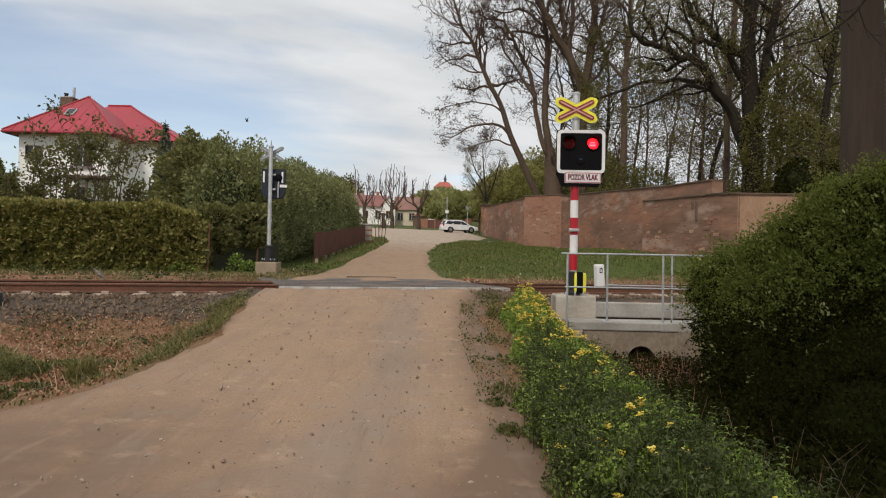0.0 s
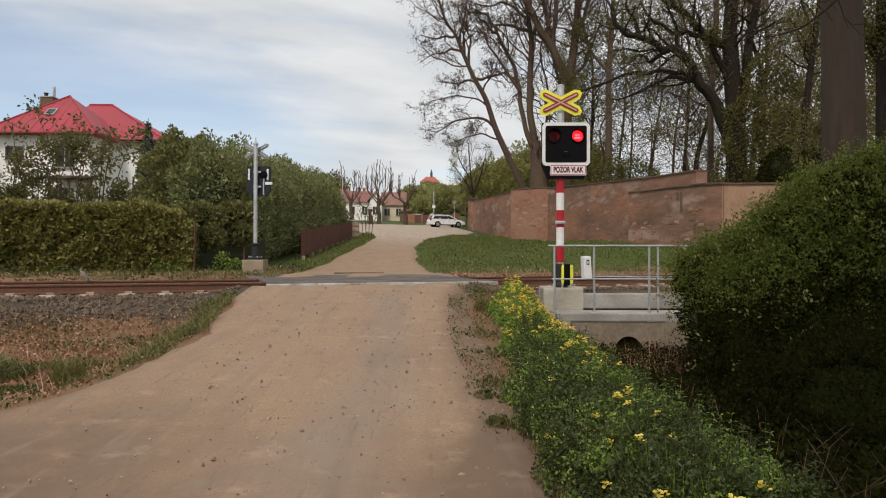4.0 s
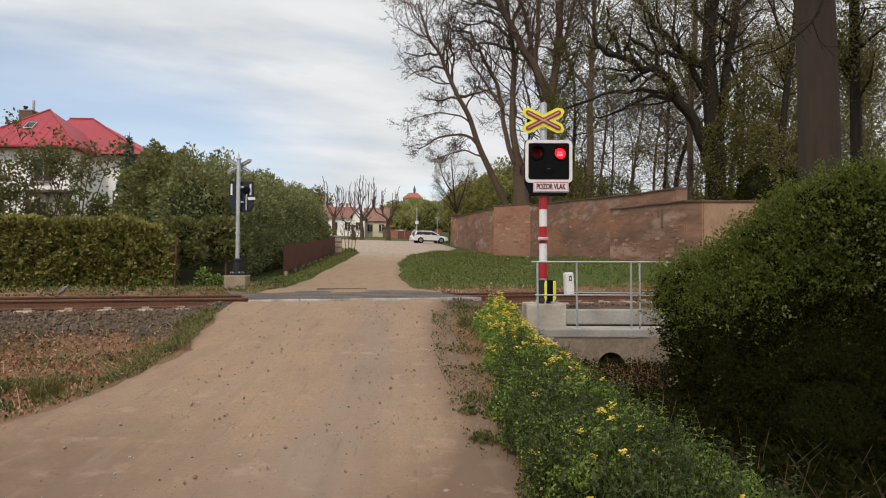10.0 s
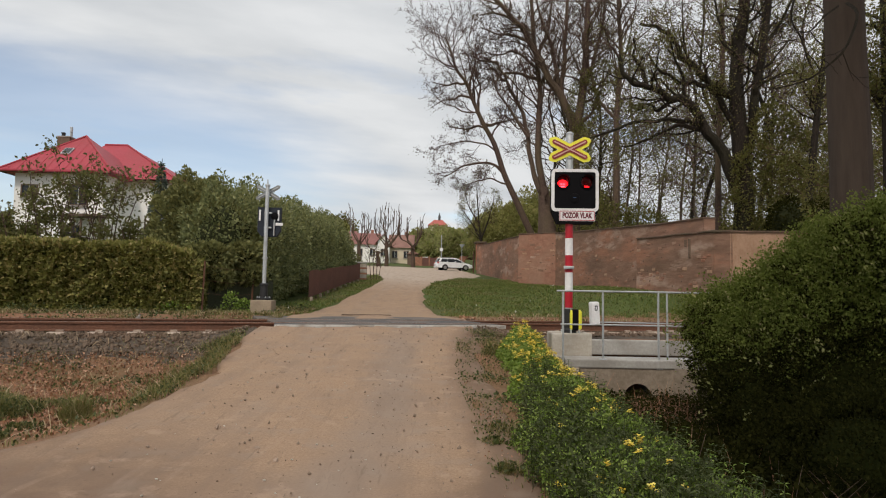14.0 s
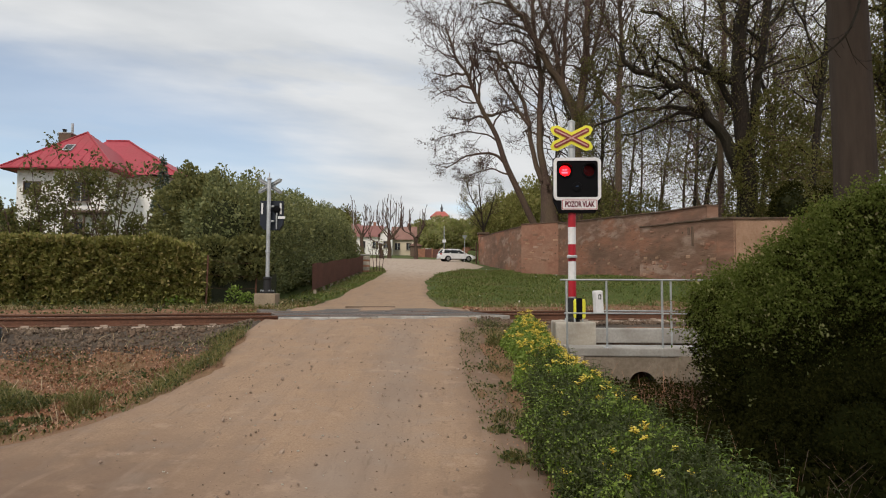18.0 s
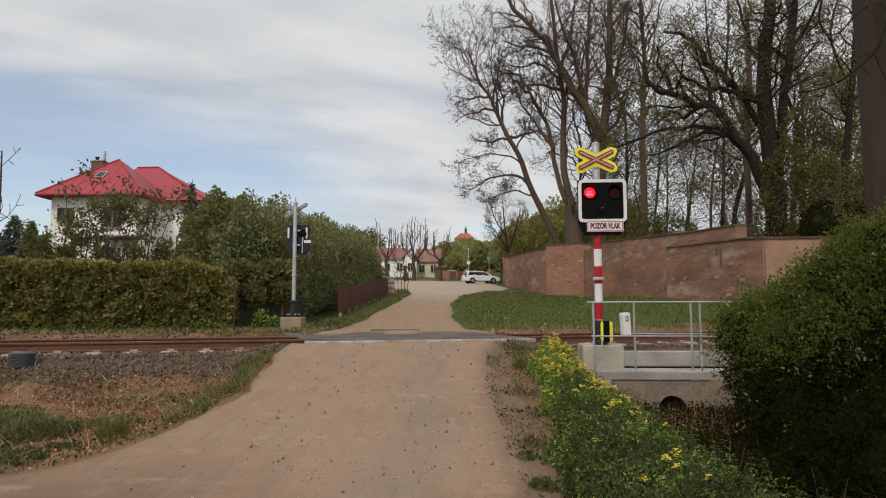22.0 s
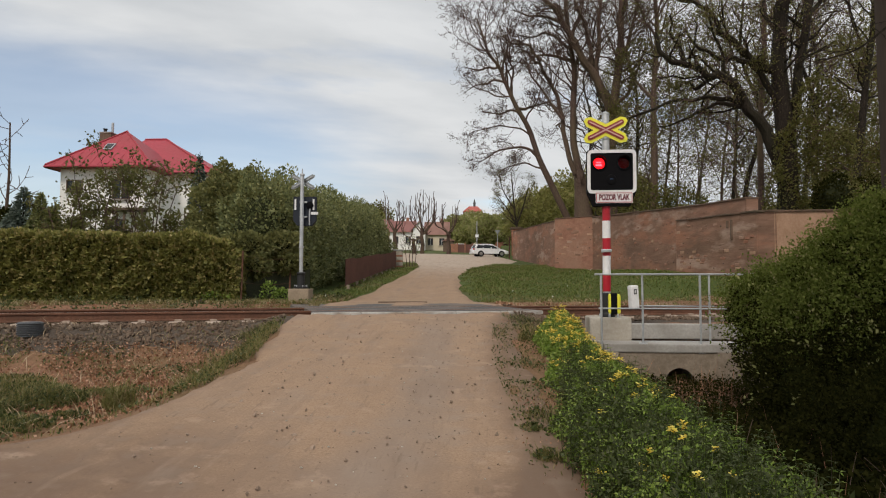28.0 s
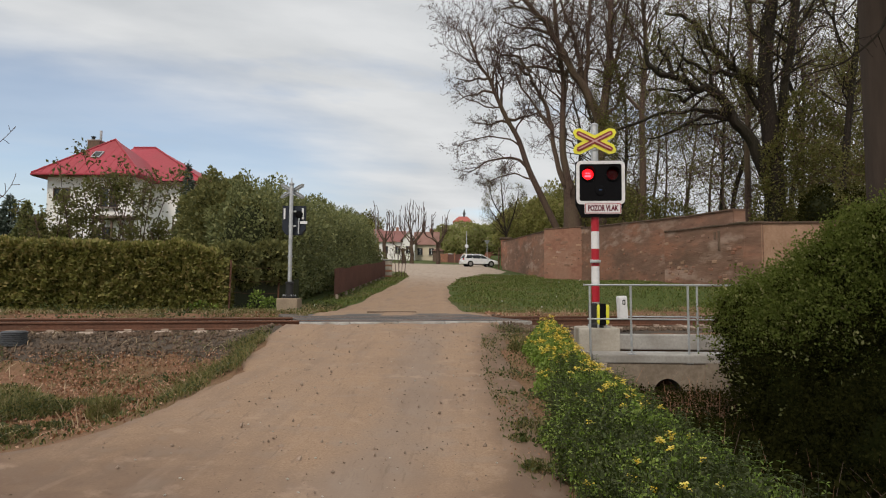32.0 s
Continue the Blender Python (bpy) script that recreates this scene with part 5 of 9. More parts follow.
def hero_tree(seed, y, limbs, bark, label, deep=1.6, leaf=BUDS, size=0.05, per_tip=2, crook=0.0, share=1.0, **kw):
    g = Grower(seed, **kw)
    r = random.Random(seed + 7)
    for k, (r0, r1, pts) in enumerate(limbs):
        swing = r.uniform(-deep, deep) if k else 0.0
        n = len(pts)
        line = []
        for i, (x, z) in enumerate(pts):
            line.append((x, y + swing * i / max(1, n - 1), z))
            if crook and k and i < n - 1:
                # knees between the given bends
                x2, z2 = pts[i + 1]
                line.append(((x + x2) / 2 + r.uniform(-crook, crook), y + swing * (i + 0.5) / max(1, n - 1), (z + z2) / 2 + r.uniform(-crook, crook)))
        g.smooth_line(line, r0, r1, 0, 0.45 if k == 0 else 0.2)
    tree = thing("tree", label=label, category="tree")
    if share < 1:
        g.tips = r.sample(g.tips, int(share * len(g.tips)))
    return g.finish(tree, bark, leaf, size, per_tip, seed)


def build_park_trees():
    hero_tree(3, 49.6, [(0.27, 0.063, [(7.27, 5.61), (5.83, 8.67), (4.85, 10.80), (4.13, 12.95), (3.19, 14.67), (2.33, 16.62), (1.90, 17.71), (1.12, 18.79), (0.69, 20.10), (0.29, 21.20)]),
     (0.13, 0.032, [(4.94, 10.72), (4.22, 11.40), (3.36, 11.61), (1.92, 11.39), (1.07, 10.87), (0.30, 10.52)]),
     (0.13, 0.042, [(3.23, 14.54), (4.21, 14.72), (5.71, 15.21), (6.78, 14.74)]),
     (0.11, 0.032, [(2.41, 16.53), (1.43, 16.74), (0.57, 16.48), (-0.41, 16.12)]),
     (0.11, 0.032, [(1.90, 17.71), (1.12, 17.83), (0.27, 17.78), (-0.76, 18.17)]),
     (0.11, 0.032, [(3.45, 14.33), (2.76, 14.37), (1.99, 14.06), (0.80, 14.14)]),
     (0.11, 0.032, [(2.84, 15.62), (3.01, 17.50), (2.58, 19.02), (2.75, 20.69)]),
     (0.08, 0.025, [(4.39, 12.30), (3.45, 13.03), (2.00, 13.28), (0.59, 13.01), (-0.39, 12.66)]),
     (0.08, 0.025, [(3.87, 13.47), (4.38, 14.42), (4.90, 15.64), (5.07, 16.86)]),
     (0.08, 0.025, [(5.28, 9.95), (3.88, 10.37), (2.77, 10.10), (1.58, 9.41)])],
              BARK_GREY, "slender leaning bare tree with fine twigs behind the wall", kids=(10, 7, 5, 3), ratio=0.44, wander=0.24, levels=4, thin=0.009, spread=46, rise=0.10, deep=1.4, size=0.05, per_tip=1, share=0.28, crook=0.12)
    hero_tree(5, 48, [(0.84, 0.34, [(7.95, 5.48), (7.80, 7.6), (7.55, 9.6)]),
     (0.30, 0.10, [(7.70, 8.24), (7.38, 10.52), (7.18, 13.02), (7.27, 15.95), (7.11, 18.06), (6.82, 20.18), (6.50, 24.02), (6.17, 27.89)]),
     (0.20, 0.082, [(7.37, 9.19), (6.76, 11.26), (6.48, 13.43), (6.15, 15.02), (5.49, 16.36), (4.91, 17.63), (4.28, 18.13), (3.58, 18.80)]),
     (0.14, 0.051, [(7.19, 17.64), (5.95, 17.84), (5.03, 17.84), (4.24, 17.54), (3.91, 16.78)]),
     (0.12, 0.041, [(6.47, 13.22), (5.53, 14.68), (4.70, 16.02), (4.03, 17.20), (3.58, 18.67)]),
     (0.12, 0.041, [(6.90, 18.48), (5.95, 19.50), (5.12, 19.91), (4.16, 19.74), (3.32, 20.07)]),
     (0.14, 0.041, [(6.82, 20.18), (5.41, 20.81), (4.07, 20.93), (2.82, 21.43)]),
     (0.12, 0.041, [(6.99, 19.33), (7.62, 20.61), (7.92, 22.32), (8.18, 25.32)]),
     (0.12, 0.041, [(4.91, 17.63), (4.08, 18.80), (2.83, 19.05), (2.20, 19.72)])],
              BARK_GREY, "tall bare grey tree with several stems behind the wall", kids=(8, 6, 5, 3), ratio=0.42, wander=0.24, levels=4, thin=0.009, spread=46, rise=0.09, deep=1.4, size=0.05, per_tip=1, share=0.28, crook=0.12)
    hero_tree(6, 47, [(0.46, 0.150, [(9.69, 5.41), (9.64, 9.94), (9.74, 13.20), (10.17, 16.09), (10.43, 18.99), (10.54, 22.32), (10.77, 26.96)]),
     (0.34, 0.120, [(9.66, 13.61), (8.98, 15.25), (8.30, 16.49), (7.49, 17.72), (6.84, 18.96), (5.83, 20.79), (4.81, 21.78), (3.50, 23.11), (2.76, 25.21)]),
     (0.20, 0.080, [(8.70, 16.08), (8.79, 17.73), (8.80, 19.81), (8.94, 22.31), (9.04, 26.10)]),
     (0.18, 0.060, [(8.38, 16.90), (8.06, 18.80), (7.66, 20.21), (7.05, 21.67), (6.45, 23.97)]),
     (0.14, 0.040, [(6.23, 20.37), (5.01, 21.45), (3.78, 21.77), (2.60, 21.43)]),
     (0.16, 0.060, [(10.25, 16.50), (10.92, 18.57), (11.42, 20.66), (11.61, 23.17)]),
     (0.14, 0.040, [(9.91, 14.03), (10.89, 14.85), (11.55, 16.51), (12.22, 18.37)])],
              BARK_GREY, "tall forked grey tree with a limb leaning over the wall", kids=(8, 6, 5, 3), ratio=0.34, wander=0.24, levels=4, thin=0.009, spread=48, rise=0.08, deep=1.4, size=0.05, per_tip=1, share=0.6, crook=0.12)
    hero_tree(8, 46, [(0.30, 0.08, [(12.3, 4.3), (12.4, 9.6), (12.4, 14.1), (12.7, 19.0), (12.5, 23.1), (12.9, 27.0)]),
                      (0.13, 0.03, [(12.4, 14.1), (11.1, 16.0), (10.4, 19.6), (10.2, 23.0)])],
              BARK_GREY, "tall straight bare tree with grey bark behind the wall", kids=(9, 6, 4, 3), ratio=0.36, wander=0.16, levels=4, thin=0.012, spread=50, size=0.05, per_tip=2, crook=0.2)
    # a smaller tree in first leaf past the end of the wall
    g = Grower(29, kids=(8, 5, 4), ratio=0.42, levels=3, wander=0.14, thin=0.011, spread=48, rise=0.05)
    z0 = float(land(4.9, 74))
    g.smooth_line([(4.9, 74, z0 - 0.2), (4.8, 74, z0 + 2.2), (4.5, 74, z0 + 4.6), (4.2, 74, z0 + 8.4)], 0.2, 0.04, 0, 0.3)
    g.smooth_line([(4.8, 74, z0 + 2.6), (5.6, 74, z0 + 4.8), (6.2, 74, z0 + 7.4)], 0.12, 0.03, 0, 0.3)
    g.smooth_line([(4.8, 74, z0 + 2.4), (3.8, 74, z0 + 4.2), (2.6, 74, z0 + 5.8)], 0.10, 0.03, 0, 0.3)
    g.smooth_line([(4.6, 74, z0 + 4.2), (3.4, 74.5, z0 + 6.2), (2.9, 74.5, z0 + 8.0)], 0.10, 0.03, 0, 0.3)
    g.finish(thing("tree", label="smaller tree with thin leaves past the wall's end", category="tree"), BARK_OAK, LEAF_OLIVE, 0.05, 4, 29, 0.17)
    hero_tree(11, 34, [(0.54, 0.25, [(15.74, 4.67), (15.77, 6.49), (15.70, 8.55), (15.57, 10.62), (15.43, 12.41), (15.51, 13.91), (15.66, 15.26), (15.94, 17.23), (16.06, 20.29)]),
     (0.25, 0.15, [(16.07, 9.43), (16.29, 11.52), (16.60, 13.61), (16.78, 15.12), (16.97, 16.94), (17.25, 19.99)]),
     (0.33, 0.10, [(15.55, 6.78), (14.99, 8.39), (14.26, 9.84), (13.63, 10.67), (13.06, 11.62), (12.47, 12.00), (12.00, 11.91), (11.59, 12.20), (10.83, 12.50), (10.01, 12.67), (9.42, 13.21), (9.20, 14.17)]),
     (0.14, 0.058, [(14.09, 10.10), (13.45, 10.61), (12.57, 10.84), (11.69, 10.92), (10.52, 10.83), (9.34, 10.43), (8.40, 10.10), (7.57, 9.92)]),
     (0.13, 0.043, [(13.97, 10.25), (13.16, 10.51), (12.28, 10.60), (11.39, 10.18), (10.50, 9.76), (9.56, 9.51)]),
     (0.25, 0.072, [(15.48, 12.38), (14.84, 12.37), (14.25, 12.52), (13.67, 13.29), (13.09, 14.01), (12.57, 14.31), (12.40, 14.97), (11.99, 15.57), (11.32, 15.99), (10.46, 16.11)]),
     (0.14, 0.058, [(14.02, 12.70), (13.25, 12.96), (12.49, 12.93), (11.90, 13.40), (11.32, 13.82), (10.92, 14.60)]),
     (0.20, 0.115, [(15.56, 10.17), (14.87, 11.21), (14.36, 12.04), (14.13, 12.58)]),
     (0.12, 0.043, [(13.23, 11.38), (12.65, 12.15), (12.52, 13.05), (12.03, 13.94), (11.75, 14.85)]),
     (0.12, 0.043, [(12.06, 11.91), (11.35, 11.43), (10.82, 11.84), (10.41, 11.54)]),
     (0.12, 0.043, [(16.78, 14.82), (17.45, 15.73), (18.01, 16.95), (18.50, 18.47)]),
     (0.12, 0.043, [(15.46, 14.21), (14.89, 15.41), (14.74, 16.62), (14.48, 18.44)]),
     (0.12, 0.043, [(10.83, 12.50), (10.49, 13.45), (9.97, 14.17), (9.92, 15.07)])],
              BARK_OAK, "massive old oak with dark forked trunk and crooked limbs", kids=(8, 5, 4, 3), ratio=0.36, wander=0.3, levels=4, thin=0.009, deep=0.9, leaf=LEAF_OLIVE, size=0.06, per_tip=1, crook=0.12)
    hero_tree(14, 38, [(0.19, 0.129, [(16.12, 5.10), (16.14, 7.72), (16.15, 10.02), (16.29, 12.35), (16.47, 15.02), (16.47, 18.40)])],
              BARK_GREY, "slim straight tree beside the old oak", kids=(8, 5, 4, 3), ratio=0.22, wander=0.26, levels=3, thin=0.011, leaf=LEAF_OLIVE, size=0.07, per_tip=2)
    hero_tree(15, 30, [(0.18, 0.115, [(16.74, 5.40), (16.99, 6.96), (17.19, 8.78), (17.46, 10.89), (17.71, 12.48), (17.98, 14.88)]),
     (0.06, 0.025, [(17.40, 10.62), (17.01, 11.68), (16.61, 12.47)]),
     (0.06, 0.025, [(17.02, 7.22), (16.39, 7.79), (15.88, 8.04)])],
              BARK_OAK, "slim dark crooked tree between the oak and the near trunk", kids=(8, 5, 4, 3), ratio=0.24, wander=0.28, levels=3, thin=0.009, deep=0.6, leaf=LEAF_OLIVE, size=0.06, per_tip=3)
    hero_tree(16, 18, [(0.18, 0.122, [(12.41, 3.12), (12.40, 4.67), (12.39, 6.52), (12.39, 8.36), (12.40, 10.79)]), (0.05, 0.015, [(12.39, 5.91), (12.75, 6.84), (13.21, 7.46)]), (0.05, 0.015, [(12.38, 6.83), (12.09, 7.59), (11.75, 8.50)])],
              BARK_OAK, "dark ivy-hung trunk standing behind the near one", kids=(9, 6, 4, 3), ratio=0.3, wander=0.28, levels=3, thin=0.006, deep=0.6, leaf=LEAF_OLIVE, size=0.05, per_tip=6)
    # the thick trunk close by, past the ditch
    g = Grower(19, kids=(5, 5, 4, 3), ratio=0.36, levels=3, wander=0.2, thin=0.006)
    z0 = float(land(7.3, 11.5)) - 0.2
    g.smooth_line([(7.22, 11.5, z0), (7.25, 11.5, 1.2), (7.24, 11.5, 4.0), (7.22, 11.6, 8.0), (7.15, 11.6, 13.0)], 0.39, 0.30, 0, 0.8)
    # crown limbs above the view, added to shade the bush and near ground
    for k, (dx, dy, dz) in enumerate(((1.5, -6.5, 2.6), (3.5, 2.0, 3.0), (4.5, -3.0, 2.0), (-0.6, -8.5, 2.6), (2.6, -9.5, 2.4), (-2.2, -10.5, 2.2))):
        g.smooth_line([(7.25, 11.55, 10.4 + 0.3 * k), (7.25 + dx * 0.5, 11.55 + dy * 0.5, 10.6 + 0.3 * k + dz * 0.6), (7.25 + dx, 11.55 + dy, 10.4 + 0.3 * k + dz)], 0.16, 0.04, 0, 0.2)
    tree = thing("tree", label="thick dark tree trunk rising beyond the ditch", category="tree")
    g.finish(tree, BARK_NEAR, LEAF_OLIVE, 0.11, 9, 19, 0.4)
    # an unseen leafy tree, added behind the viewpoint on the ditch side for its shade
    g = Grower(37, kids=(6, 5, 4), ratio=0.40, levels=3, wander=0.2, thin=0.008, spread=60)
    z0 = float(land(4.2, -5.5)) - 0.2
    g.smooth_line([(4.2, -5.5, z0), (4.1, -5.5, 3.0), (3.6, -5.2, 7.0), (2.8, -4.8, 10.6)], 0.30, 0.12, 0, 0.7)
    for k, (x1, y1, z1) in enumerate(((-0.6, -5.6, 11.4), (0.4, -3.0, 11.8), (2.2, -2.4, 11.2), (3.8, -3.2, 11.6), (1.4, -6.4, 12.6), (4.6, -6.2, 12.4))):
        g.smooth_line([(3.5, -5.2, 7.4 + 0.3 * k), (3.5 * 0.4 + x1 * 0.6, -5.2 * 0.4 + y1 * 0.6, 9.6 + 0.2 * k), (x1, y1, z1)], 0.12, 0.03, 0, 0.2)
    g.finish(thing("tree", label="unseen leafy tree added behind the viewpoint to shade the ditch", category="tree"), BARK_GREY, LEAF_OLIVE, 0.13, 7, 37, 0.35)
    b = Grower(23, kids=(4, 4, 3), ratio=0.4, levels=3, wander=0.2, thin=0.005)
    b.smooth_line([(7.05, 11.2, 6.75), (6.92, 10.7, 6.34), (6.72, 10.6, 5.87), (6.53, 10.6, 5.58), (6.06, 10.6, 5.2), (5.69, 10.6, 5.06), (5.36, 10.6, 4.99)], 0.035, 0.009, 1, 0.2)
    b.smooth_line([(7.1, 11.3, 8.3), (6.3, 10.8, 7.6), (5.76, 10.6, 6.33), (5.91, 10.6, 5.86), (6.03, 10.6, 5.44)], 0.04, 0.008, 1, 0.2)
    b.smooth_line([(6.9, 11.2, 6.7), (6.29, 10.6, 6.24), (6.08, 10.6, 6.0), (5.89, 10.6, 5.97), (5.66, 10.6, 6.03)], 0.022, 0.007, 1, 0.2)
    tagged(part("bare_branch", quads_mesh("bare_branch", twig_quads(b.twigs), BARK_OAK), None, tree), kind="stuff")


def stock_tree(seed, height, radius, label, leaf, size, per_tip, fork=0.45, **kw):
    """A woodland tree at the origin, for copying."""
    g = Grower(seed, **kw)
    r = random.Random(seed)
    lean = r.uniform(-0.06, 0.06)
    pts = [(height * f * lean + r.uniform(-0.75, 0.75) * (f > 0), r.uniform(-0.75, 0.75) * (f > 0), height * f - 0.4 * (f == 0)) for f in (0, 0.2, 0.42, 0.62, 0.8, 1.0)]
    g.smooth_line(pts, radius, radius * 0.25, 0, fork)
    tree = thing("tree", label=label, category="tree", group="woodland trees")
    return g.finish(tree, BARK_GREY if seed % 2 else BARK_OAK, leaf, size, per_tip, seed, 0.35)


def build_woods():
    stock = [stock_tree(41, 19, 0.15, "tall thin woodland tree in young spring leaf", LEAF_OLIVE, 0.07, 2, 0.25, kids=(10, 6, 4), ratio=0.32, levels=3, thin=0.014, spread=62, wander=0.24),
             stock_tree(44, 22, 0.18, "tall straight woodland tree with swelling buds", BUDS, 0.06, 2, 0.28, kids=(10, 6, 4), ratio=0.30, levels=3, thin=0.014, spread=58, wander=0.24),
             stock_tree(47, 16, 0.11, "slim woodland tree with light green new leaves", LEAF_SPRING, 0.07, 3, 0.16, kids=(12, 5, 3), ratio=0.34, levels=3, thin=0.012, spread=65, wander=0.28),
             stock_tree(50, 24, 0.22, "tall bare woodland tree with a dense twig crown", BUDS, 0.07, 2, 0.32, kids=(10, 6, 4), ratio=0.32, levels=3, thin=0.014, spread=55, wander=0.24),
             stock_tree(53, 12, 0.10, "young crooked woodland tree in olive leaf", LEAF_OLIVE, 0.085, 3, 0.15, kids=(15, 5, 3), ratio=0.38, levels=3, thin=0.011, spread=62, wander=0.3)]
    spots = [(16.0, 52), (17.0, 58), (18.6, 50), (20.5, 60), (21.8, 66), (28.0, 58), (32.9, 66)]
    rng = rng_of(55)
    for _ in range(7):
        y = rng.uniform(46, 84)
        x = wall_line(min(y, 79.0)) + 3 + (y * 0.72 - 2) * rng.random() ** 0.8
        spots.append((float(x), float(y)))
    for _ in range(2):
        spots.append((float(rng.uniform(21, 34)), float(rng.uniform(26, 44))))
    dense = [(11.4, 60), (14.9, 61), (13.0, 74), (20.4, 50), (23.0, 47)]
    first = set()
    young = [(19.5, 31), (22.6, 33), (13.5, 50), (12.6, 58), (17.6, 46), (14.5, 66), (20.5, 52), (24, 56), (28, 46), (21.5, 38), (26.0, 34)]
    for k, (x, y) in enumerate(spots + young + dense):
        i = 3 if k >= len(spots) + len(young) else 4 if k >= len(spots) else k % 4 if k >= 7 else (2, 0, 1, 0, 2, 1, 3)[k]
        if x < 12 and y > 60:
            i = 2
        m = pose(x, y, float(land(x, y)) - 0.1, 0, 0, rng.uniform(0, 360))
        if i not in first:
            first.add(i)
            stock[i].matrix_basis = m
        else:
            copy_thing(stock[i], m)


# ---- shrubs and hedges ----
def shell_points(n, blobs, rng, depth=0.25, bump=0.18, base=0.0):
    """Points near the skin of a union of ellipsoids (centre, radii), with lumps and hollows."""
    out, nor = [], []
    c = np.array([b[0] for b in blobs], float)
    rad = np.array([b[1] for b in blobs], float)
    area = np.array([(r[0] * r[1] + r[1] * r[2] + r[0] * r[2]) for r in rad])
    pick = rng.choice(len(blobs), size=n * 2, p=area / area.sum())
    d = rng.normal(size=(n * 2, 3))
    d /= np.linalg.norm(d, axis=1)[:, None]
    lump = np.array([noise.noise(Vector(tuple(v * 2.3 + 7 * p))) + 0.5 * noise.noise(Vector(tuple(v * 6.1 - 5 * p))) for v, p in zip(d, pick)])
    k = 1 + bump * lump - depth * rng.random(n * 2) ** 1.6
    pts = c[pick] + d * rad[pick] * k[:, None]
    keep = np.ones(n * 2, bool)
    for q in range(len(blobs)):
        inside = (((pts - c[q]) / rad[q]) ** 2).sum(1) < 0.6
        keep &= ~inside
    ground = land(pts[:, 0], pts[:, 1])
    keep &= pts[:, 2] > ground + base
    return pts[keep][:n], d[keep][:n]


def spray_points(shoots, per, blobs, rng, reach=(0.25, 0.6), start=(0.7, 0.98), sag=0.25):
    """Leaf points along arching shoots that spring outwards from the ellipsoids, and the shoots' directions."""
    c = np.array([b[0] for b in blobs], float)
    rad = np.array([b[1] for b in blobs], float)
    area = np.array([(r[0] * r[1] + r[1] * r[2] + r[0] * r[2]) for r in rad])
    pick = rng.choice(len(blobs), size=shoots, p=area / area.sum())
    d = rng.normal(size=(shoots, 3))
    d[:, 2] += 0.25
    d /= np.linalg.norm(d, axis=1)[:, None]
    root = c[pick] + d * rad[pick] * rng.uniform(*start, shoots)[:, None]
    way = d + rng.normal(0, 0.45, (shoots, 3)) + np.array([0, 0, 0.35])
    way /= np.linalg.norm(way, axis=1)[:, None]
    length = rng.uniform(*reach, shoots)[:, None]
    f = np.tile(np.linspace(0.05, 1.0, per), (shoots, 1))[:, :, None]
    pts = root[:, None, :] + way[:, None, :] * length[:, None, :] * f
    pts[:, :, 2] -= (sag * length * f[:, :, 0] ** 2)
    pts += rng.normal(0, 0.022, pts.shape)
    pts, nor = pts.reshape(-1, 3), np.repeat(way, per, axis=0)
    keep = pts[:, 2] > land(pts[:, 0], pts[:, 1]) + 0.02
    return pts[keep], nor[keep]


def shrub(name, blobs, n, size, leaf, label, category="shrub", seed=1, depth=0.25, bump=0.18, core=0.72, long=1.7, stems=True, kind="", heart=None):
    rng = rng_of(seed)
    ob = thing(name, label=label, category=category, kind=kind)
    pts, nor = shell_points(n, blobs, rng, depth, bump)
    part("foliage", quads_mesh("foliage", leaf_quads(pts, size, rng, 0.25, None, long, nor), leaf), None, ob)
    # a solid filler whose darker colour stands in for shade inside the foliage
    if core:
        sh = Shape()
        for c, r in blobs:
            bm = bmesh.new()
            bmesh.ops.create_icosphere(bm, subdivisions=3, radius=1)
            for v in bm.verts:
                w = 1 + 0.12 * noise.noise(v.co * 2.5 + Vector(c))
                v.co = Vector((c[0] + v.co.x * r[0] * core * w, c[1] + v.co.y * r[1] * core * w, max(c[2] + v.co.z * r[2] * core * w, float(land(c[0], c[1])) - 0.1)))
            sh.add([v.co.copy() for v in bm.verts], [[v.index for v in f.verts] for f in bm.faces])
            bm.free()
        part("inner_shade", sh, heart or SHADE_CORE, ob)
    if stems:
        g = Shape()
        for c, r in blobs[:3]:
            z0 = float(land(c[0], c[1])) - 0.1
            for k in range(3):
                a = rng.uniform(0, 2 * math.pi)
                g.tube([(c[0], c[1], z0), (c[0] + 0.3 * r[0] * math.cos(a), c[1] + 0.3 * r[1] * math.sin(a), (z0 + c[2]) / 2), (c[0] + 0.6 * r[0] * math.cos(a), c[1] + 0.6 * r[1] * math.sin(a), c[2] + 0.3 * r[2])], [0.05, 0.035, 0.015], 5)
        part("stems", g, BARK_GREY, ob)
    return ob


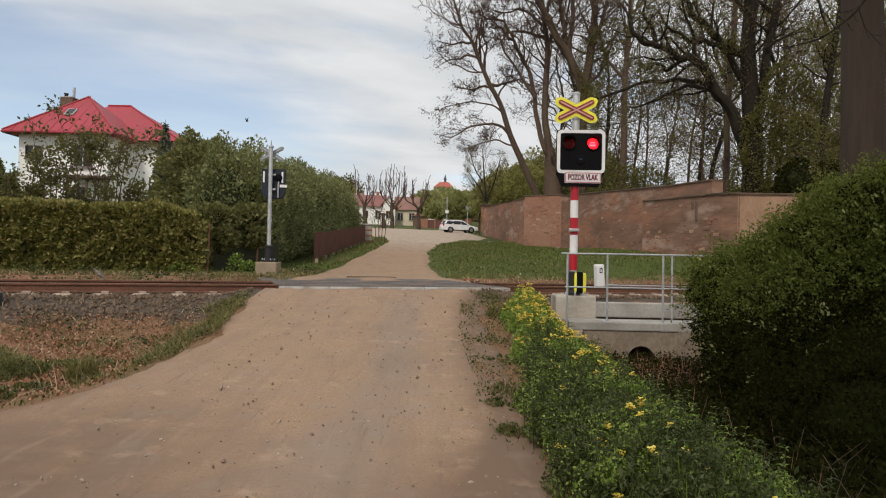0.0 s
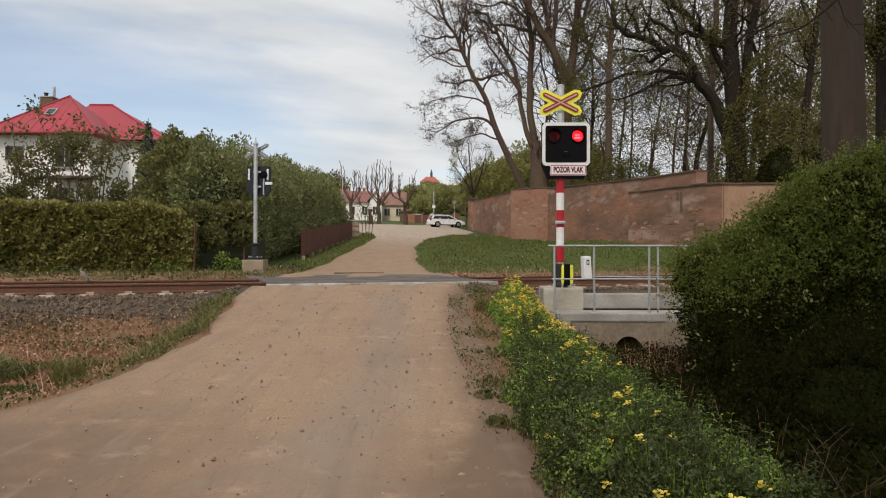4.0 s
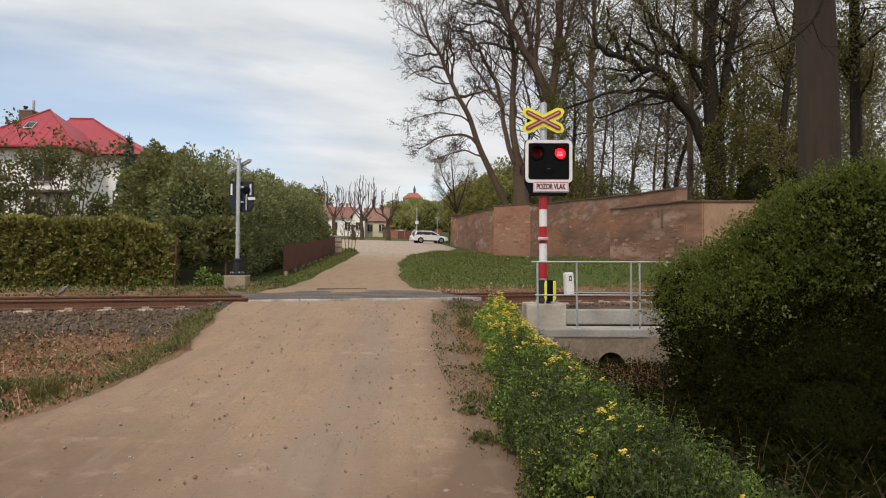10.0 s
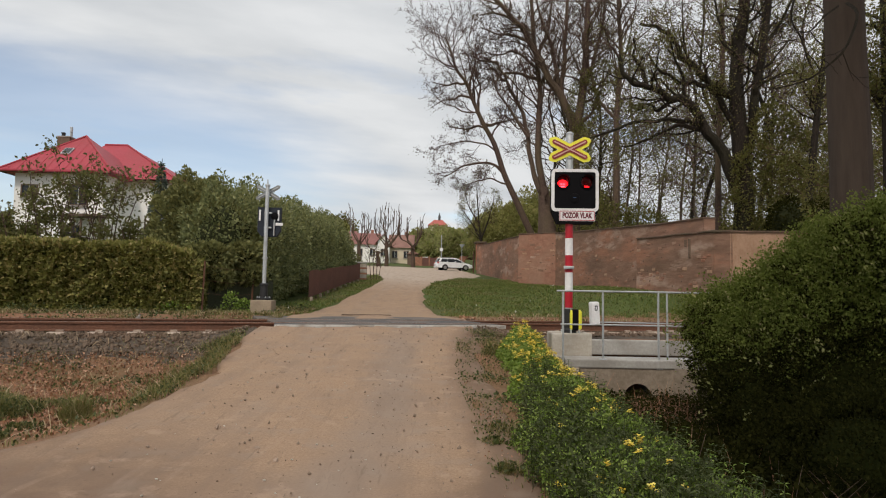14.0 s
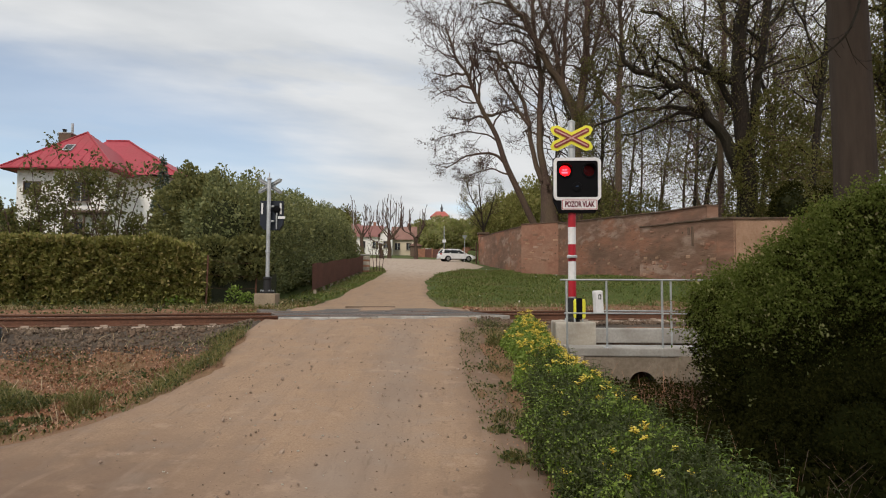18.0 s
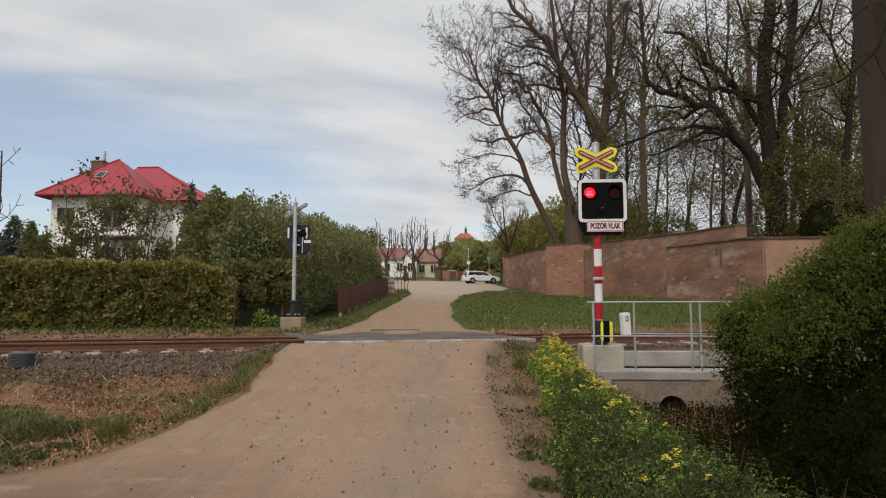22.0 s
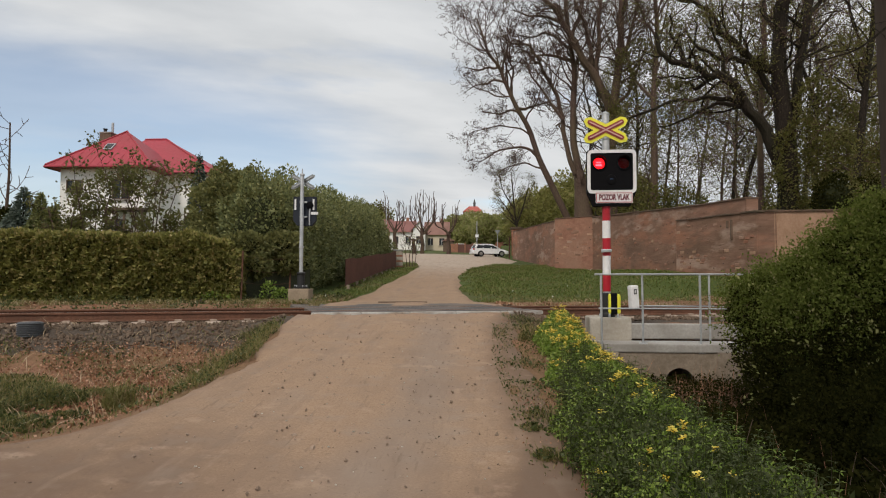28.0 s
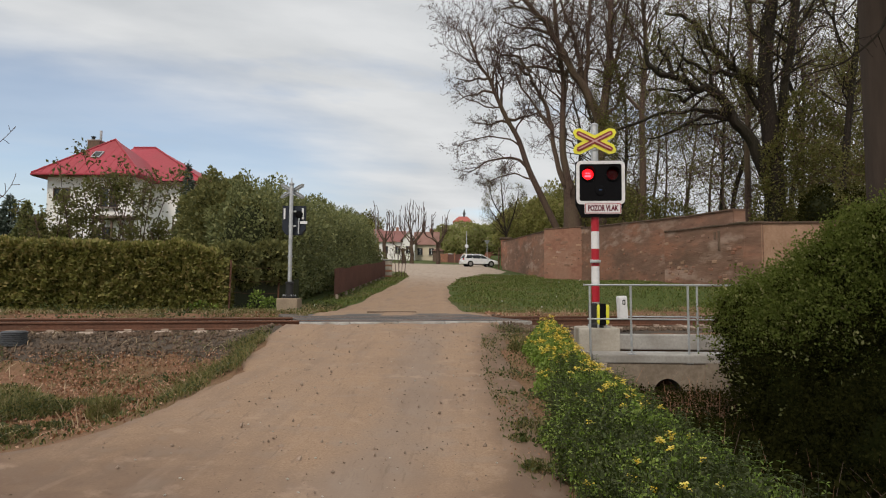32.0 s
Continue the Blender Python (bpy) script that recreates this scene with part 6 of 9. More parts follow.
def build_hedges():
    rng = rng_of(61)
    # clipped hedge along the garden
    hedge = thing("hedge", label="long clipped evergreen hedge along the garden boundary", category="hedge")
    a, b = Vector((-24.0, 15.2, 0)), Vector((-6.65, 18.1, 0))
    d = b - a
    side = Vector((d.y, -d.x, 0)).normalized()
    length, width, top = d.length, 1.0, 1.78
    quads, core = [], Shape()
    n = 66000
    u = rng.random(n) * length
    which = rng.random(n)
    pts, nor = np.zeros((n, 3)), np.zeros((n, 3))
    for i in range(n):
        p = a + d * (u[i] / length)
        z0 = float(land(p.x, p.y))
        drop = 0.22 * max(0.0, (u[i] - length + 0.9) / 0.9) ** 2
        hump = 0.14 * noise.noise(Vector((u[i] * 0.7, 0, 0))) + 0.10 * noise.noise(Vector((u[i] * 3, 2, 0)))
        if which[i] < 0.66:
            z = rng.random() * (top - 0.05 - drop)
            w = width * (0.5 + 0.17 * noise.noise(Vector((u[i] * 1.4, z * 1.6, 5))) + 0.14 * noise.noise(Vector((u[i] * 4.0, z * 4.5, 8)))) - 0.22 * rng.random() ** 2
            q, nn = p + side * w + Vector((0, 0, z0 + z)), side
        elif which[i] < 0.94:
            w = rng.uniform(-0.5, 0.5) * width
            q, nn = p + side * w + Vector((0, 0, z0 + top + hump - drop - 0.16 * rng.random() ** 2 - 0.3 * max(0, abs(w) - 0.35))), Vector((0, 0, 1))
        else:
            q, nn = b + side * rng.uniform(-0.5, 0.5) * width + d.normalized() * (0.25 * rng.random()) + Vector((0, 0, z0 + rng.random() * (top - 0.5))), d.normalized()
        pts[i], nor[i] = q, nn
    part("foliage", quads_mesh("foliage", leaf_quads(pts, 0.072, rng, 0.25, None, 1.6, nor), LEAF_HEDGE), None, hedge)
    # solid boxes fill the hedge, their colour standing in for its inner shade
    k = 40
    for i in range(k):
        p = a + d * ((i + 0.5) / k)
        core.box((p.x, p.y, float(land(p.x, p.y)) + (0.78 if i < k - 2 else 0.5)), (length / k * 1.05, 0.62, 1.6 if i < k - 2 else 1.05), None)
    part("inner_shade", core, HEDGE_CORE, hedge)
    # high evergreen screen along the lane
    blobs = []
    for k in range(12):
        y = 21.0 + 2.0 * k
        x = -6.75 + 0.05 * math.sin(k * 2.1)
        z = float(land(x, y))
        blobs.append(((x, y, z + 1.75), (1.35 + 0.1 * math.sin(k), 1.7, 2.1 + 0.18 * math.sin(k * 1.7))))
    for k in range(12):
        y = 21.0 + 2.0 * k
        z = float(land(-6.4, y))
        blobs.append(((-6.45, y + 0.8, z + 0.9), (1.3, 1.4, 1.15)))
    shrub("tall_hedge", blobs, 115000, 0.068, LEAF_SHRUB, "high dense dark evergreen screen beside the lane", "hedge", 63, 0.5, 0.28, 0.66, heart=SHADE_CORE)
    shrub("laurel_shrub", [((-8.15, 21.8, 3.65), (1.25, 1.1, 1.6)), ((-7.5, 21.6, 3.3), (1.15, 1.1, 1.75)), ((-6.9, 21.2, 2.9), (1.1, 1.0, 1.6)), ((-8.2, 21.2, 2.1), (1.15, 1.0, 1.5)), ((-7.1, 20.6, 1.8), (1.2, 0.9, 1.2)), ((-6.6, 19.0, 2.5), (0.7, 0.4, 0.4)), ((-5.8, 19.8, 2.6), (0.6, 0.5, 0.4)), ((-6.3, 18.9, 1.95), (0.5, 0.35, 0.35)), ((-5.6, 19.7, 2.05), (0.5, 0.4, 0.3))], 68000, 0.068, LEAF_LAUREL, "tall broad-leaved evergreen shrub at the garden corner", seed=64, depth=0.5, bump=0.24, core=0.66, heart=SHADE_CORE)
    # garden shrubs and small trees before the house
    for seed, x, y, h, w in ((71, -15.9, 27.0, 4.9, 1.8), (72, -13.4, 27.0, 5.4, 1.7), (73, -17.3, 27.5, 3.6, 1.1), (74, -11.9, 26.5, 3.4, 1.1), (75, -14.7, 27.5, 5.6, 1.8)):
        g = Grower(seed, kids=(4, 3, 3), ratio=0.44, levels=3, wander=0.26, rise=0.04, thin=0.012, spread=58)
        z0 = float(land(x, y))
        r = random.Random(seed)
        for k in range(5):
            ang = 2 * math.pi * k / 5 + r.random()
            g.smooth_line([(x, y, z0 - 0.1), (x + 0.3 * w * math.cos(ang), y + 0.3 * w * math.sin(ang), z0 + h * 0.35), (x + 0.75 * w * math.cos(ang), y + 0.75 * w * math.sin(ang), z0 + h * 0.8)], 0.05, 0.015, 1, 0.4)
        tree = thing("garden_tree", label="loose leafy garden tree with many stems", category="tree", group="garden trees")
        g.tips = r.sample(g.tips, int(0.9 * len(g.tips)))
        g.finish(tree, BARK_OAK, LEAF_GARDEN, 0.09, 17, seed, 0.16)
    # conifers
    for seed, x, y, h, w, leafm, lab in ((81, -20.6, 29.5, 3.7, 1.9, LEAF_BLUE, "bushy blue-green young spruce"), (82, -22.6, 29.0, 3.4, 1.5, LEAF_BLUE, "bushy blue-green young spruce"), (83, -16.0, 38.0, 6.35, 1.25, LEAF_BLUE, "slim blue-green spruce with a thin leader"), (84, -19.2, 28.6, 3.4, 1.1, LEAF_SHRUB, "rounded dull green conifer"), (85, -18.2, 28.0, 2.8, 0.9, LEAF_SHRUB, "low dull green conifer")):
        rng = rng_of(seed)
        z0 = float(land(x, y))
        n = 6500
        f = rng.random(n) ** 0.6
        ang = rng.uniform(0, 2 * np.pi, n)
        tier = 0.75 + 0.25 * np.cos(f * h * 5.0 + 2 * np.sin(ang * 3))
        rr = w * (1 - (1 - f)) * tier * (0.55 + 0.45 * rng.random(n) ** 0.5)
        pts = np.stack([x + rr * np.cos(ang), y + rr * np.sin(ang), z0 + 0.15 + h * (1 - f) - 0.12 * rr], 1)
        nor = np.stack([np.cos(ang), np.sin(ang), -0.1 * np.ones(n)], 1) * 1.5
        t = thing("conifer", label=lab, category="conifer")
        part("trunk", Shape().tube([(x, y, z0 - 0.1), (x, y, z0 + h * 1.06)], [0.1, 0.012], 6), BARK_OAK, t)
        part("needles", quads_mesh("needles", leaf_quads(pts, 0.085, rng, 0.0, None, 2.2, nor), leafm), None, t)
    # bare tree beside the house
    g = Grower(91, kids=(6, 3, 2), ratio=0.36, levels=2, thin=0.022, spread=62, rise=0.1)
    z0 = float(land(-29, 40))
    g.smooth_line([(-29.0, 40, z0 - 0.2), (-29.05, 40, 5.5), (-28.95, 40, 8.0), (-29.0, 40, 11.4)], 0.15, 0.04, 0, 0.45)
    g.finish(thing("tree", label="young bare tree with upswept branches", category="tree"), BARK_GREY)
    shrub("weed_clump", [((-5.75, 18.55, 1.15), (0.22, 0.2, 0.34)), ((-5.45, 18.8, 1.1), (0.25, 0.25, 0.2)), ((-6.9, 17.6, 1.05), (0.4, 0.25, 0.2))], 800, 0.05, LEAF_HERB, "fresh green weeds at the foot of the fence", "weeds", 94, 0.5, 0.3, 0.0, 1.5, False)
    # spare dark shrubs to close the garden side
    shrub("garden_shrub", [((-24.5, 33, 3.0), (2.2, 1.5, 2.4)), ((-28.5, 35, 3.2), (2.6, 1.6, 2.2)), ((-33, 33, 3.0), (3.0, 1.6, 2.6))], 9000, 0.14, LEAF_DARK, "dark rounded garden shrubs behind the hedge", seed=92, core=0.75)


def build_near_bush():
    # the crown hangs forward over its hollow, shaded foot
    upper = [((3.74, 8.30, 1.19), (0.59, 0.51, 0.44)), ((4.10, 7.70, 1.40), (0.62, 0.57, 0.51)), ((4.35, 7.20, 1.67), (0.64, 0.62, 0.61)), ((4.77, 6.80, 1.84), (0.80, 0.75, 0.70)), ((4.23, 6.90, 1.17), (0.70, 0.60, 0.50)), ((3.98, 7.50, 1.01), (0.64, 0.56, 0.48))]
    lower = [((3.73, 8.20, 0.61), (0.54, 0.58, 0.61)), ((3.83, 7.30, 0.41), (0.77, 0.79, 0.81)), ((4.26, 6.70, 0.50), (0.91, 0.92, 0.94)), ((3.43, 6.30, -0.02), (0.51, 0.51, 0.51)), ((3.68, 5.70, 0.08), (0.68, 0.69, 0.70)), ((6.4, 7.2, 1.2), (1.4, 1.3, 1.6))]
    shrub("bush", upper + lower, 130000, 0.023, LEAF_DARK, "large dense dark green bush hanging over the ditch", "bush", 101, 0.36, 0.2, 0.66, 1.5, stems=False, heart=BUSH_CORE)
    # leafy shoots springing from the crown, thicker there; light is put in with paler leaves
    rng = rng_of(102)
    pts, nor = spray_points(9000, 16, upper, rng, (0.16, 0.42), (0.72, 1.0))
    solo("bush_shoots", quads_mesh("bush_shoots", leaf_quads(pts, 0.021, rng, 0.2, None, 1.6, nor * 0.4), LEAF_BUSH), None, "loose green shoots springing from the dark bush, toned lighter as lit", "shoots", kind="stuff")
    # shoots at the foot take the dark leaf colour in place of shade
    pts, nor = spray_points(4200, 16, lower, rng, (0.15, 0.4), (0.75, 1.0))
    solo("shaded_shoots", quads_mesh("shaded_shoots", leaf_quads(pts, 0.021, rng, 0.2, None, 1.6, nor * 0.4), LEAF_DARK), None, "green shoots under the bush, coloured dark for its shade", "shoots", kind="stuff")
    pts, nor = spray_points(240, 9, upper + lower[1:3], rng, (0.2, 0.36), (0.9, 1.05))
    solo("pale_shoot_tips", quads_mesh("pale_shoot_tips", leaf_quads(pts, 0.024, rng, 0.5, None, 1.7, nor), LEAF_FRESH), None, "pale young leaf tips dotted over the dark bush", "shoots", kind="stuff")
    # undergrowth of the park edge, seen over and past the wall
    shrub("park_shrub", [((15.1, 28.2, 4.9), (1.0, 0.8, 1.1)), ((16.4, 28.4, 4.6), (1.3, 0.9, 1.3))], 9000, 0.06, LEAF_DARK, "dark evergreen shrub behind the wall", seed=103, core=0.75)
    shrub("park_shrub", [((17.9, 34, 6.3), (1.9, 1.5, 3.0)), ((20.9, 36, 7.2), (2.4, 1.6, 4.0)), ((24.0, 37, 6.5), (2.6, 1.6, 4.2))], 14000, 0.10, LEAF_OLIVE, "olive green undergrowth in young leaf behind the wall", seed=104, core=0.0, depth=0.6)
    shrub("ivy_growth", [((16.1, 33.0, 7.4), (1.3, 0.9, 2.4)), ((17.7, 33.4, 8.6), (1.5, 0.9, 2.2)), ((15.2, 33.2, 5.6), (0.9, 0.7, 1.5)), ((17.0, 33.2, 10.4), (1.1, 0.8, 1.3)), ((18.6, 33.6, 6.6), (1.3, 0.9, 1.8))], 20000, 0.075, LEAF_OLIVE, "olive green young growth round the oak trunk", "climber", 107, 0.85, 0.35, 0.0, stems=False, kind="stuff")
    shrub("park_shrub", [((11.4, 44, 6.2), (1.6, 1.2, 1.8)), ((13.2, 43, 5.8), (1.7, 1.2, 1.7)), ((9.6, 48, 7.0), (1.4, 1.2, 1.8))], 9000, 0.10, LEAF_OLIVE, "olive undergrowth in young leaf along the wall", seed=108, core=0.0, depth=0.7, bump=0.4, stems=False)
    shrub("ivy_growth", [((10.2, 46.4, 15.3), (1.1, 0.8, 2.2)), ((9.9, 46.4, 11.4), (0.9, 0.7, 2.4)), ((11.5, 46.2, 17.2), (1.2, 0.8, 1.3)), ((9.8, 46.4, 7.6), (0.8, 0.6, 2.0))], 9000, 0.075, LEAF_OLIVE, "olive brown climbing growth on the forked grey tree", "climber", 109, 0.85, 0.35, 0.0, stems=False, kind="stuff")
    shrub("park_shrub", [((15.74, 24.00, 7.98), (1.1, 1.0, 1.4)), ((17.63, 24.50, 8.63), (1.1, 1.0, 1.4)), ((17.08, 25.00, 5.74), (1.1, 1.0, 1.4)), ((15.16, 25.50, 5.72), (1.1, 1.0, 1.4))], 12000, 0.055, LEAF_OLIVE, "olive young growth behind the near trunk", seed=118, core=0.0, depth=0.8, bump=0.4, stems=False)
    # loose leafy growth between the trunks
    for seed, leaf, n, zt in ((105, LEAF_OLIVE, 7000, 8.0), (106, LEAF_SPRING, 7000, 6.0)):
        rng = rng_of(seed)
        y = rng.uniform(44, 70, n)
        x = wall_line(y) + 4 + rng.random(n) * (y * 0.62 - 4)
        c = np.array([noise.noise(Vector((a * 0.22, b * 0.22, seed))) + 0.5 * noise.noise(Vector((a * 0.6, b * 0.6, seed))) for a, b in zip(x, y)])
        z = land(x, y) + zt * rng.random(n) ** 1.3 * np.clip(0.5 + 1.2 * c, 0.08, 1.2)
        solo("undergrowth", quads_mesh("undergrowth", leaf_quads(np.stack([x, y, z], 1), 0.12, rng, 0.3, None, 1.4), leaf), None, "loose young leaves of the woodland undergrowth", "undergrowth", kind="stuff")
    for k, (x, y, z, rx, rz) in enumerate(((7.6, 80, 8.8, 3.6, 3.4), (12.0, 84, 10.4, 4.6, 4.4), (17.5, 84, 10.8, 5.2, 4.6), (24, 86, 7.6, 6.0, 3.0), (32, 90, 8.0, 6.5, 3.2), (42, 90, 8.5, 7.0, 3.4))):
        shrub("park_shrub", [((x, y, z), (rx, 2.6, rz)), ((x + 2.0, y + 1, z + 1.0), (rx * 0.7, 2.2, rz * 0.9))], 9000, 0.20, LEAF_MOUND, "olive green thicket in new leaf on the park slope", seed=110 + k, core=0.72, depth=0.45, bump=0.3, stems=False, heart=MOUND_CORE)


# ---- low plants ----
def build_low_plants():
    rng = rng_of(131)

    def scatter(n, x0, x1, y0, y1):
        x, y = rng.uniform(x0, x1, n), rng.uniform(y0, y1, n)
        return x, y

    def lift(x, y, dz=0.0):
        return np.stack([x, y, land(x, y) + dz], 1)

    # flowering herbs on the bank of the ditch
    herb = thing("flowering_herbs", label="thick bank of fresh green herbs with small yellow flowers", category="wildflowers", kind="stuff")
    x, y = scatter(173000, 0.35, 2.7, 1.6, 11.3)
    edge = np.interp(y, [2.9, 4.2, 4.8, 5.6, 6.5, 8, 10, 11.3], [0.80, 0.72, 0.66, 0.76, 0.88, 0.95, 1.0, 1.12]) + 0.07 * np.sin(y * 3.1) + 0.08 * np.sin(y * 7.3 + 1)
    far_side = np.interp(y, [2.9, 4.5, 6.5, 9, 10.4, 11.3], [1.95, 1.88, 1.85, 1.95, 1.8, 1.7])
    mid, half = (edge + far_side) / 2, (far_side - edge) / 2
    dome = np.clip(1 - ((x - mid) / half) ** 2, 0, 1)
    keep = (dome > 0) & (rng.random(len(x)) < np.interp(y, [1.6, 3, 6, 11], [0, 1, 0.9, 1]))
    x, y, dome = x[keep], y[keep], dome[keep]
    clump = np.array([0.5 + 0.5 * noise.noise(Vector((a * 2.2, b * 2.2, 0))) for a, b in zip(x, y)])
    tall = np.array([0.5 + 0.5 * noise.noise(Vector((a * 6.5, b * 6.5, 4))) for a, b in zip(x, y)])
    h = (0.08 + 0.36 * dome ** 0.5) * (0.25 + 0.6 * clump + 0.6 * tall)
    pts = lift(x, y) + np.stack([np.zeros_like(x), np.zeros_like(x), h * rng.random(len(x)) ** 0.45], 1)
    # shade put into leaf colour: darker leaves near the viewpoint and in low clumps
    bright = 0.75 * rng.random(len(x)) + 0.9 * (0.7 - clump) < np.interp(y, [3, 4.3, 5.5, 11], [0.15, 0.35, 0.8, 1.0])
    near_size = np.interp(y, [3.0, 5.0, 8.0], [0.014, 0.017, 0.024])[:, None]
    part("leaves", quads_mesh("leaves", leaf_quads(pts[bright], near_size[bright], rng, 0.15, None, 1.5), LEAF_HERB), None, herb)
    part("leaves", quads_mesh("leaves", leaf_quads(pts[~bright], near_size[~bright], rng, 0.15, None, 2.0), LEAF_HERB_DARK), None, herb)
    stalk = blades(lift(x[::12], y[::12]), h[::12] * 0.95, rng, 0.006, 0.2)
    part("stalks", quads_mesh("stalks", stalk, LEAF_HERB), None, herb)
    top = pts.copy()
    top[:, 2] = land(x, y) + h * rng.uniform(0.9, 1.15, len(x)) + 0.03
    chance = rng.random(len(x)) < np.interp(y, [3, 5.0, 6.2, 7.5, 10.7], [0.0010, 0.0013, 0.005, 0.010, 0.011]) * (dome > 0.2) * (0.3 + 1.4 * (clump > 0.5))
    centres = top[chance]
    flowers = []
    for k in range(4):
        a = k * np.pi / 2 + rng.uniform(0, 0.5, len(centres))
        dirv = np.stack([np.cos(a), np.sin(a), 0.35 * np.ones(len(a))], 1)
        side = np.stack([-np.sin(a), np.cos(a), np.zeros(len(a))], 1)
        s = 0.024
        flowers.append(np.stack([centres, centres + dirv * s * 0.6 + side * s * 0.5, centres + dirv * s, centres + dirv * s * 0.6 - side * s * 0.5], 1))
    # flower heads stand in small clusters
    part("flowers", quads_mesh("flowers", np.concatenate([f + rng.normal(0, 0.011, (len(f), 1, 3)) for f in flowers for _ in range(4)]), PETAL), None, herb, "small bright yellow flowers")
    # grey-green nettle-like plants nearer the camera
    x, y = scatter(9000, 0.75, 2.6, 3.2, 6.2)
    keep = x < np.interp(y, [3.2, 6.2], [2.1, 1.9])
    x, y = x[keep], y[keep]
    h = 0.30 + 0.15 * rng.random(len(x))
    p = lift(x, y) + np.stack([np.zeros_like(x), np.zeros_like(x), h * rng.random(len(x)) ** 0.4], 1)
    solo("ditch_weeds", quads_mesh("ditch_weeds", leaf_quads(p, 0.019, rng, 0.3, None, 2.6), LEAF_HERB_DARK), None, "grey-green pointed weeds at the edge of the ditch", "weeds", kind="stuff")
    # soft rounded clumps of small leaflets on the near bank
    heads = []
    for _ in range(520):
        y0 = rng.uniform(3.0, 7.4)
        x0 = rng.uniform(float(np.interp(y0, [3.0, 4.8, 7.4], [0.85, 0.72, 1.0])), float(np.interp(y0, [3.0, 4.6, 7.4], [2.05, 1.95, 1.85])))
        heads.append((x0, y0, float(land(x0, y0)) + rng.uniform(0.12, 0.36), rng.uniform(0.06, 0.13)))
    heads = np.array(heads)
    fresh = rng.random(len(heads)) < 0.45
    clumps = thing("leafy_clumps", label="soft green clumps of small leaves on the ditch bank", category="weeds", kind="stuff")
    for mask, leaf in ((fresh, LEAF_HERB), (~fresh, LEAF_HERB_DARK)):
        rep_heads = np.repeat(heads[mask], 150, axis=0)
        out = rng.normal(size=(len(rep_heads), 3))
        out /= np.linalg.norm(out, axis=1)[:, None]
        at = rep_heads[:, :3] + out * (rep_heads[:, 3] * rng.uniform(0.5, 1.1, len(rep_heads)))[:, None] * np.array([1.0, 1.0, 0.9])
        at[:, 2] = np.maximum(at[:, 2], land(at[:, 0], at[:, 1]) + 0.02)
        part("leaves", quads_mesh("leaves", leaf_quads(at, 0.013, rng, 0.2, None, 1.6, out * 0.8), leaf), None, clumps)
    # taller leafy stems that stand out of the bank near the road, each with drooping leaves in rings
    stem, leafy, pale_leafy = [], [], []
    for _ in range(480):
        y0 = rng.uniform(3.3, 7.6)
        x0 = rng.uniform(float(np.interp(y0, [3.3, 4.8, 7.6], [0.8, 0.6, 1.0])), float(np.interp(y0, [3.3, 4.6, 7.6], [2.1, 2.0, 1.8])))
        z0, hh = float(land(x0, y0)), rng.uniform(0.32, 0.56)
        lx, ly = rng.normal(0, 0.06, 2)
        base, tip = np.array([x0, y0, z0]), np.array([x0 + lx, y0 + ly, z0 + hh])
        stem.append((*base, *tip, 0.003, 0.002))
        bank = leafy if rng.random() < 0.7 else pale_leafy
        for k in range(9):
            f = 0.35 + 0.65 * k / 8
            for j in range(3):
                a = 2.1 * j + 1.1 * k + rng.uniform(-0.3, 0.3)
                ln = rng.uniform(0.045, 0.075) * (1.15 - 0.55 * f)
                root = base + (tip - base) * f
                out = np.array([math.cos(a), math.sin(a), rng.uniform(-0.2, 0.55)])
                side = np.array([-math.sin(a), math.cos(a), 0.0]) * ln * 0.18
                bank.append([root, root + out * ln * 0.5 + side, root + out * ln - np.array([0, 0, 0.3 * ln]), root + out * ln * 0.5 - side])
    weeds = thing("leafy_weeds", label="upright leafy weeds standing out of the ditch bank", category="weeds", kind="stuff")
    part("stems", quads_mesh("stems", twig_quads(stem), LEAF_HERB_DARK), None, weeds)
    part("leaves", quads_mesh("leaves", np.array(leafy), LEAF_HERB_DARK), None, weeds)
    part("leaves", quads_mesh("leaves", np.array(pale_leafy), LEAF_HERB), None, weeds)
    # dead stalks in the ditch
    x, y = scatter(240, 1.7, 4.2, 2.8, 10.2)
    solo("ditch_stalks", quads_mesh("ditch_stalks", blades(lift(x, y), np.full(len(x), 0.45), rng, 0.005, 0.6), LITTER), None, "thin dry stalks leaning in the ditch", "dry stalks", kind="stuff")
    # growth in the dark leaf colour, which stands in for shade down here
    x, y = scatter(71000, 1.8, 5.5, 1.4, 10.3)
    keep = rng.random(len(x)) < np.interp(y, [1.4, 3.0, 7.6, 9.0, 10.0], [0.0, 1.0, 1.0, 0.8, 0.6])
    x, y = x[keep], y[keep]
    solo("ditch_growth", quads_mesh("ditch_growth", leaf_quads(lift(x, y, 0.02) + np.stack([0 * x, 0 * x, np.interp(y, [7.0, 9.0], [0.34, 0.12]) * rng.random(len(x)) ** 1.5], 1), np.interp(y, [7.0, 9.0], [0.035, 0.024])[:, None], rng, 0.2), LEAF_DARK), None, "low growth on the ditch floor, coloured dark for its shade", "weeds", kind="stuff")
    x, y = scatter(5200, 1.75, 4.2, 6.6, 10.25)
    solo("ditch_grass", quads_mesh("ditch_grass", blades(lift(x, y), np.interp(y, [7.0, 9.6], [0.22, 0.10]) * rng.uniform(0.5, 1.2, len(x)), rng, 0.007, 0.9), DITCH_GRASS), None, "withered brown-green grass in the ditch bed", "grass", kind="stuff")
    x, y = scatter(420, 2.1, 3.7, 8.8, 10.2)
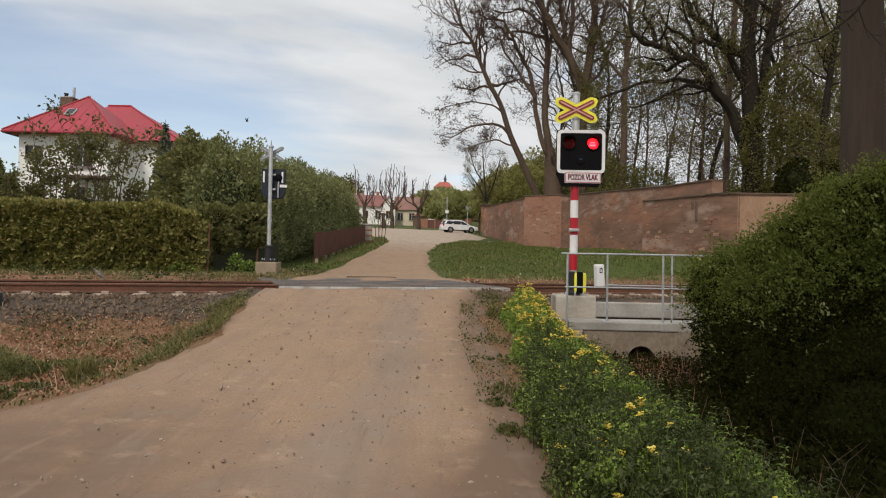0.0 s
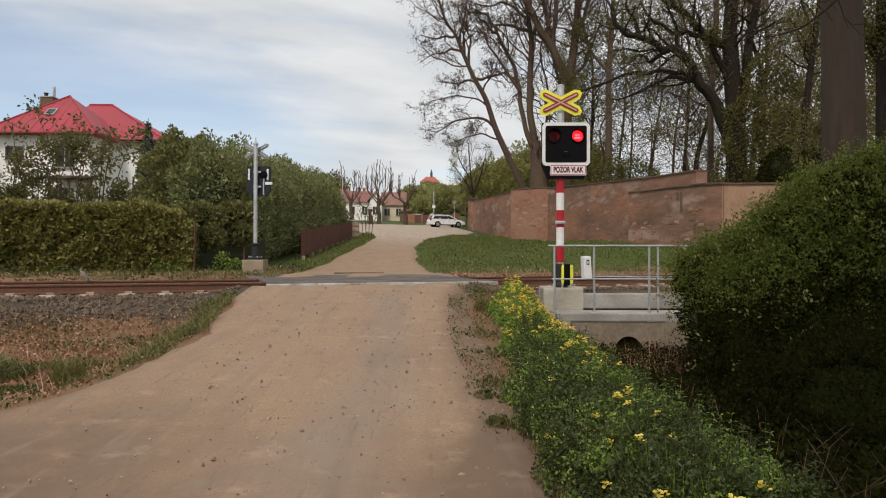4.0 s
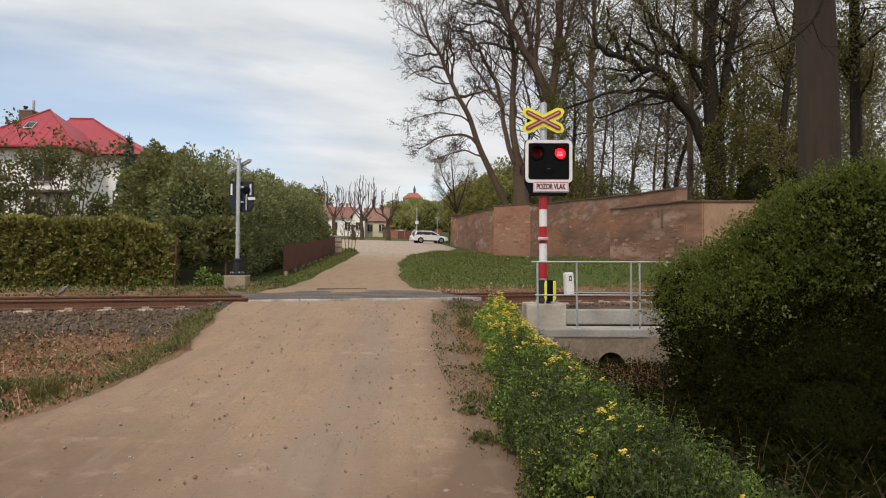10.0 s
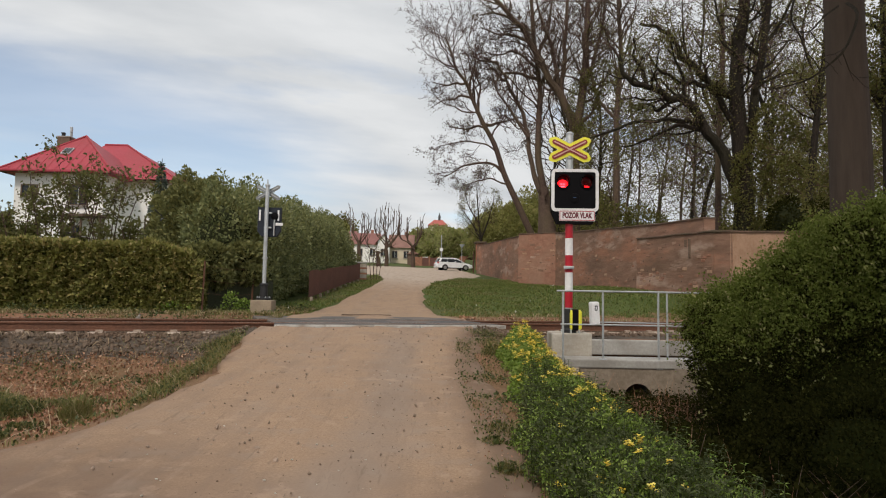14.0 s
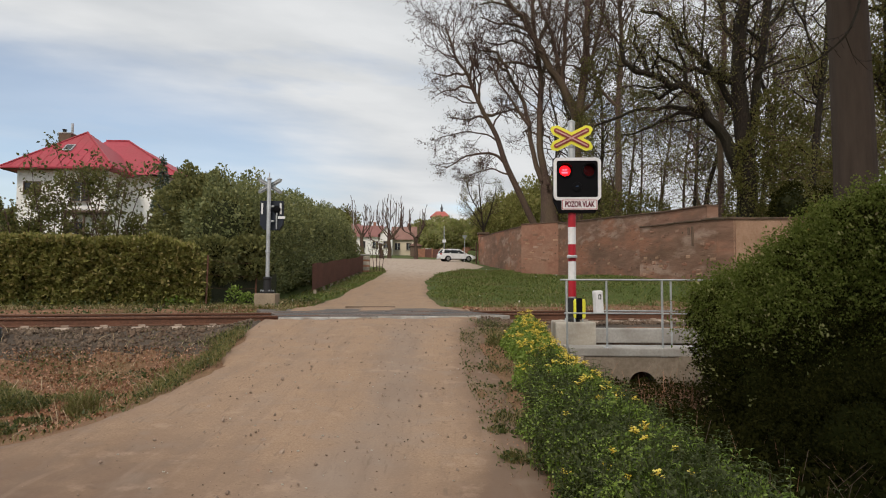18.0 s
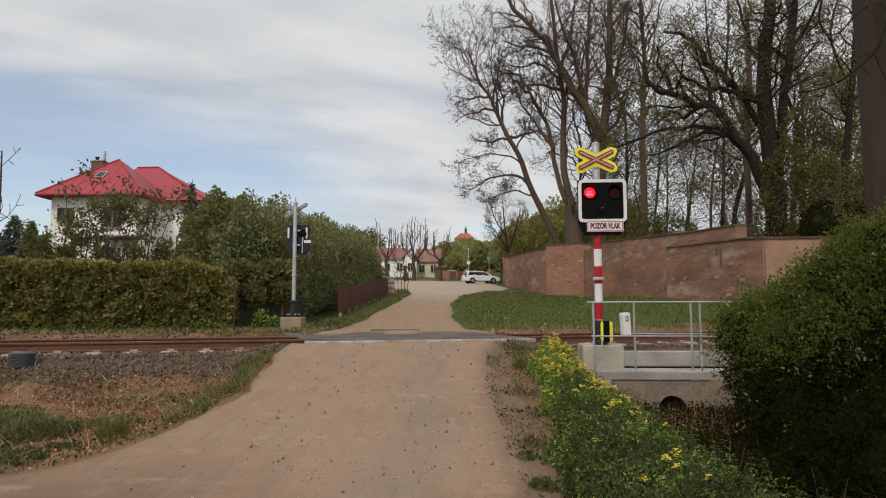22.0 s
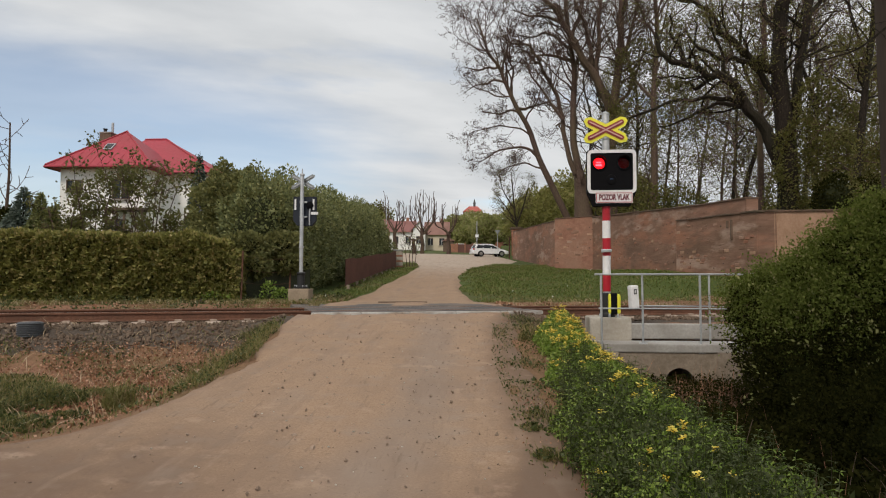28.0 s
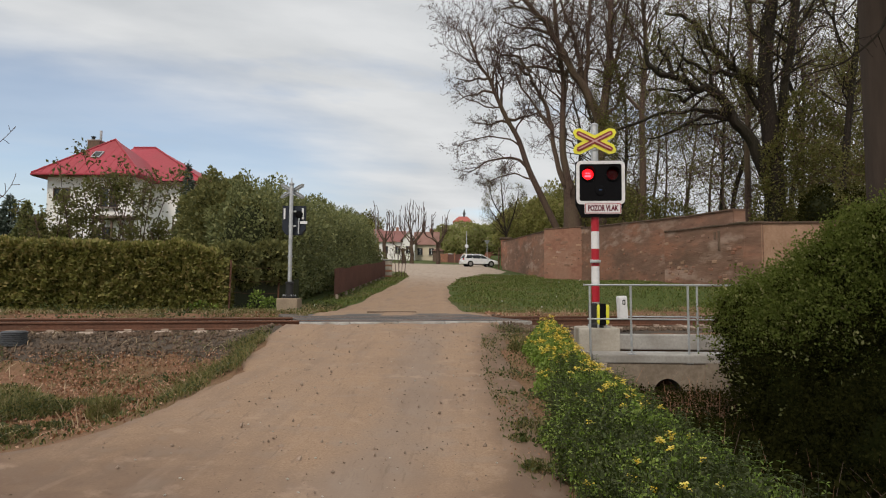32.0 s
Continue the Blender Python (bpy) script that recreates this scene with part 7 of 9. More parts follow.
    keep = rng.random(len(x)) < np.interp(y, [7.6, 9.4, 10.3], [0.1, 0.6, 1.0])
    x, y = x[keep], y[keep]
    solo("ditch_leaf_litter", quads_mesh("ditch_leaf_litter", leaf_quads(lift(x, y, 0.03) + np.stack([0 * x, 0 * x, 0.04 * rng.random(len(x)) ** 2], 1), 0.03, rng, 0.12), LITTER), None, "brown dead leaves washed up at the pipe mouth", "dead leaves", kind="stuff")
    stalks = Shape()
    for _ in range(42):
        x0, y0 = rng.uniform(1.9, 3.1), rng.uniform(3.3, 5.2)
        z0, h, a, l = float(land(x0, y0)), rng.uniform(0.3, 0.62), rng.uniform(0, 6.28), rng.uniform(0.1, 0.4)
        dx, dy = l * math.cos(a), l * math.sin(a)
        stalks.tube([(x0, y0, z0), (x0 + dx * 0.3, y0 + dy * 0.3, z0 + h * 0.6), (x0 + dx, y0 + dy, z0 + h)], [0.0028, 0.0022, 0.0014], 4, caps=False)
    solo("bare_stalks", stalks, TIMBER, "thin bare dry stalks standing in the ditch", "dry stalks", kind="stuff")
    # patchy grass between road and herbs
    x, y = scatter(26000, 0.2, 1.3, 3.0, 13.0)
    patch = np.array([noise.noise(Vector((a * 1.7, b * 1.2, 9))) for a, b in zip(x, y)])
    keep = (x > road_right(y) - 0.12) & (x < road_right(y) + 0.8) & (y > 4.4) & (0.9 * patch + 0.8 * rng.random(len(x)) > 0.6)
    x, y = x[keep], y[keep]
    low = rng.random(len(x)) < 0.35
    solo("verge_herbs", quads_mesh("verge_herbs", leaf_quads(lift(x[low], y[low], 0.02) + np.stack([0 * x[low], 0 * x[low], 0.05 * rng.random(low.sum())], 1), 0.018, rng, 0.3, None, 1.6), LEAF_HERB_DARK), None, "low green weeds at the edge of the road", "weeds", kind="stuff")
    x, y = x[~low], y[~low]
    solo("verge_grass", quads_mesh("verge_grass", blades(lift(x, y, 0.01), np.full(len(x), 0.05), rng, 0.006, 0.9), GRASS_DULL), None, "patchy low grass along the edge of the road", "grass", kind="stuff")
    # green fringe on the near left verge
    x, y = scatter(60000, -4.6, -2.3, 4.7, 11.8)
    off = road_left(y) - x
    clot = np.array([0.35 + 1.5 * noise.noise(Vector((a * 1.6, b * 1.6, 21))) for a, b in zip(x, y)])
    want = clot * (off > 0.04) * np.exp(-((off - 0.40) / 0.42) ** 2) * np.interp(y, [4.7, 6.2, 7.2, 10.4, 11.2], [0.05, 0.2, 1.2, 1.9, 0.1])
    keep = rng.random(len(x)) < want
    x, y = x[keep], y[keep]
    hh = np.interp(y, [4.7, 7, 8.5, 10, 11.8], [0.05, 0.10, 0.17, 0.15, 0.06])
    herb = rng.random(len(x)) < 0.35
    q = lift(x[herb], y[herb]) + np.stack([0 * x[herb], 0 * x[herb], 0.8 * hh[herb] * rng.random(herb.sum())], 1)
    solo("verge_herbs", quads_mesh("verge_herbs", leaf_quads(q, 0.022, rng, 0.3, None, 1.6), LEAF_HERB_DARK), None, "low green herbs along the dirt road", "weeds", kind="stuff")
    x, y, hh = x[~herb], y[~herb], hh[~herb]
    solo("verge_grass", quads_mesh("verge_grass", blades(lift(x, y), hh, rng, 0.007, 0.7), GRASS_DULL), None, "fringe of fresh grass along the dirt road", "grass", kind="stuff")
    # separate green tufts on the waste ground
    for cx, cy, r, h, n in ((-3.6, 6.75, 0.17, 0.32, 520), (-4.5, 6.95, 0.42, 0.21, 1900), (-5.05, 7.35, 0.5, 0.2, 2100), (-5.6, 6.9, 0.5, 0.24, 2100), (-4.15, 5.95, 0.36, 0.10, 1100), (-4.85, 6.35, 0.36, 0.2, 1300), (-4.3, 7.5, 0.2, 0.12, 380), (-5.8, 7.9, 0.7, 0.14, 2200), (-3.85, 6.35, 0.16, 0.09, 420), (-4.35, 6.05, 0.3, 0.09, 700), (-4.0, 7.7, 0.35, 0.07, 700), (-6.4, 7.2, 0.9, 0.14, 2200), (-7.2, 9.2, 0.8, 0.12, 1300), (-4.7, 9.0, 0.5, 0.06, 500), (-5.6, 9.6, 0.6, 0.07, 600), (-4.0, 9.4, 0.4, 0.07, 400), (0.9, 10.3, 0.22, 0.26, 420), (0.6, 8.6, 0.28, 0.06, 260), (0.7, 7.4, 0.26, 0.07, 260), (0.68, 6.1, 0.24, 0.12, 420), (0.5, 5.75, 0.13, 0.07, 260), (0.56, 5.0, 0.12, 0.12, 300)):
        a, q = rng.uniform(0, 2 * np.pi, n), r * np.sqrt(rng.random(n))
        x, y = cx + q * np.cos(a), cy + q * np.sin(a)
        t = thing("grass_tuft", label="low green clump of grass and herbs beside the dirt road", category="grass tuft", kind="stuff")
        rim = 1 - 0.6 * (q / r) ** 2
        m = n
        part("grass", quads_mesh("grass", blades(lift(x[:m], y[:m]), h * rim[:m], rng, 0.006, 0.7), GRASS_DULL), None, t)
        m = n * 2 // 3 if h > 0.19 and cx < 0 else n // 3
        if r < 0.2 and h > 0.2:
            continue
        part("leaves", quads_mesh("leaves", leaf_quads(lift(x[-m:], y[-m:]) + np.stack([0 * x[-m:], 0 * x[-m:], h * rim[-m:] * rng.random(m) ** 0.7 * 0.8], 1), 0.022 if h > 0.1 else 0.03, rng, 0.3, None, 1.6), LEAF_HERB_DARK), None, t)
    # dead leaves and dry stalks on the waste ground
    x, y = scatter(70000, -12, -2.6, 5.0, 12.4)
    s = -(x - TRACK_X) * math.sin(TURN) + (y - TRACK_Y) * math.cos(TURN)
    dens = np.array([0.5 + 0.9 * noise.noise(Vector((a * 0.9, b * 0.9, 2))) for a, b in zip(x, y)])
    keep = (x < road_left(y) - 0.15) & (s < -2.45) & (rng.random(len(x)) < 1.3 * dens * np.clip((road_left(y) - x) / 0.9, 0, 1) * np.interp(y, [5.6, 6.8], [0.15, 1]))
    x, y = x[keep], y[keep]
    solo("dead_leaves", quads_mesh("dead_leaves", leaf_quads(lift(x, y, 0.03), 0.024, rng, 0.05, None, 1.4), LITTER), None, "reddish brown dead leaves on the waste ground", "dead leaves", kind="stuff")
    x, y = scatter(800, -11, -2.9, 5.4, 10.6)
    keep = x < road_left(y) - 0.3
    x, y = x[keep], y[keep]
    solo("dry_stalks", quads_mesh("dry_stalks", blades(lift(x, y), np.full(len(x), 0.17), rng, 0.008, 2.0), STRAW), None, "broken pale dry stalks on the waste ground", "dry stalks", kind="stuff")
    x, y = scatter(9000, -14, -2.6, 5.2, 11.6)
    keep = (x < road_left(y) - 0.1) & (np.array([noise.noise(Vector((a * 0.8, b * 0.8, 6))) for a, b in zip(x, y)]) > 0.05)
    x, y = x[keep], y[keep]
    solo("waste_grass", quads_mesh("waste_grass", blades(lift(x, y), np.full(len(x), 0.06), rng, 0.007, 0.9), GRASS_DULL), None, "thin grass creeping over the waste ground", "grass", kind="stuff")
    # strip between far rail and hedge
    x, y = scatter(90000, -22, -3.2, 12.0, 20.5)
    s = -(x - TRACK_X) * math.sin(TURN) + (y - TRACK_Y) * math.cos(TURN)
    keep = (s > 1.5) & (x < road_left(y) - 0.1) & (np.array([noise.noise(Vector((a * 0.8, b * 0.8, 12))) for a, b in zip(x, y)]) > -0.12)
    x, y = x[keep], y[keep]
    tone = rng.random(len(x)) < 0.5
    solo("trackside_grass", quads_mesh("trackside_grass", blades(lift(x[tone], y[tone]), np.full(tone.sum(), 0.13), rng, 0.012, 0.9), GRASS_DULL), None, "grass and weeds between the track and the hedge", "grass", kind="stuff")
    solo("trackside_straw", quads_mesh("trackside_straw", blades(lift(x[~tone], y[~tone]), np.full((~tone).sum(), 0.10), rng, 0.012, 1.1), STRAW), None, "dry yellow grass between the track and the hedge", "dry grass", kind="stuff")
    # herbs and dead leaves along the foot of the hedge
    x, y = scatter(24000, -22, -3.3, 12.0, 20.0)
    s = -(x - TRACK_X) * math.sin(TURN) + (y - TRACK_Y) * math.cos(TURN)
    c = np.array([noise.noise(Vector((a * 1.1, b * 1.1, 14))) for a, b in zip(x, y)])
    keep = (s > 2.3) & (x < road_left(y) - 0.1)
    green = keep & (c > 0.12)
    solo("trackside_herbs", quads_mesh("trackside_herbs", leaf_quads(lift(x[green], y[green]) + np.stack([0 * x[green], 0 * x[green], 0.22 * rng.random(green.sum()) ** 1.5], 1), 0.045, rng, 0.3, None, 1.5), LEAF_HERB_DARK), None, "low green herbs at the foot of the hedge", "weeds", kind="stuff")
    brown = keep & (c < -0.3)
    solo("trackside_litter", quads_mesh("trackside_litter", leaf_quads(lift(x[brown], y[brown], 0.03), 0.05, rng, 0.1, None, 1.4), LITTER), None, "reddish dead leaves between track and hedge", "dead leaves", kind="stuff")
    # lawns beyond the crossing
    x, y = scatter(110000, -5.0, 13, 16.0, 52)
    left, right = road_left(y), road_right(y)
    s = -(x - TRACK_X) * math.sin(TURN) + (y - TRACK_Y) * math.cos(TURN)
    ragged = np.array([0.3 + 0.9 * noise.noise(Vector((a * 0.9, b * 0.9, 12))) + 0.5 * noise.noise(Vector((a * 3, b * 3, 3))) for a, b in zip(x, y)])
    keep = (s > 2.6) & (((x > right + 0.02 + np.clip(ragged, 0, 1)) & (x < wall_line(y) + 1.2)) | ((x < left - 0.02) & (x > -5.5)))
    x, y = x[keep], y[keep]
    hh = np.interp(y, [16, 22, 52], [0.07, 0.09, 0.11]) * (1 + 0.5 * np.sin(x * 1.9 + y) * np.sin(y * 1.3))
    patch = np.array([noise.noise(Vector((a * 0.35, b * 0.35, 31))) + 0.6 * noise.noise(Vector((a * 1.1, b * 1.1, 33))) for a, b in zip(x, y)])
    dull = patch + rng.normal(0, 0.12, len(x)) > 0.16
    solo("lawn_grass", quads_mesh("lawn_grass", blades(lift(x[dull], y[dull]), hh[dull] * 0.8, rng, 0.022, 1.1), GRASS_DULL), None, "patches of dull olive grass in the rough lawn", "grass", kind="stuff")
    x, y, hh = x[~dull], y[~dull], hh[~dull]
    solo("lawn_grass", quads_mesh("lawn_grass", blades(lift(x, y), hh, rng, 0.022, 0.9), LAWN), None, "rough green grass beside the lane beyond the crossing", "grass", kind="stuff")
    pick = rng.random(len(x)) < 0.0005
    fp = lift(x[pick], y[pick], 0.14)
    solo("dandelions", quads_mesh("dandelions", np.concatenate([leaf_quads(fp, 0.035, rng, 0.6, None, 1.2) for _ in range(3)]), PETAL_WHITE), None, "scattered pale dandelion heads in the grass", "wildflowers", kind="stuff")
    # dead leaves on the bare strip past the far rail, and along the bare edge of the road
    x, y = scatter(16000, 0.6, 9.0, 14.8, 20)
    s = -(x - TRACK_X) * math.sin(TURN) + (y - TRACK_Y) * math.cos(TURN)
    c = np.array([noise.noise(Vector((a * 1.3, b * 1.3, 41))) for a, b in zip(x, y)])
    keep = (s > 1.7) & (s < 3.6 + 0.8 * c) & (x > road_right(y) + 0.1) & (rng.random(len(x)) < 0.45 + 0.9 * c)
    solo("trackside_litter", quads_mesh("trackside_litter", leaf_quads(lift(x[keep], y[keep], 0.04), 0.055, rng, 0.1, None, 1.4), LITTER), None, "orange-brown dead leaves beside the far rail", "dead leaves", kind="stuff")
    x, y = scatter(9000, 0.2, 1.4, 4.3, 12.2)
    c = np.array([noise.noise(Vector((a * 2.1, b * 1.6, 43))) for a, b in zip(x, y)])
    keep = (x > road_right(y) - 0.15 + 0.2 * rng.random(len(x))) & (rng.random(len(x)) < 0.10 + 0.5 * c)
    solo("verge_litter", quads_mesh("verge_litter", leaf_quads(lift(x[keep], y[keep], 0.035), 0.014, rng, 0.05, None, 1.4), LITTER), None, "small dead leaves on the bare earth beside the road", "dead leaves", kind="stuff")
    # yellow-brown dry strip past the far rail
    x, y = scatter(16000, 1.0, 10.0, 15.5, 22)
    s = -(x - TRACK_X) * math.sin(TURN) + (y - TRACK_Y) * math.cos(TURN)
    keep = (s > 1.9) & (s < 3.1 + 1.0 * rng.random(len(s)))
    solo("dry_grass", quads_mesh("dry_grass", blades(lift(x[keep], y[keep]), np.full(keep.sum(), 0.13), rng, 0.016, 0.6), STRAW), None, "dry tawny grass beside the far rail", "dry grass", kind="stuff")


build_park_trees()
build_woods()
build_hedges()
build_near_bush()
build_low_plants()


# ---- house behind the hedge ----
def hip_roof(sh, x0, x1, y0, y1, z0, ridge, z1, thick=0.14):
    """A hipped roof over a rectangle; ridge: its two ends, as (x, y)."""
    (ax, ay), (bx, by) = ridge
    v = [(x0, y0, z0), (x1, y0, z0), (x1, y1, z0), (x0, y1, z0), (ax, ay, z1), (bx, by, z1)]
    w = [(x, y, z - thick) for x, y, z in v[:4]]
    sh.add(v + w, [(0, 1, 5, 4), (1, 2, 5), (2, 3, 4, 5), (3, 0, 4), (6, 7, 1, 0), (7, 8, 2, 1), (8, 9, 3, 2), (9, 6, 0, 3), (9, 8, 7, 6)])
    return sh


def window_unit(parent, x, y, z, w, h, turn=0.0, bars=1):
    """A framed window set on a wall that faces -y."""
    win = part("window", frame_ring([(w / 2, h / 2), (-w / 2, h / 2), (-w / 2, -h / 2), (w / 2, -h / 2)], [(w / 2 - 0.07, h / 2 - 0.07), (-w / 2 + 0.07, h / 2 - 0.07), (-w / 2 + 0.07, -h / 2 + 0.07), (w / 2 - 0.07, -h / 2 + 0.07)], -0.05, 0.06), TIMBER, parent, place=pose(x, y, z, 0, 0, turn))
    part("pane", Shape().box((0, 0.01, 0), (w - 0.12, 0.02, h - 0.12)), GLASS_DARK, win)
    for k in range(bars):
        part("glazing_bar", Shape().box(((k + 1) * w / (bars + 1) - w / 2, -0.02, 0), (0.05, 0.05, h - 0.1)), SIGN_WHITE, win)
    part("sill", Shape().box((0, -0.07, -h / 2 - 0.03), (w + 0.12, 0.16, 0.05), None, 0.01), CONCRETE, win)
    return win


def build_villa():
    h = thing("house", label="white two-storey villa with a red hipped roof behind the hedge", category="house")
    g = 2.6
    part("wall", Shape().box((-24.7, 46.05, (g + 9.05) / 2), (5.8, 6.0, 9.05 - g)), RENDER_WHITE, h)
    part("wall", Shape().box((-22.5, 50.0, (g + 9.0) / 2), (8.2, 8.8, 9.0 - g)), RENDER_WHITE, h)
    part("roof", hip_roof(Shape(), -28.3, -21.1, 42.4, 49.7, 9.12, ((-24.72, 46.0), (-24.68, 46.1)), 12.15), ROOF_RED, h)
    part("roof", hip_roof(Shape(), -27.3, -17.9, 45.0, 55.0, 9.05, ((-25.4, 50.0), (-23.7, 50.0)), 12.42), ROOF_RED, h)
    part("eave_board", Shape().box((-24.7, 42.45, 9.02), (7.2, 0.1, 0.2), None, 0.02).box((-28.25, 46.0, 9.02), (0.1, 7.2, 0.2), None, 0.02), TIMBER, h)
    part("eave_board", Shape().box((-19.4, 45.05, 8.95), (2.9, 0.1, 0.2), None, 0.02).box((-17.95, 50.0, 8.95), (0.1, 9.9, 0.2), None, 0.02), TIMBER, h)
    # standing seams and ridge caps
    for k in range(1, 12):
        f = k / 12
        x0 = -28.3 + 7.2 * f
        run = min(f, 1 - f) * 2
        part("roof_seam", Shape().tube([(x0, 42.4, 9.14), (x0, 42.4 + 3.6 * run, 9.14 + 3.0 * run)], [0.015, 0.015], 4), ROOF_RED, h)
    for a, b in (((-28.3, 42.4, 9.14), (-24.7, 46.0, 12.17)), ((-21.1, 42.4, 9.14), (-24.7, 46.0, 12.17)), ((-17.9, 45.0, 9.07), (-23.7, 50.0, 12.45)), ((-25.4, 50, 12.45), (-23.7, 50, 12.45))):
        part("ridge_cap", Shape().tube([a, b], [0.07, 0.07], 6), ROOF_RED, h)
    part("gutter", Shape().tube([(-28.3, 42.32, 9.02), (-21.1, 42.32, 9.0)], [0.07, 0.07], 6), ROOF_RED, h)
    part("downpipe", Shape().tube([(-21.7, 43.0, 9.0), (-21.75, 43.0, 3.0)], [0.05, 0.05], 6), ZINC, h)
    ch = part("chimney", Shape().box((-26.85, 47.3, 11.55), (0.88, 0.7, 1.5), None, 0.03), TIMBER, h, "grey-brown brick chimney")
    part("chimney_cap", Shape().box((-26.85, 47.3, 12.33), (0.94, 0.78, 0.08), None, 0.02), CONCRETE, ch)
    part("flue", Shape().lathe([(0.12, 13.1), (0.12, 13.35), (0.16, 13.36), (0.16, 13.42)], 10, pose(-27.05, 47.3, -0.75)), BLACK_METAL, ch)
    part("flue", Shape().lathe([(0.09, 13.1), (0.09, 13.8)], 10, pose(-26.5, 47.3, -0.7)), ZINC, ch)
    sky = part("skylight", Shape().box((0, 0, 0), (0.62, 0.8, 0.1), None, 0.02), ZINC, h, place=pose(-24.95, 44.2, 10.70, 40))
    part("pane", Shape().box((0, 0, 0.045), (0.48, 0.64, 0.03)), GLASS_DARK, sky)
    window_unit(h, -26.6, 43.02, 7.8, 1.1, 0.85)
    window_unit(h, -23.4, 43.02, 7.6, 1.2, 1.4)
    window_unit(h, -26.4, 43.02, 4.9, 1.1, 1.3)
    window_unit(h, -23.8, 43.02, 4.9, 1.3, 1.4)
    # porch roof and terrace rail behind the shrubs
    part("porch_roof", Shape().box((-22.6, 42.4, 6.15), (2.6, 1.3, 0.14), pose(0, 0, 0), 0.02), TIMBER, h)
    for x in (-23.8, -22.6, -21.4):
        part("porch_post", Shape().box((x, 42.0, 4.6), (0.12, 0.12, 3.1)), TIMBER, h)


# ---- the far end of the lane ----
def gabled(name, x, y, w, d, eave, ridge, wall, roof, label, turn=0, gable_front=False, windows=3, category="house"):
    """A simple gabled house standing on the slope, its long side to the lane."""
    z = float(land(x, y)) - 0.3
    h = thing(name, (x, y, z), turn, label, category)
    if gable_front:
        part("wall", Shape().prism([(-w / 2, 0), (w / 2, 0), (w / 2, eave), (0, ridge - 0.1), (-w / 2, eave)], -d / 2, d / 2), wall, h)
        for s in (-1, 1):
            part("roof", Shape().add([(0, -d / 2 - 0.3, ridge), (s * (w / 2 + 0.4), -d / 2 - 0.3, eave - 0.25), (s * (w / 2 + 0.4), d / 2 + 0.3, eave - 0.25), (0, d / 2 + 0.3, ridge), (0, -d / 2 - 0.3, ridge - 0.14), (s * (w / 2 + 0.4), -d / 2 - 0.3, eave - 0.39), (s * (w / 2 + 0.4), d / 2 + 0.3, eave - 0.39), (0, d / 2 + 0.3, ridge - 0.14)],
                                        [(0, 1, 2, 3), (4, 7, 6, 5), (0, 4, 5, 1), (1, 5, 6, 2), (2, 6, 7, 3)]), roof, h)
    else:
        part("wall", Shape().box((0, 0, eave / 2), (w, d, eave)), wall, h)
        part("roof", Shape().prism([(-d / 2 - 0.4, eave - 0.15), (d / 2 + 0.4, eave - 0.15), (0, ridge)], -w / 2 - 0.3, w / 2 + 0.3, pose(0, 0, 0, 0, 0, 90)), roof, h)
        part("chimney", Shape().box((w * 0.2, 0.3, ridge), (0.5, 0.5, 1.2), None, 0.02), BRICK_BARE, h)
    for k in range(windows):
        window_unit(h, (k + 0.5) * w / windows - w / 2, -d / 2 - 0.02, eave * 0.55 if not gable_front else eave * 0.5, 0.9, 1.2)
        if gable_front and eave > 4:
            window_unit(h, (k + 0.5) * w / windows - w / 2, -d / 2 - 0.02, eave * 0.85, 0.9, 1.1)
    return h


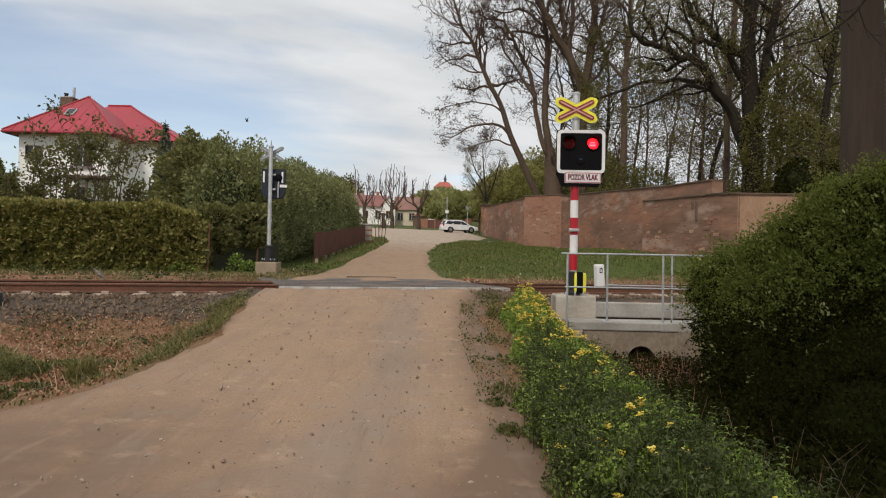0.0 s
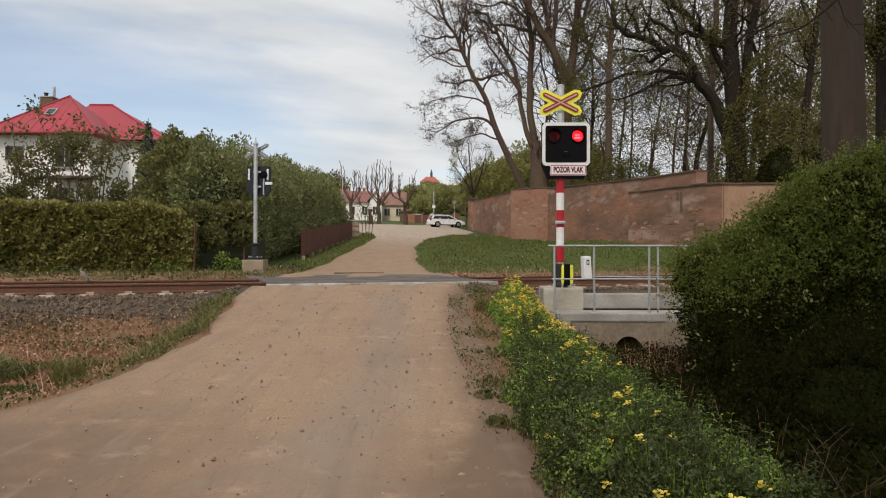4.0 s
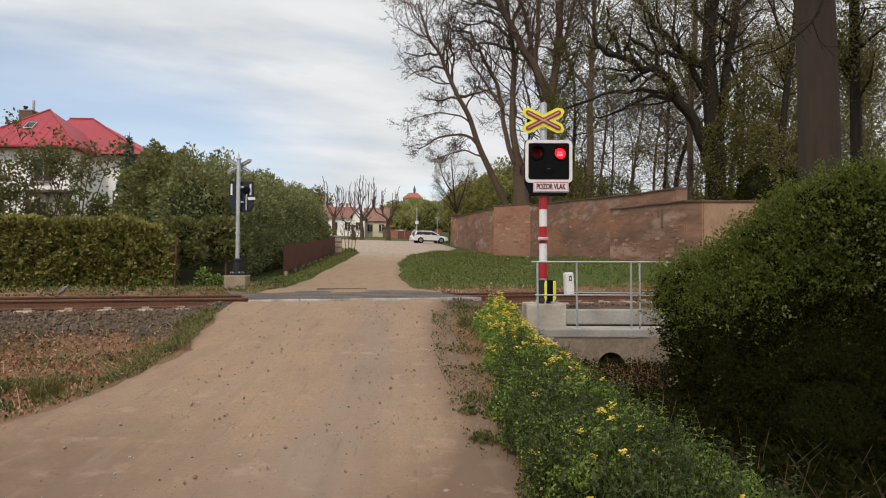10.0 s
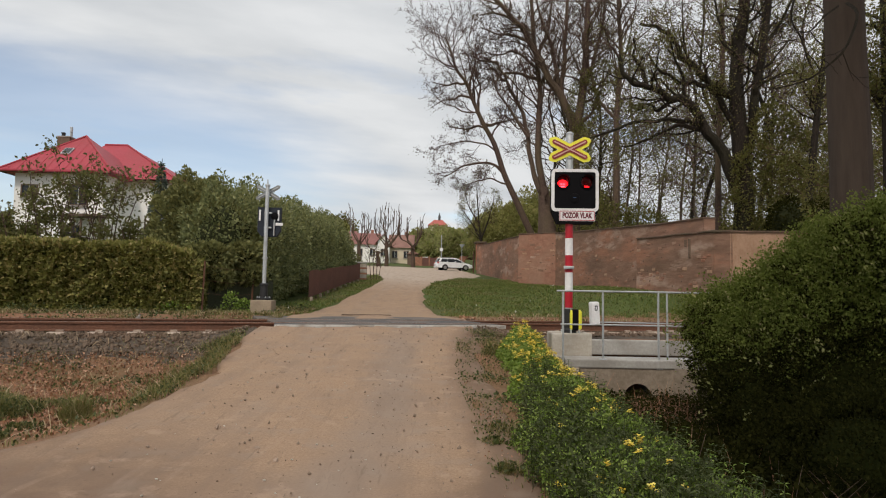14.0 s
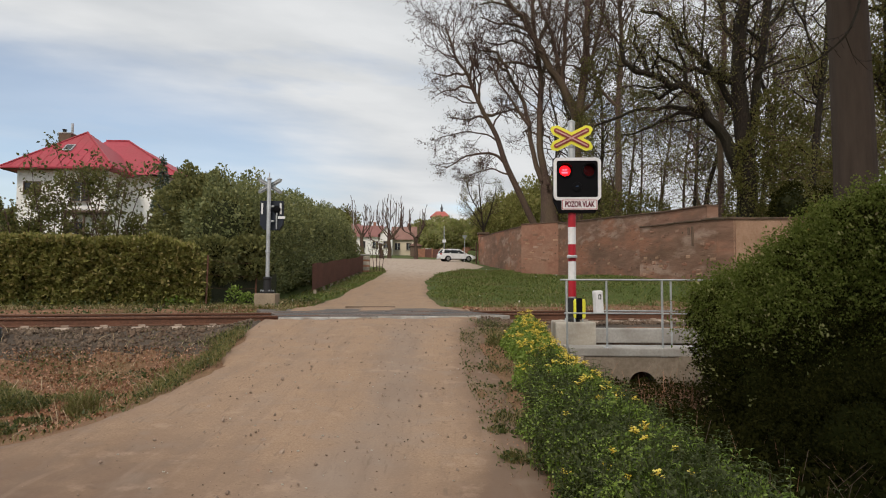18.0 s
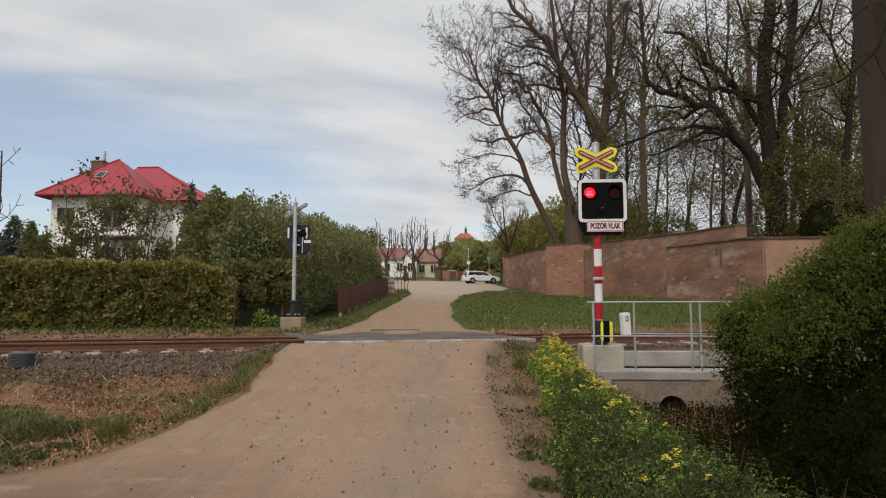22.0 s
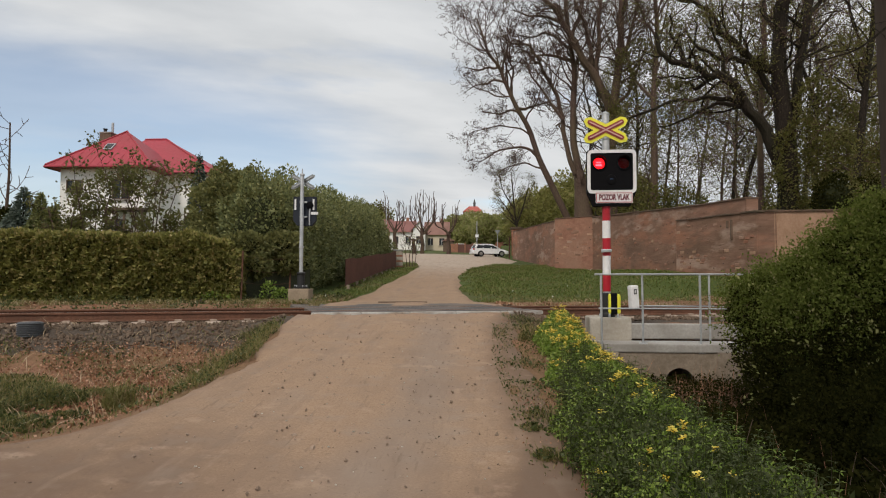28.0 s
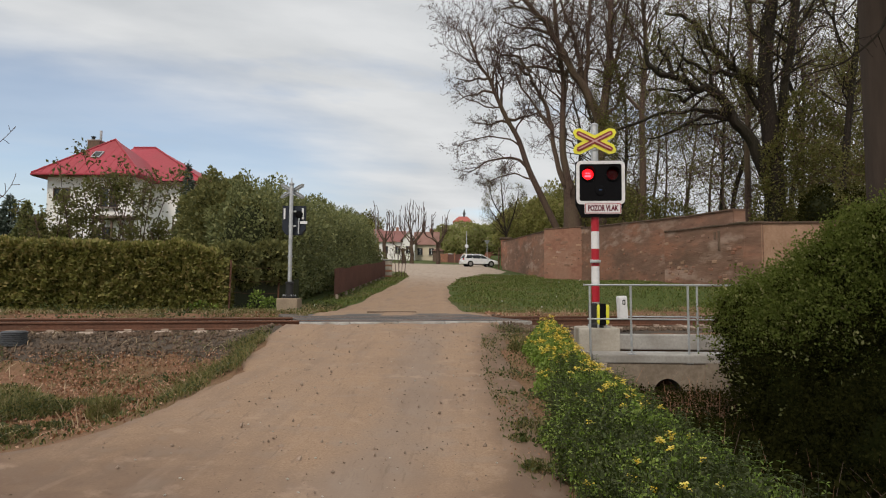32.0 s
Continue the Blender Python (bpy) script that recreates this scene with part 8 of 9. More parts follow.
def build_lane_end():
    gabled("house", -6.4, 117, 3.9, 7.0, 2.9, 5.3, RENDER_CREAM, ROOF_BROWN, "small cream cottage with a brown tiled roof", 0, False, 2)
    gabled("house", -9.1, 112, 1.9, 8.0, 3.6, 4.9, RENDER_WHITE, ROOF_DULL, "narrow white gabled house behind the pollarded trees", 3, True, 1)
    gabled("house", -12.3, 115, 4.2, 7.0, 3.2, 5.3, RENDER_WHITE, ROOF_DULL, "white house with a dull red roof beyond the street", 4, False, 2)
    gabled("house", -19.5, 120, 9.0, 9.0, 3.4, 5.6, BRICK_BARE, ROOF_DULL, "red brick house with a dull red roof", 4, False, 4)
    ch = thing("church", (-0.2, 172, float(land(-0.2, 172))), 0, "distant church with orange roof and small ridge turret", "church")
    z = 19.3 - float(land(-0.2, 172))
    part("wall", Shape().box((0, 0, z / 2), (4.4, 9, z)), RENDER_CREAM, ch)
    part("roof", hip_roof(Shape(), -2.5, 2.5, -4.8, 4.8, z, ((-1.0, 0.0), (1.2, 0.0)), z + 1.8), ROOF_ORANGE, ch)
    part("turret", Shape().lathe([(0.3, z + 1.5), (0.3, z + 2.4), (0.42, z + 2.5), (0.25, z + 2.9), (0.06, z + 3.7)], 8, pose(0.4, 0, 0)), PIPE_GREY, ch)
    # low red wall with a coping across the end of the lane
    w = thing("wall_low", label="low dark red boundary wall across the street", category="wall", kind="structure")
    for k in range(8):
        x = -3.0 + 1.15 * k
        zz = float(land(x, 100))
        part("wall_panel", Shape().box((x, 100, zz + 0.62), (1.1, 0.2, 1.3), None, 0.02), RUST_FENCE if k % 3 else BRICK_BARE, w)
        part("wall_pier", Shape().box((x + 0.57, 99.95, zz + 0.7), (0.2, 0.3, 1.5), None, 0.02), BRICK_BARE, w)
    shed = thing("garden_kiosk", (-3.9, 104, float(land(-3.9, 104))), 0, "small dark wooden kiosk beside the cottage", "kiosk")
    part("wall", Shape().box((0, 0, 0.85), (1.7, 1.2, 1.7), None, 0.02), TIMBER, shed)
    part("roof", Shape().prism([(-1.05, 1.65), (1.05, 1.65), (0, 2.2)], -0.8, 0.8), ROOF_BROWN, shed)
    part("white_panel", Shape().box((1.7, 0.1, 0.7), (1.3, 0.06, 1.2), None, 0.01), SIGN_WHITE, shed)
    # pollarded street trees
    for seed, x, y, hh, n in ((201, -9.5, 80, 7.4, 5), (202, -6.6, 85, 7.8, 8), (203, -7.6, 84.3, 4.6, 2), (204, -3.25, 86, 6.6, 6)):
        r = random.Random(seed)
        g = Grower(seed, kids=(4, 3), ratio=0.34, levels=1, wander=0.14, rise=0.3, thin=0.035, spread=32, seg=0.5)
        z0 = float(land(x, y))
        fork = hh * 0.42
        g.limbs.tube([(x, y, z0 - 0.2), (x + 0.08, y, z0 + fork * 0.35), (x - 0.06, y, z0 + fork * 0.7), (x, y, z0 + fork)], [0.32, 0.25, 0.21, 0.24], 9)
        for k in range(n):
            a = 2 * math.pi * k / n + r.uniform(-0.3, 0.3)
            e = r.uniform(0.7, 2.1)
            top = hh * r.uniform(0.82, 1.0)
            f0 = fork * r.uniform(0.72, 1.0)
            ex, ey = e * math.cos(a), e * math.sin(a)
            knee = z0 + f0 + (top - f0) * r.uniform(0.3, 0.5)
            g.smooth_line([(x, y, z0 + f0), (x + 0.5 * ex + r.uniform(-0.12, 0.12), y + 0.5 * ey, z0 + f0 + (knee - z0 - f0) * 0.55), (x + 0.9 * ex, y + 0.9 * ey, knee), (x + 1.0 * ex + r.uniform(-0.2, 0.2), y + ey, z0 + top)], 0.10, 0.035, 0, 0.5)
            for j in range(2):
                b = a + r.uniform(-1.2, 1.2)
                w = r.uniform(0.25, 0.6)
                g.limbs.tube([(x + 0.9 * ex, y + 0.9 * ey, knee - 0.2 * j), (x + 0.9 * ex + w * math.cos(b), y + 0.9 * ey + w * math.sin(b), knee + 0.6), (x + 0.9 * ex + w * 1.15 * math.cos(b), y + 0.9 * ey + w * math.sin(b), knee + (z0 + top - knee) * r.uniform(0.6, 0.95))], [0.05, 0.038, 0.026], 6)
        tree = thing("pollarded_tree", label="pollarded street tree with bare upright stubs", category="tree", group="pollarded street trees")
        part("trunk", g.limbs, BARK_GREY, tree, smooth=True)
        if g.twigs:
            tagged(part("shoot_growth", quads_mesh("shoot_growth", twig_quads(g.twigs), TWIG), None, tree), kind="stuff")
    # street lamps and sign posts
    lamp = thing("street_lamp", (-10.3, 78, float(land(-10.3, 78))), 0, "slim grey street lamp with a flat head", "street lamp")
    part("pole", Shape().tube([(0, 0, 0), (0, 0, 5.4), (-0.1, 0, 5.7)], [0.06, 0.045, 0.04], 8), ZINC, lamp)
    part("lamp_head", Shape().box((0.12, 0, 5.78), (0.6, 0.2, 0.1), None, 0.03), ZINC, lamp)
    lamp = thing("street_lamp", (0.4, 79, float(land(0.4, 79))), 0, "pale street post with a small white sign", "post")
    part("pole", Shape().tube([(0, 0, 0), (0, 0, 4.2)], [0.07, 0.06], 8), ZINC, lamp)
    part("sign_plate", Shape().box((0, -0.08, 2.4), (0.4, 0.03, 0.35), None, 0.01), SIGN_WHITE, lamp)
    sign = thing("yield_sign", (2.75, 76.5, float(land(2.75, 76.5))), 0, "back of a triangular give-way sign on a grey post", "road sign")
    part("post", Shape().tube([(0, 0, 0), (0, 0, 3.1)], [0.035, 0.035], 8), ZINC, sign)
    part("sign_face", Shape().prism([(-0.32, 3.1), (0.32, 3.1), (0.0, 2.55)], -0.06, -0.04), SIGN_BACK, sign)
    # trees round the end of the lane, their colours lightened to put in haze
    for k, (x, y, zc, rx, rz, leaf, n) in enumerate(((2.4, 104, 9.2, 2.3, 2.4, LEAF_FRESH, 6500), (7.2, 98, 9.8, 3.4, 3.4, LEAF_FRESH, 6500), (-3.6, 128, 12.0, 2.8, 2.0, LEAF_FRESH, 3500), (-0.4, 150, 14.1, 4.5, 3.0, LEAF_FRESH, 3500), (-1.6, 108, 8.7, 1.6, 1.7, LEAF_FRESH, 2600), (-21, 128, 12, 5, 4.5, LEAF_OLIVE, 3500), (-30, 120, 11, 6, 4.0, LEAF_OLIVE, 3500))):
        shrub("leafy_tree", [((x, y, zc), (rx, 2.0, rz)), ((x + rx * 0.4, y + 1, zc + rz * 0.25), (rx * 0.7, 2.0, rz * 0.8))], n, 0.26, leaf, "rounded tree in spring leaf, paled for haze, at the lane's end", "tree", 220 + k, 0.5, 0.3, 0.7, heart=FRESH_CORE)
    # thin bare sapling and shrub beside the gate post
    g = Grower(231, kids=(4, 4, 3), ratio=0.5, levels=3, thin=0.012, spread=35, rise=0.15)
    z0 = float(land(-4.4, 44))
    for k in range(4):
        g.smooth_line([(-4.4 + 0.15 * k, 44 + 0.2 * k, z0 - 0.1), (-4.5 + 0.22 * k, 44 + 0.2 * k, z0 + 1.0), (-4.55 + 0.26 * k, 44, z0 + 1.7)], 0.03, 0.012, 1)
    g.finish(thing("sapling", label="bare thin-stemmed shrub beside the gate post", category="shrub"), BARK_GREY, LEAF_SPRING, 0.06, 1, 231)
    # wooded rise in the distance
    rng = rng_of(241)
    xs = np.linspace(-260, 300, 90)
    vs, fs = [], []
    for i, x in enumerate(xs):
        top = 27 + 7 * noise.noise(Vector((x * 0.012, 0, 0))) + 3 * noise.noise(Vector((x * 0.06, 1, 0))) + 0.03 * x
        vs += [(x, 300, 5), (x, 306, top * 0.75), (x, 320, top)]
    for i in range(len(xs) - 1):
        o = 3 * i
        fs += [(o, o + 3, o + 4, o + 1), (o + 1, o + 4, o + 5, o + 2)]
    solo("backdrop", mesh_of("backdrop", vs, fs, SHADE_CORE), None, "distant wooded rise beyond the village", "backdrop", kind="structure")
    n = 16000
    x = rng.uniform(-260, 300, n)
    base = np.interp(x, xs, np.array([v[2] for v in vs[2::3]]))
    f = rng.random(n) ** 0.5
    pts = np.stack([x, 299 + 20 * f, base * (0.35 + 0.65 * f) + rng.normal(0, 1.2, n)], 1)
    solo("far_woods", quads_mesh("far_woods", leaf_quads(pts, 1.5, rng, 0.3, None, 1.2), LEAF_OLIVE), None, "far hazy woods on the rise", "woods", kind="stuff")


def build_car():
    x, y = 1.8, 77.0
    car = thing("car", (x, y, float(land(x, y)) + 0.03), 17, "white estate car parked on the gravel by the wall", "car")
    car.matrix_basis = car.matrix_basis @ Matrix.Scale(0.95, 4)

    def loft(sections):
        """Side outline stations: x, z low, z high, half width low, half width high."""
        sh = Shape()
        vs = []
        for px, za, zb, wa, wb in sections:
            vs += [(px, -wa, za), (px, -wa * 1.0, (za * 0.45 + zb * 0.55)), (px, -wb, zb), (px, wb, zb), (px, wa * 1.0, (za * 0.45 + zb * 0.55)), (px, wa, za)]
        n = len(sections)
        fs = []
        for i in range(n - 1):
            for k in range(6):
                a, b = i * 6 + k, i * 6 + (k + 1) % 6
                fs.append((a, a + 6, b + 6, b))
        fs += [tuple(range(6)), tuple(reversed(range((n - 1) * 6, n * 6)))]
        return sh.add(vs, fs)

    part("body", loft([(-2.26, 0.42, 0.80, 0.74, 0.70), (-2.18, 0.30, 0.98, 0.84, 0.78), (-1.2, 0.24, 0.97, 0.88, 0.84), (0.0, 0.22, 0.95, 0.885, 0.85), (0.95, 0.24, 0.92, 0.88, 0.82), (1.6, 0.26, 0.84, 0.87, 0.76), (2.12, 0.30, 0.70, 0.80, 0.66), (2.30, 0.38, 0.56, 0.62, 0.52)]), CAR_WHITE, car, smooth=True)
    part("cabin", loft([(-2.16, 0.93, 1.00, 0.78, 0.74), (-1.78, 0.93, 1.40, 0.80, 0.60), (-0.9, 0.93, 1.47, 0.82, 0.60), (0.05, 0.93, 1.45, 0.82, 0.58), (0.55, 0.93, 1.25, 0.81, 0.62), (1.12, 0.90, 0.94, 0.78, 0.74)]), GLASS_DARK, car, "dark tinted cabin glass")
    part("roof_panel", loft([(-1.90, 1.36, 1.45, 0.66, 0.56), (-0.9, 1.38, 1.51, 0.68, 0.54), (0.12, 1.37, 1.48, 0.66, 0.54)]), CAR_WHITE, car, smooth=True)
    for s in (-1, 1):
        for a, b, wd in (((-1.98, 1.0), (-1.72, 1.42), 0.24), ((-1.02, 0.97), (-0.98, 1.46), 0.17), ((0.02, 0.96), (-0.02, 1.45), 0.17), ((1.12, 0.92), (0.12, 1.46), 0.13)):
            part("roof_pillar", Shape().tube([(a[0], s * 0.80, a[1]), (b[0], s * 0.60, b[1])], [wd / 2, wd / 2], 5), CAR_WHITE, car)
        part("roof_rail", Shape().tube([(-1.7, s * 0.56, 1.49), (-0.8, s * 0.57, 1.55), (0.0, s * 0.56, 1.51)], [0.018] * 3, 5), BLACK, car)
        part("sill_trim", Shape().box((-0.05, s * 0.885, 0.27), (2.2, 0.03, 0.1), None, 0.01), BLACK, car)
        part("tail_lamp", Shape().box((-2.17, s * 0.72, 0.86), (0.16, 0.24, 0.22), None, 0.04), LAMP_RED, car, "red tail lamp")
        part("headlamp", Shape().box((2.08, s * 0.62, 0.62), (0.26, 0.28, 0.14), None, 0.04), LAMP_CLEAR, car, "clear headlamp")
        part("door_mirror", Shape().box((0.75, s * 0.96, 1.0), (0.12, 0.18, 0.13), None, 0.04), CAR_WHITE, car)
        for px in (-0.5, 0.42):
            part("door_handle", Shape().box((px, s * 0.895, 0.80), (0.16, 0.02, 0.03), None, 0.006), CAR_WHITE, car)
        for px in (-1.32, 1.30):
            part("wheel_arch", Shape().lathe([(0.37, -0.01), (0.37, 0.01)], 20, pose(px, s * 0.883, 0.32, 90)), BLACK, car)
            wheel = part("wheel", Shape().lathe([(0.22, -0.1), (0.30, -0.105), (0.32, -0.08), (0.32, 0.08), (0.30, 0.105), (0.22, 0.1)], 24), TYRE, car, "black tyre on a silver rim", place=pose(px, s * 0.82, 0.32, 90))
            part("rim", Shape().lathe([(0.21, -0.106), (0.20, -0.095), (0.05, -0.108)] if s > 0 else [(0.05, 0.108), (0.20, 0.095), (0.21, 0.106)], 20), ALLOY, wheel)
    part("bumper", Shape().box((-2.24, 0, 0.42), (0.12, 1.5, 0.2), None, 0.05), CAR_WHITE, car)
    part("number_plate", Shape().box((-2.30, 0, 0.78), (0.02, 0.5, 0.11)), SIGN_WHITE, car)


# ---- birds ----
def make_bird(name, label, span, body_mat, wing_mat, pale):
    bird = thing(name, label=label, category="bird")
    k = span / 0.7
    part("body", Shape().lathe([(0.004, -0.20), (0.03, -0.16), (0.055, -0.05), (0.062, 0.04), (0.045, 0.12), (0.02, 0.17)], 10, pose(0, 0, 0, 0, 90) @ Matrix.Diagonal((k, k, k, 1))), body_mat, bird, smooth=True)
    head = part("head", Shape().lathe([(0.004, -0.04), (0.028, -0.025), (0.034, 0.0), (0.026, 0.025), (0.008, 0.04)], 10, pose(0.19 * k, 0, 0.02 * k, 0, 90) @ Matrix.Diagonal((k, k, k, 1))), body_mat, bird, smooth=True)
    part("beak", Shape().tube([(0.22 * k, 0, 0.02 * k), (0.255 * k, 0, 0.01 * k)], [0.01 * k, 0.002 * k], 5), FEATHER_DARK, head)
    part("tail", Shape().prism([(-0.30 * k, -0.06 * k), (-0.30 * k, 0.06 * k), (-0.14 * k, 0.03 * k), (-0.14 * k, -0.03 * k)], -0.004 * k, 0.004 * k, pose(0, 0, 0, 90)), wing_mat, bird)
    wings = []
    for s in (-1, 1):
        outline = [(0.09 * k, 0.03 * k), (0.12 * k, 0.16 * k), (0.07 * k, 0.28 * k), (-0.04 * k, 0.40 * k), (-0.09 * k, 0.28 * k), (-0.12 * k, 0.14 * k), (-0.10 * k, 0.03 * k)]
        w = part("wing", Shape().prism([(a, s * b) for a, b in outline], -0.004 * k, 0.004 * k, pose(0, 0, 0, 90) @ Matrix.Diagonal((1, 1, -1, 1))), wing_mat, bird)
        part("wing_bar", Shape().prism([(0.06 * k, s * 0.10 * k), (0.06 * k, s * 0.15 * k), (-0.05 * k, s * 0.17 * k), (-0.06 * k, s * 0.12 * k)], -0.007 * k, 0.007 * k, pose(0, 0, 0, 90) @ Matrix.Diagonal((1, 1, -1, 1))), pale, w)
        wings.append((w, s))
    return bird, wings


def make_standing_pigeon():
    """A pigeon with folded wings, its feet at the origin, facing x."""
    bird = thing("pigeon", label="small grey-brown pigeon with folded wings beside the rails", category="bird")
    lean = pose(0, 0, 0.165, 0, -46)
    along = lean @ pose(0, 0, 0, 0, 90)
    part("body", Shape().lathe([(0.004, -0.17), (0.03, -0.13), (0.056, -0.05), (0.066, 0.04), (0.055, 0.10), (0.034, 0.15), (0.026, 0.17)], 12, along), FEATHER_DOVE, bird, smooth=True)
    head = part("head", Shape().lathe([(0.004, -0.035), (0.024, -0.022), (0.031, 0.0), (0.025, 0.024), (0.008, 0.036)], 10, pose(0.135, 0, 0.31, 0, 90)), FEATHER_DOVE, bird, smooth=True)
    part("beak", Shape().tube([(0.16, 0, 0.31), (0.19, 0, 0.301)], [0.009, 0.002], 5), FEATHER_DARK, head)
    for s in (-1, 1):
        part("neck_patch", Shape().lathe([(0.002, -0.016), (0.014, -0.008), (0.014, 0.008), (0.002, 0.016)], 8, lean @ pose(0.145, 0.027 * s, 0.012)), FEATHER_PALE, bird, "pale neck patch", smooth=True)
        wing = part("wing", Shape().lathe([(0.003, -0.23), (0.018, -0.17), (0.04, -0.05), (0.046, 0.03), (0.03, 0.09), (0.004, 0.11)], 10, lean @ pose(-0.01, 0.045 * s, 0.012) @ Matrix.Diagonal((1, 0.5, 1, 1)) @ pose(0, 0, 0, 0, 90)), FEATHER_DOVE, bird, smooth=True)
        part("wing_bar", Shape().box((0.01, 0.071 * s, 0.0), (0.1, 0.004, 0.014), lean, 0.001), FEATHER_PALE, wing, "pale wing edge")
        leg = part("leg", Shape().tube([(0.0, 0.028 * s, 0.11), (0.008, 0.028 * s, 0.006)], [0.008, 0.005], 6), BRICK_RED, bird, "reddish leg")
        part("toes", Shape().box((0.014, 0.028 * s, 0.005), (0.045, 0.02, 0.008), None, 0.002), BRICK_RED, leg)
    part("tail", Shape().prism([(-0.26, -0.045), (-0.26, 0.045), (-0.14, 0.028), (-0.14, -0.028)], -0.006, 0.006, lean @ pose(0, 0, 0, 90)), FEATHER_DARK, bird, "dark tail feathers")
    for piece in bird.children_recursive:
        piece.data.transform(Matrix.Scale(0.66, 4))
    return bird


build_villa()
build_lane_end()
build_car()
RAIL_PIGEON = make_standing_pigeon()
SWALLOW = make_bird("small_bird", "small dark bird flying across the sky", 0.42, FEATHER_DARK, FEATHER_DARK, FEATHER_DARK)
PIGEON = make_bird("pigeon", "grey wood pigeon with pale wing bars in flight", 0.72, FEATHER, FEATHER_DARK, FEATHER_PALE)


# ---- what moves ----
def fly(bird_and_wings, line, beat, perched=(99.0, 99.0)):
    """Key a bird along a line of (seconds, x, y, z), its wings beating while it flies and spread at rest."""
    bird, wings = bird_and_wings
    rows = []
    yaw = None
    for i, (t, x, y, z) in enumerate(line):
        a, b = line[max(i - 1, 0)], line[min(i + 1, len(line) - 1)]
        head = math.degrees(math.atan2(b[2] - a[2], b[1] - a[1]))
        if yaw is not None:
            while head - yaw > 180:
                head -= 360
            while head - yaw < -180:
                head += 360
            head = max(yaw - 60, min(yaw + 60, head))
        yaw = head
        rows.append((t, pose(x, y, z, 25 * math.sin(i * 1.7), -8, yaw)))
    first, last = line[0][0], line[-1][0]
    if first > 0:
        rows.insert(0, (0.0, rows[0][1]))
    if last < 32.0:
        rows.append((32.0, rows[-1][1]))
    walk(bird, rows)
    for w, side in wings:
        k, t = 0, first
        beats = [(0.0, pose(0, 0, 0, 35 * side, 0, 0))] if first > 0 else []
        while t <= last + 0.001:
            if perched[0] < t < perched[1]:
                t += beat
                continue
            beats.append((round(t, 3), pose(0, 0, 0, (62, 5, -50, 8)[k % 4] * side, 0, (0, 8, 18, 6)[k % 4] * side)))
            k += 1
            t += beat
        if last < 31.95:
            beats.append((32.0, beats[-1][1]))
        walk(w, beats)


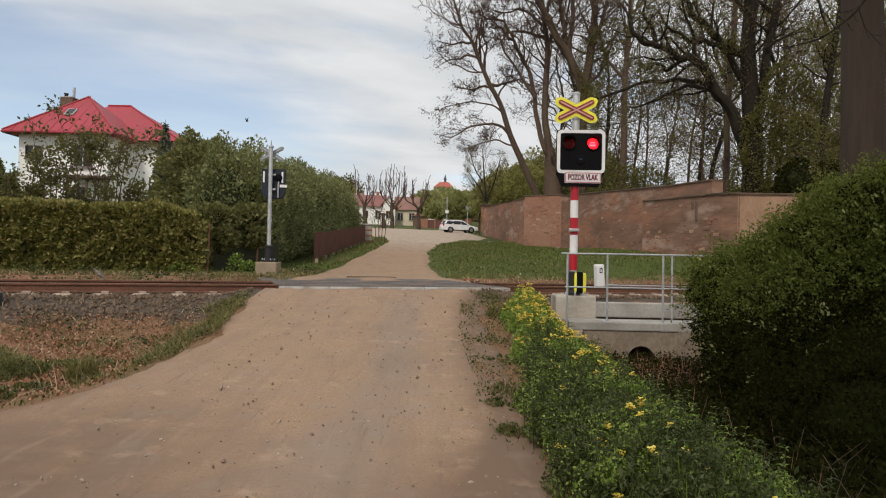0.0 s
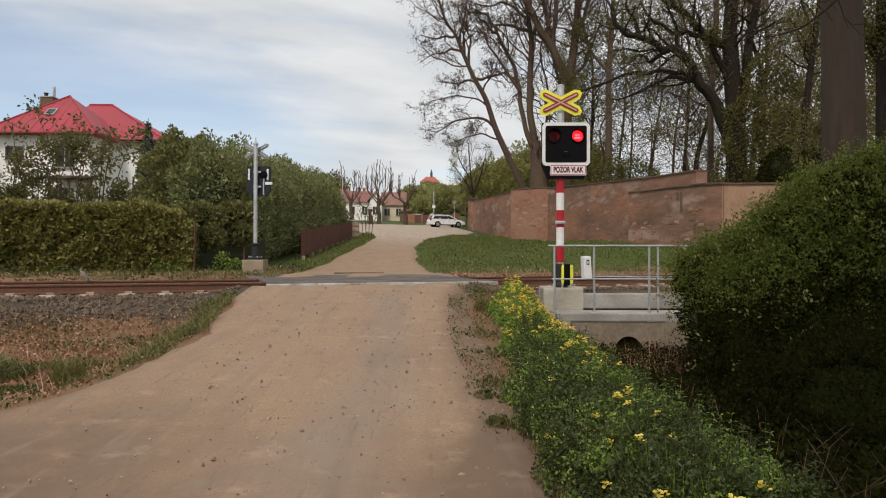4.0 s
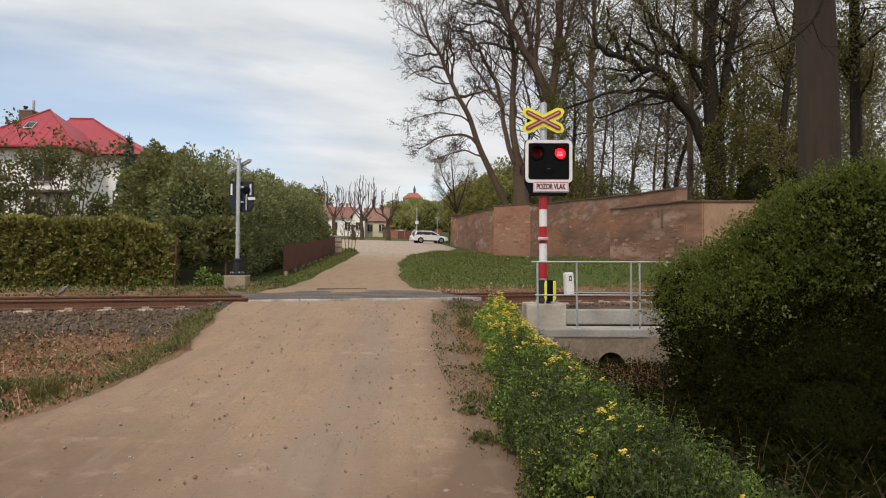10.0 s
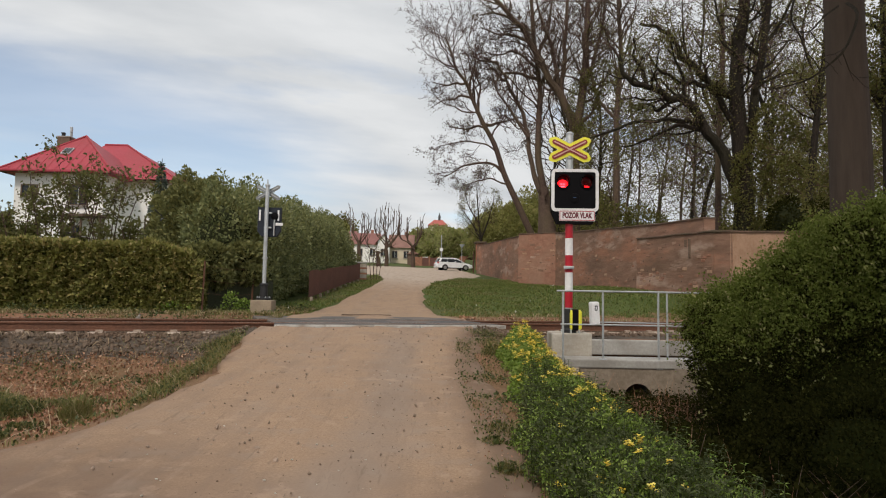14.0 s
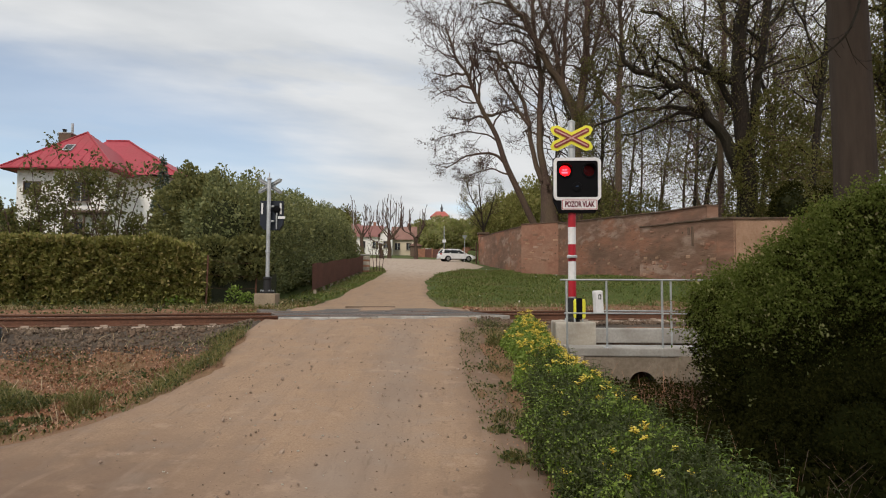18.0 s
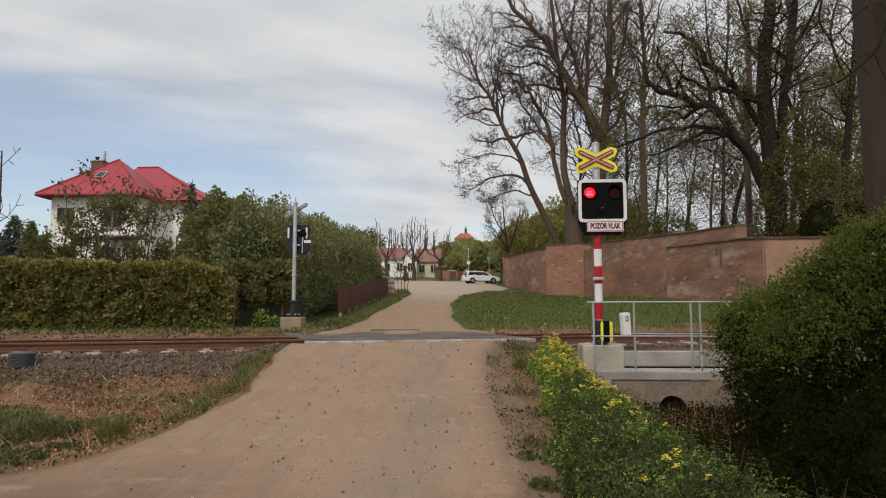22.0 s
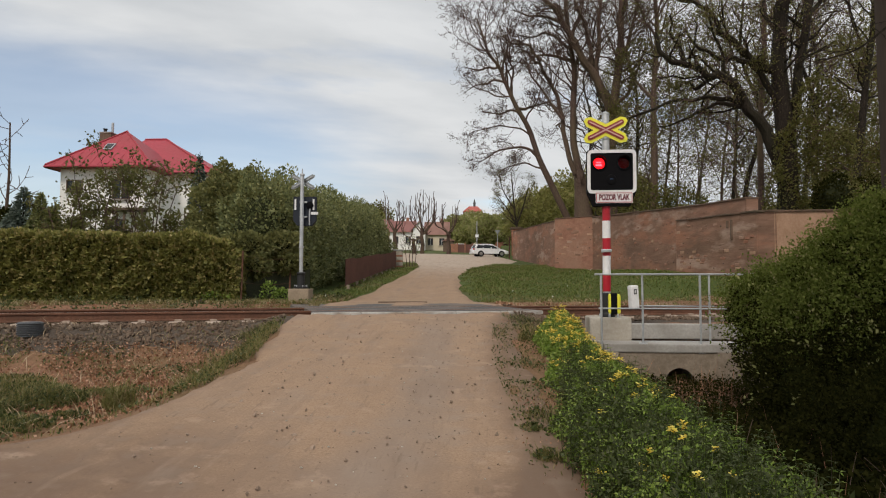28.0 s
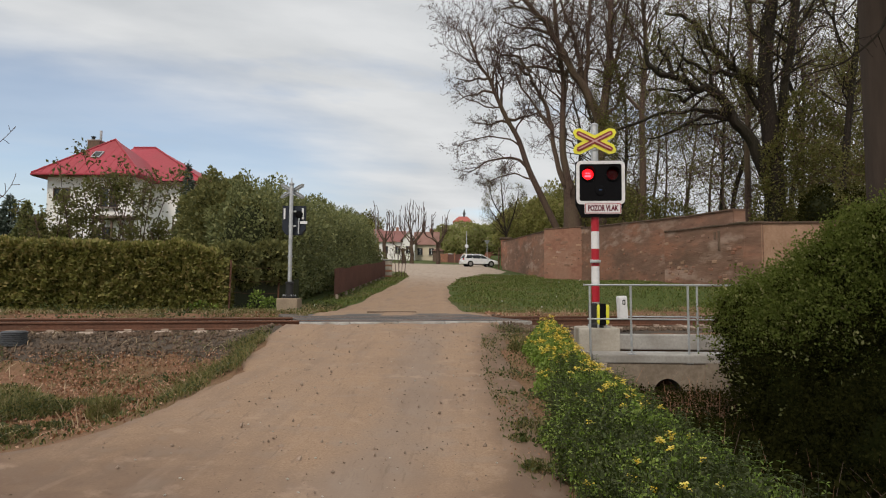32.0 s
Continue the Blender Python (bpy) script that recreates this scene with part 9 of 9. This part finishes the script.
def motions():
    # the two lamp inserts rise behind their lenses in turn, 61 times a minute each
    period, fade, low = 0.985, 0.05, -0.2
    for side, (bulb, x, y, z) in enumerate(BULBS):
        rows = []
        t = 0.2 - period
        while t < 33:
            # the right lamp goes dark at t, the left one half a period later
            off = t if side == 1 else t + period / 2
            on = off - period / 2
            rows += [(on - fade, low), (on + fade, 0.0), (off - fade, 0.0), (off + fade, low)]
            t += period
        keep = [(t, pose(x, y, z + d)) for t, d in rows if 0.0 < t < 32.0]
        first = -0.2 if side == 0 else 0.0
        before = [d for t, d in rows if t <= 0.0]
        after = [d for t, d in rows if t >= 32.0]
        keep = [(0.0, pose(x, y, z + (before[-1] if before else first)))] + keep + [(32.0, pose(x, y, z + after[0]))]
        walk(bulb, keep)
    # a small bird crosses the sky at the start, settles in the tall tree and later flies off over the villa
    fly(SWALLOW, [(0.0, -11.95, 40.0, 9.49), (0.2, -11.61, 41.0, 10.59), (0.4, -10.94, 42.0, 12.01), (0.6, -9.96, 43.0, 13.53), (0.8, -8.27, 44.0, 15.0), (1.0, -5.61, 45.0, 16.22), (1.2, -2.89, 46.0, 17.53), (1.5, 1.2, 47.0, 19.2), (1.9, 5.6, 48.4, 21.5), (2.4, 7.0, 48.6, 21.9), (23.1, 7.0, 48.6, 21.9), (23.4, 5.6, 48.4, 22.3), (23.6, 3.6, 48.0, 22.0), (23.8, 0.71, 47.5, 21.22), (24.0, -2.28, 47.0, 19.85), (24.2, -5.13, 46.5, 18.72), (24.4, -8.19, 46.0, 17.98), (24.6, -10.86, 45.5, 17.05), (24.8, -13.12, 45.0, 15.64), (25.0, -15.55, 44.5, 14.31), (25.2, -17.75, 44.0, 13.96), (25.4, -20.19, 43.5, 13.38), (26.0, -27.0, 42.0, 13.0), (28.0, -52.0, 40.0, 16.0), (32.0, -100.0, 42.0, 24.0)], 0.1, (2.5, 23.1))
    # a pigeon leaves the laurel shrub, passes the far signal and goes off down the lane
    fly(PIGEON, [(29.9, -8.7, 20.9, 3.75), (30.0, -8.34, 20.5, 3.98), (30.1, -7.63, 20.0, 4.12), (30.2, -6.95, 19.5, 4.28), (30.3, -6.29, 19.0, 4.48), (30.4, -5.51, 19.0, 4.57), (30.5, -4.96, 19.6, 4.75), (30.6, -4.47, 20.0, 4.92), (30.7, -4.18, 21.5, 5.11), (30.8, -3.46, 23.0, 5.16), (30.9, -3.34, 25.0, 5.54), (31.0, -2.81, 27.0, 5.67), (31.1, -2.34, 30.0, 5.95), (31.2, -2.2, 35.0, 6.5), (31.3, -2.05, 42.0, 7.06), (31.6, -1.0, 62.0, 8.2), (32.0, 1.5, 86.0, 9.6)], 0.1)
    # another stands on the far rail, turns round, hops down behind it and walks off under the hedge
    rows = []
    for t, u, off, z, yaw in ((0.0, -3.13, 0.7525, 0.95, 199), (3.6, -3.13, 0.7525, 0.95, 199), (4.2, -3.13, 0.7525, 0.95, 140), (4.8, -3.13, 0.7525, 0.95, 80), (5.4, -3.13, 0.7525, 0.95, 25), (10.7, -3.13, 0.7525, 0.95, 25), (10.9, -3.13, 0.9, 0.9, 25),
                              (11.1, -3.12, 1.08, 0, 25), (11.5, -3.06, 1.2, 0, 25), (11.9, -2.97, 1.35, 0, 30), (12.3, -2.85, 1.5, 0, 35), (12.9, -2.68, 1.85, 0, 45), (13.4, -2.58, 2.3, 0, 70), (14.5, -2.45, 3.1, 0, 95), (16.4, -2.2, 5.15, 0, 105), (32.0, -2.2, 5.15, 0, 105)):
        q = track_point(u, off, 0)
        rows.append((t, pose(q.x, q.y, z or float(land(q.x, q.y)) + 0.02, 0, 0, yaw)))
    walk(RAIL_PIGEON, rows)


motions()
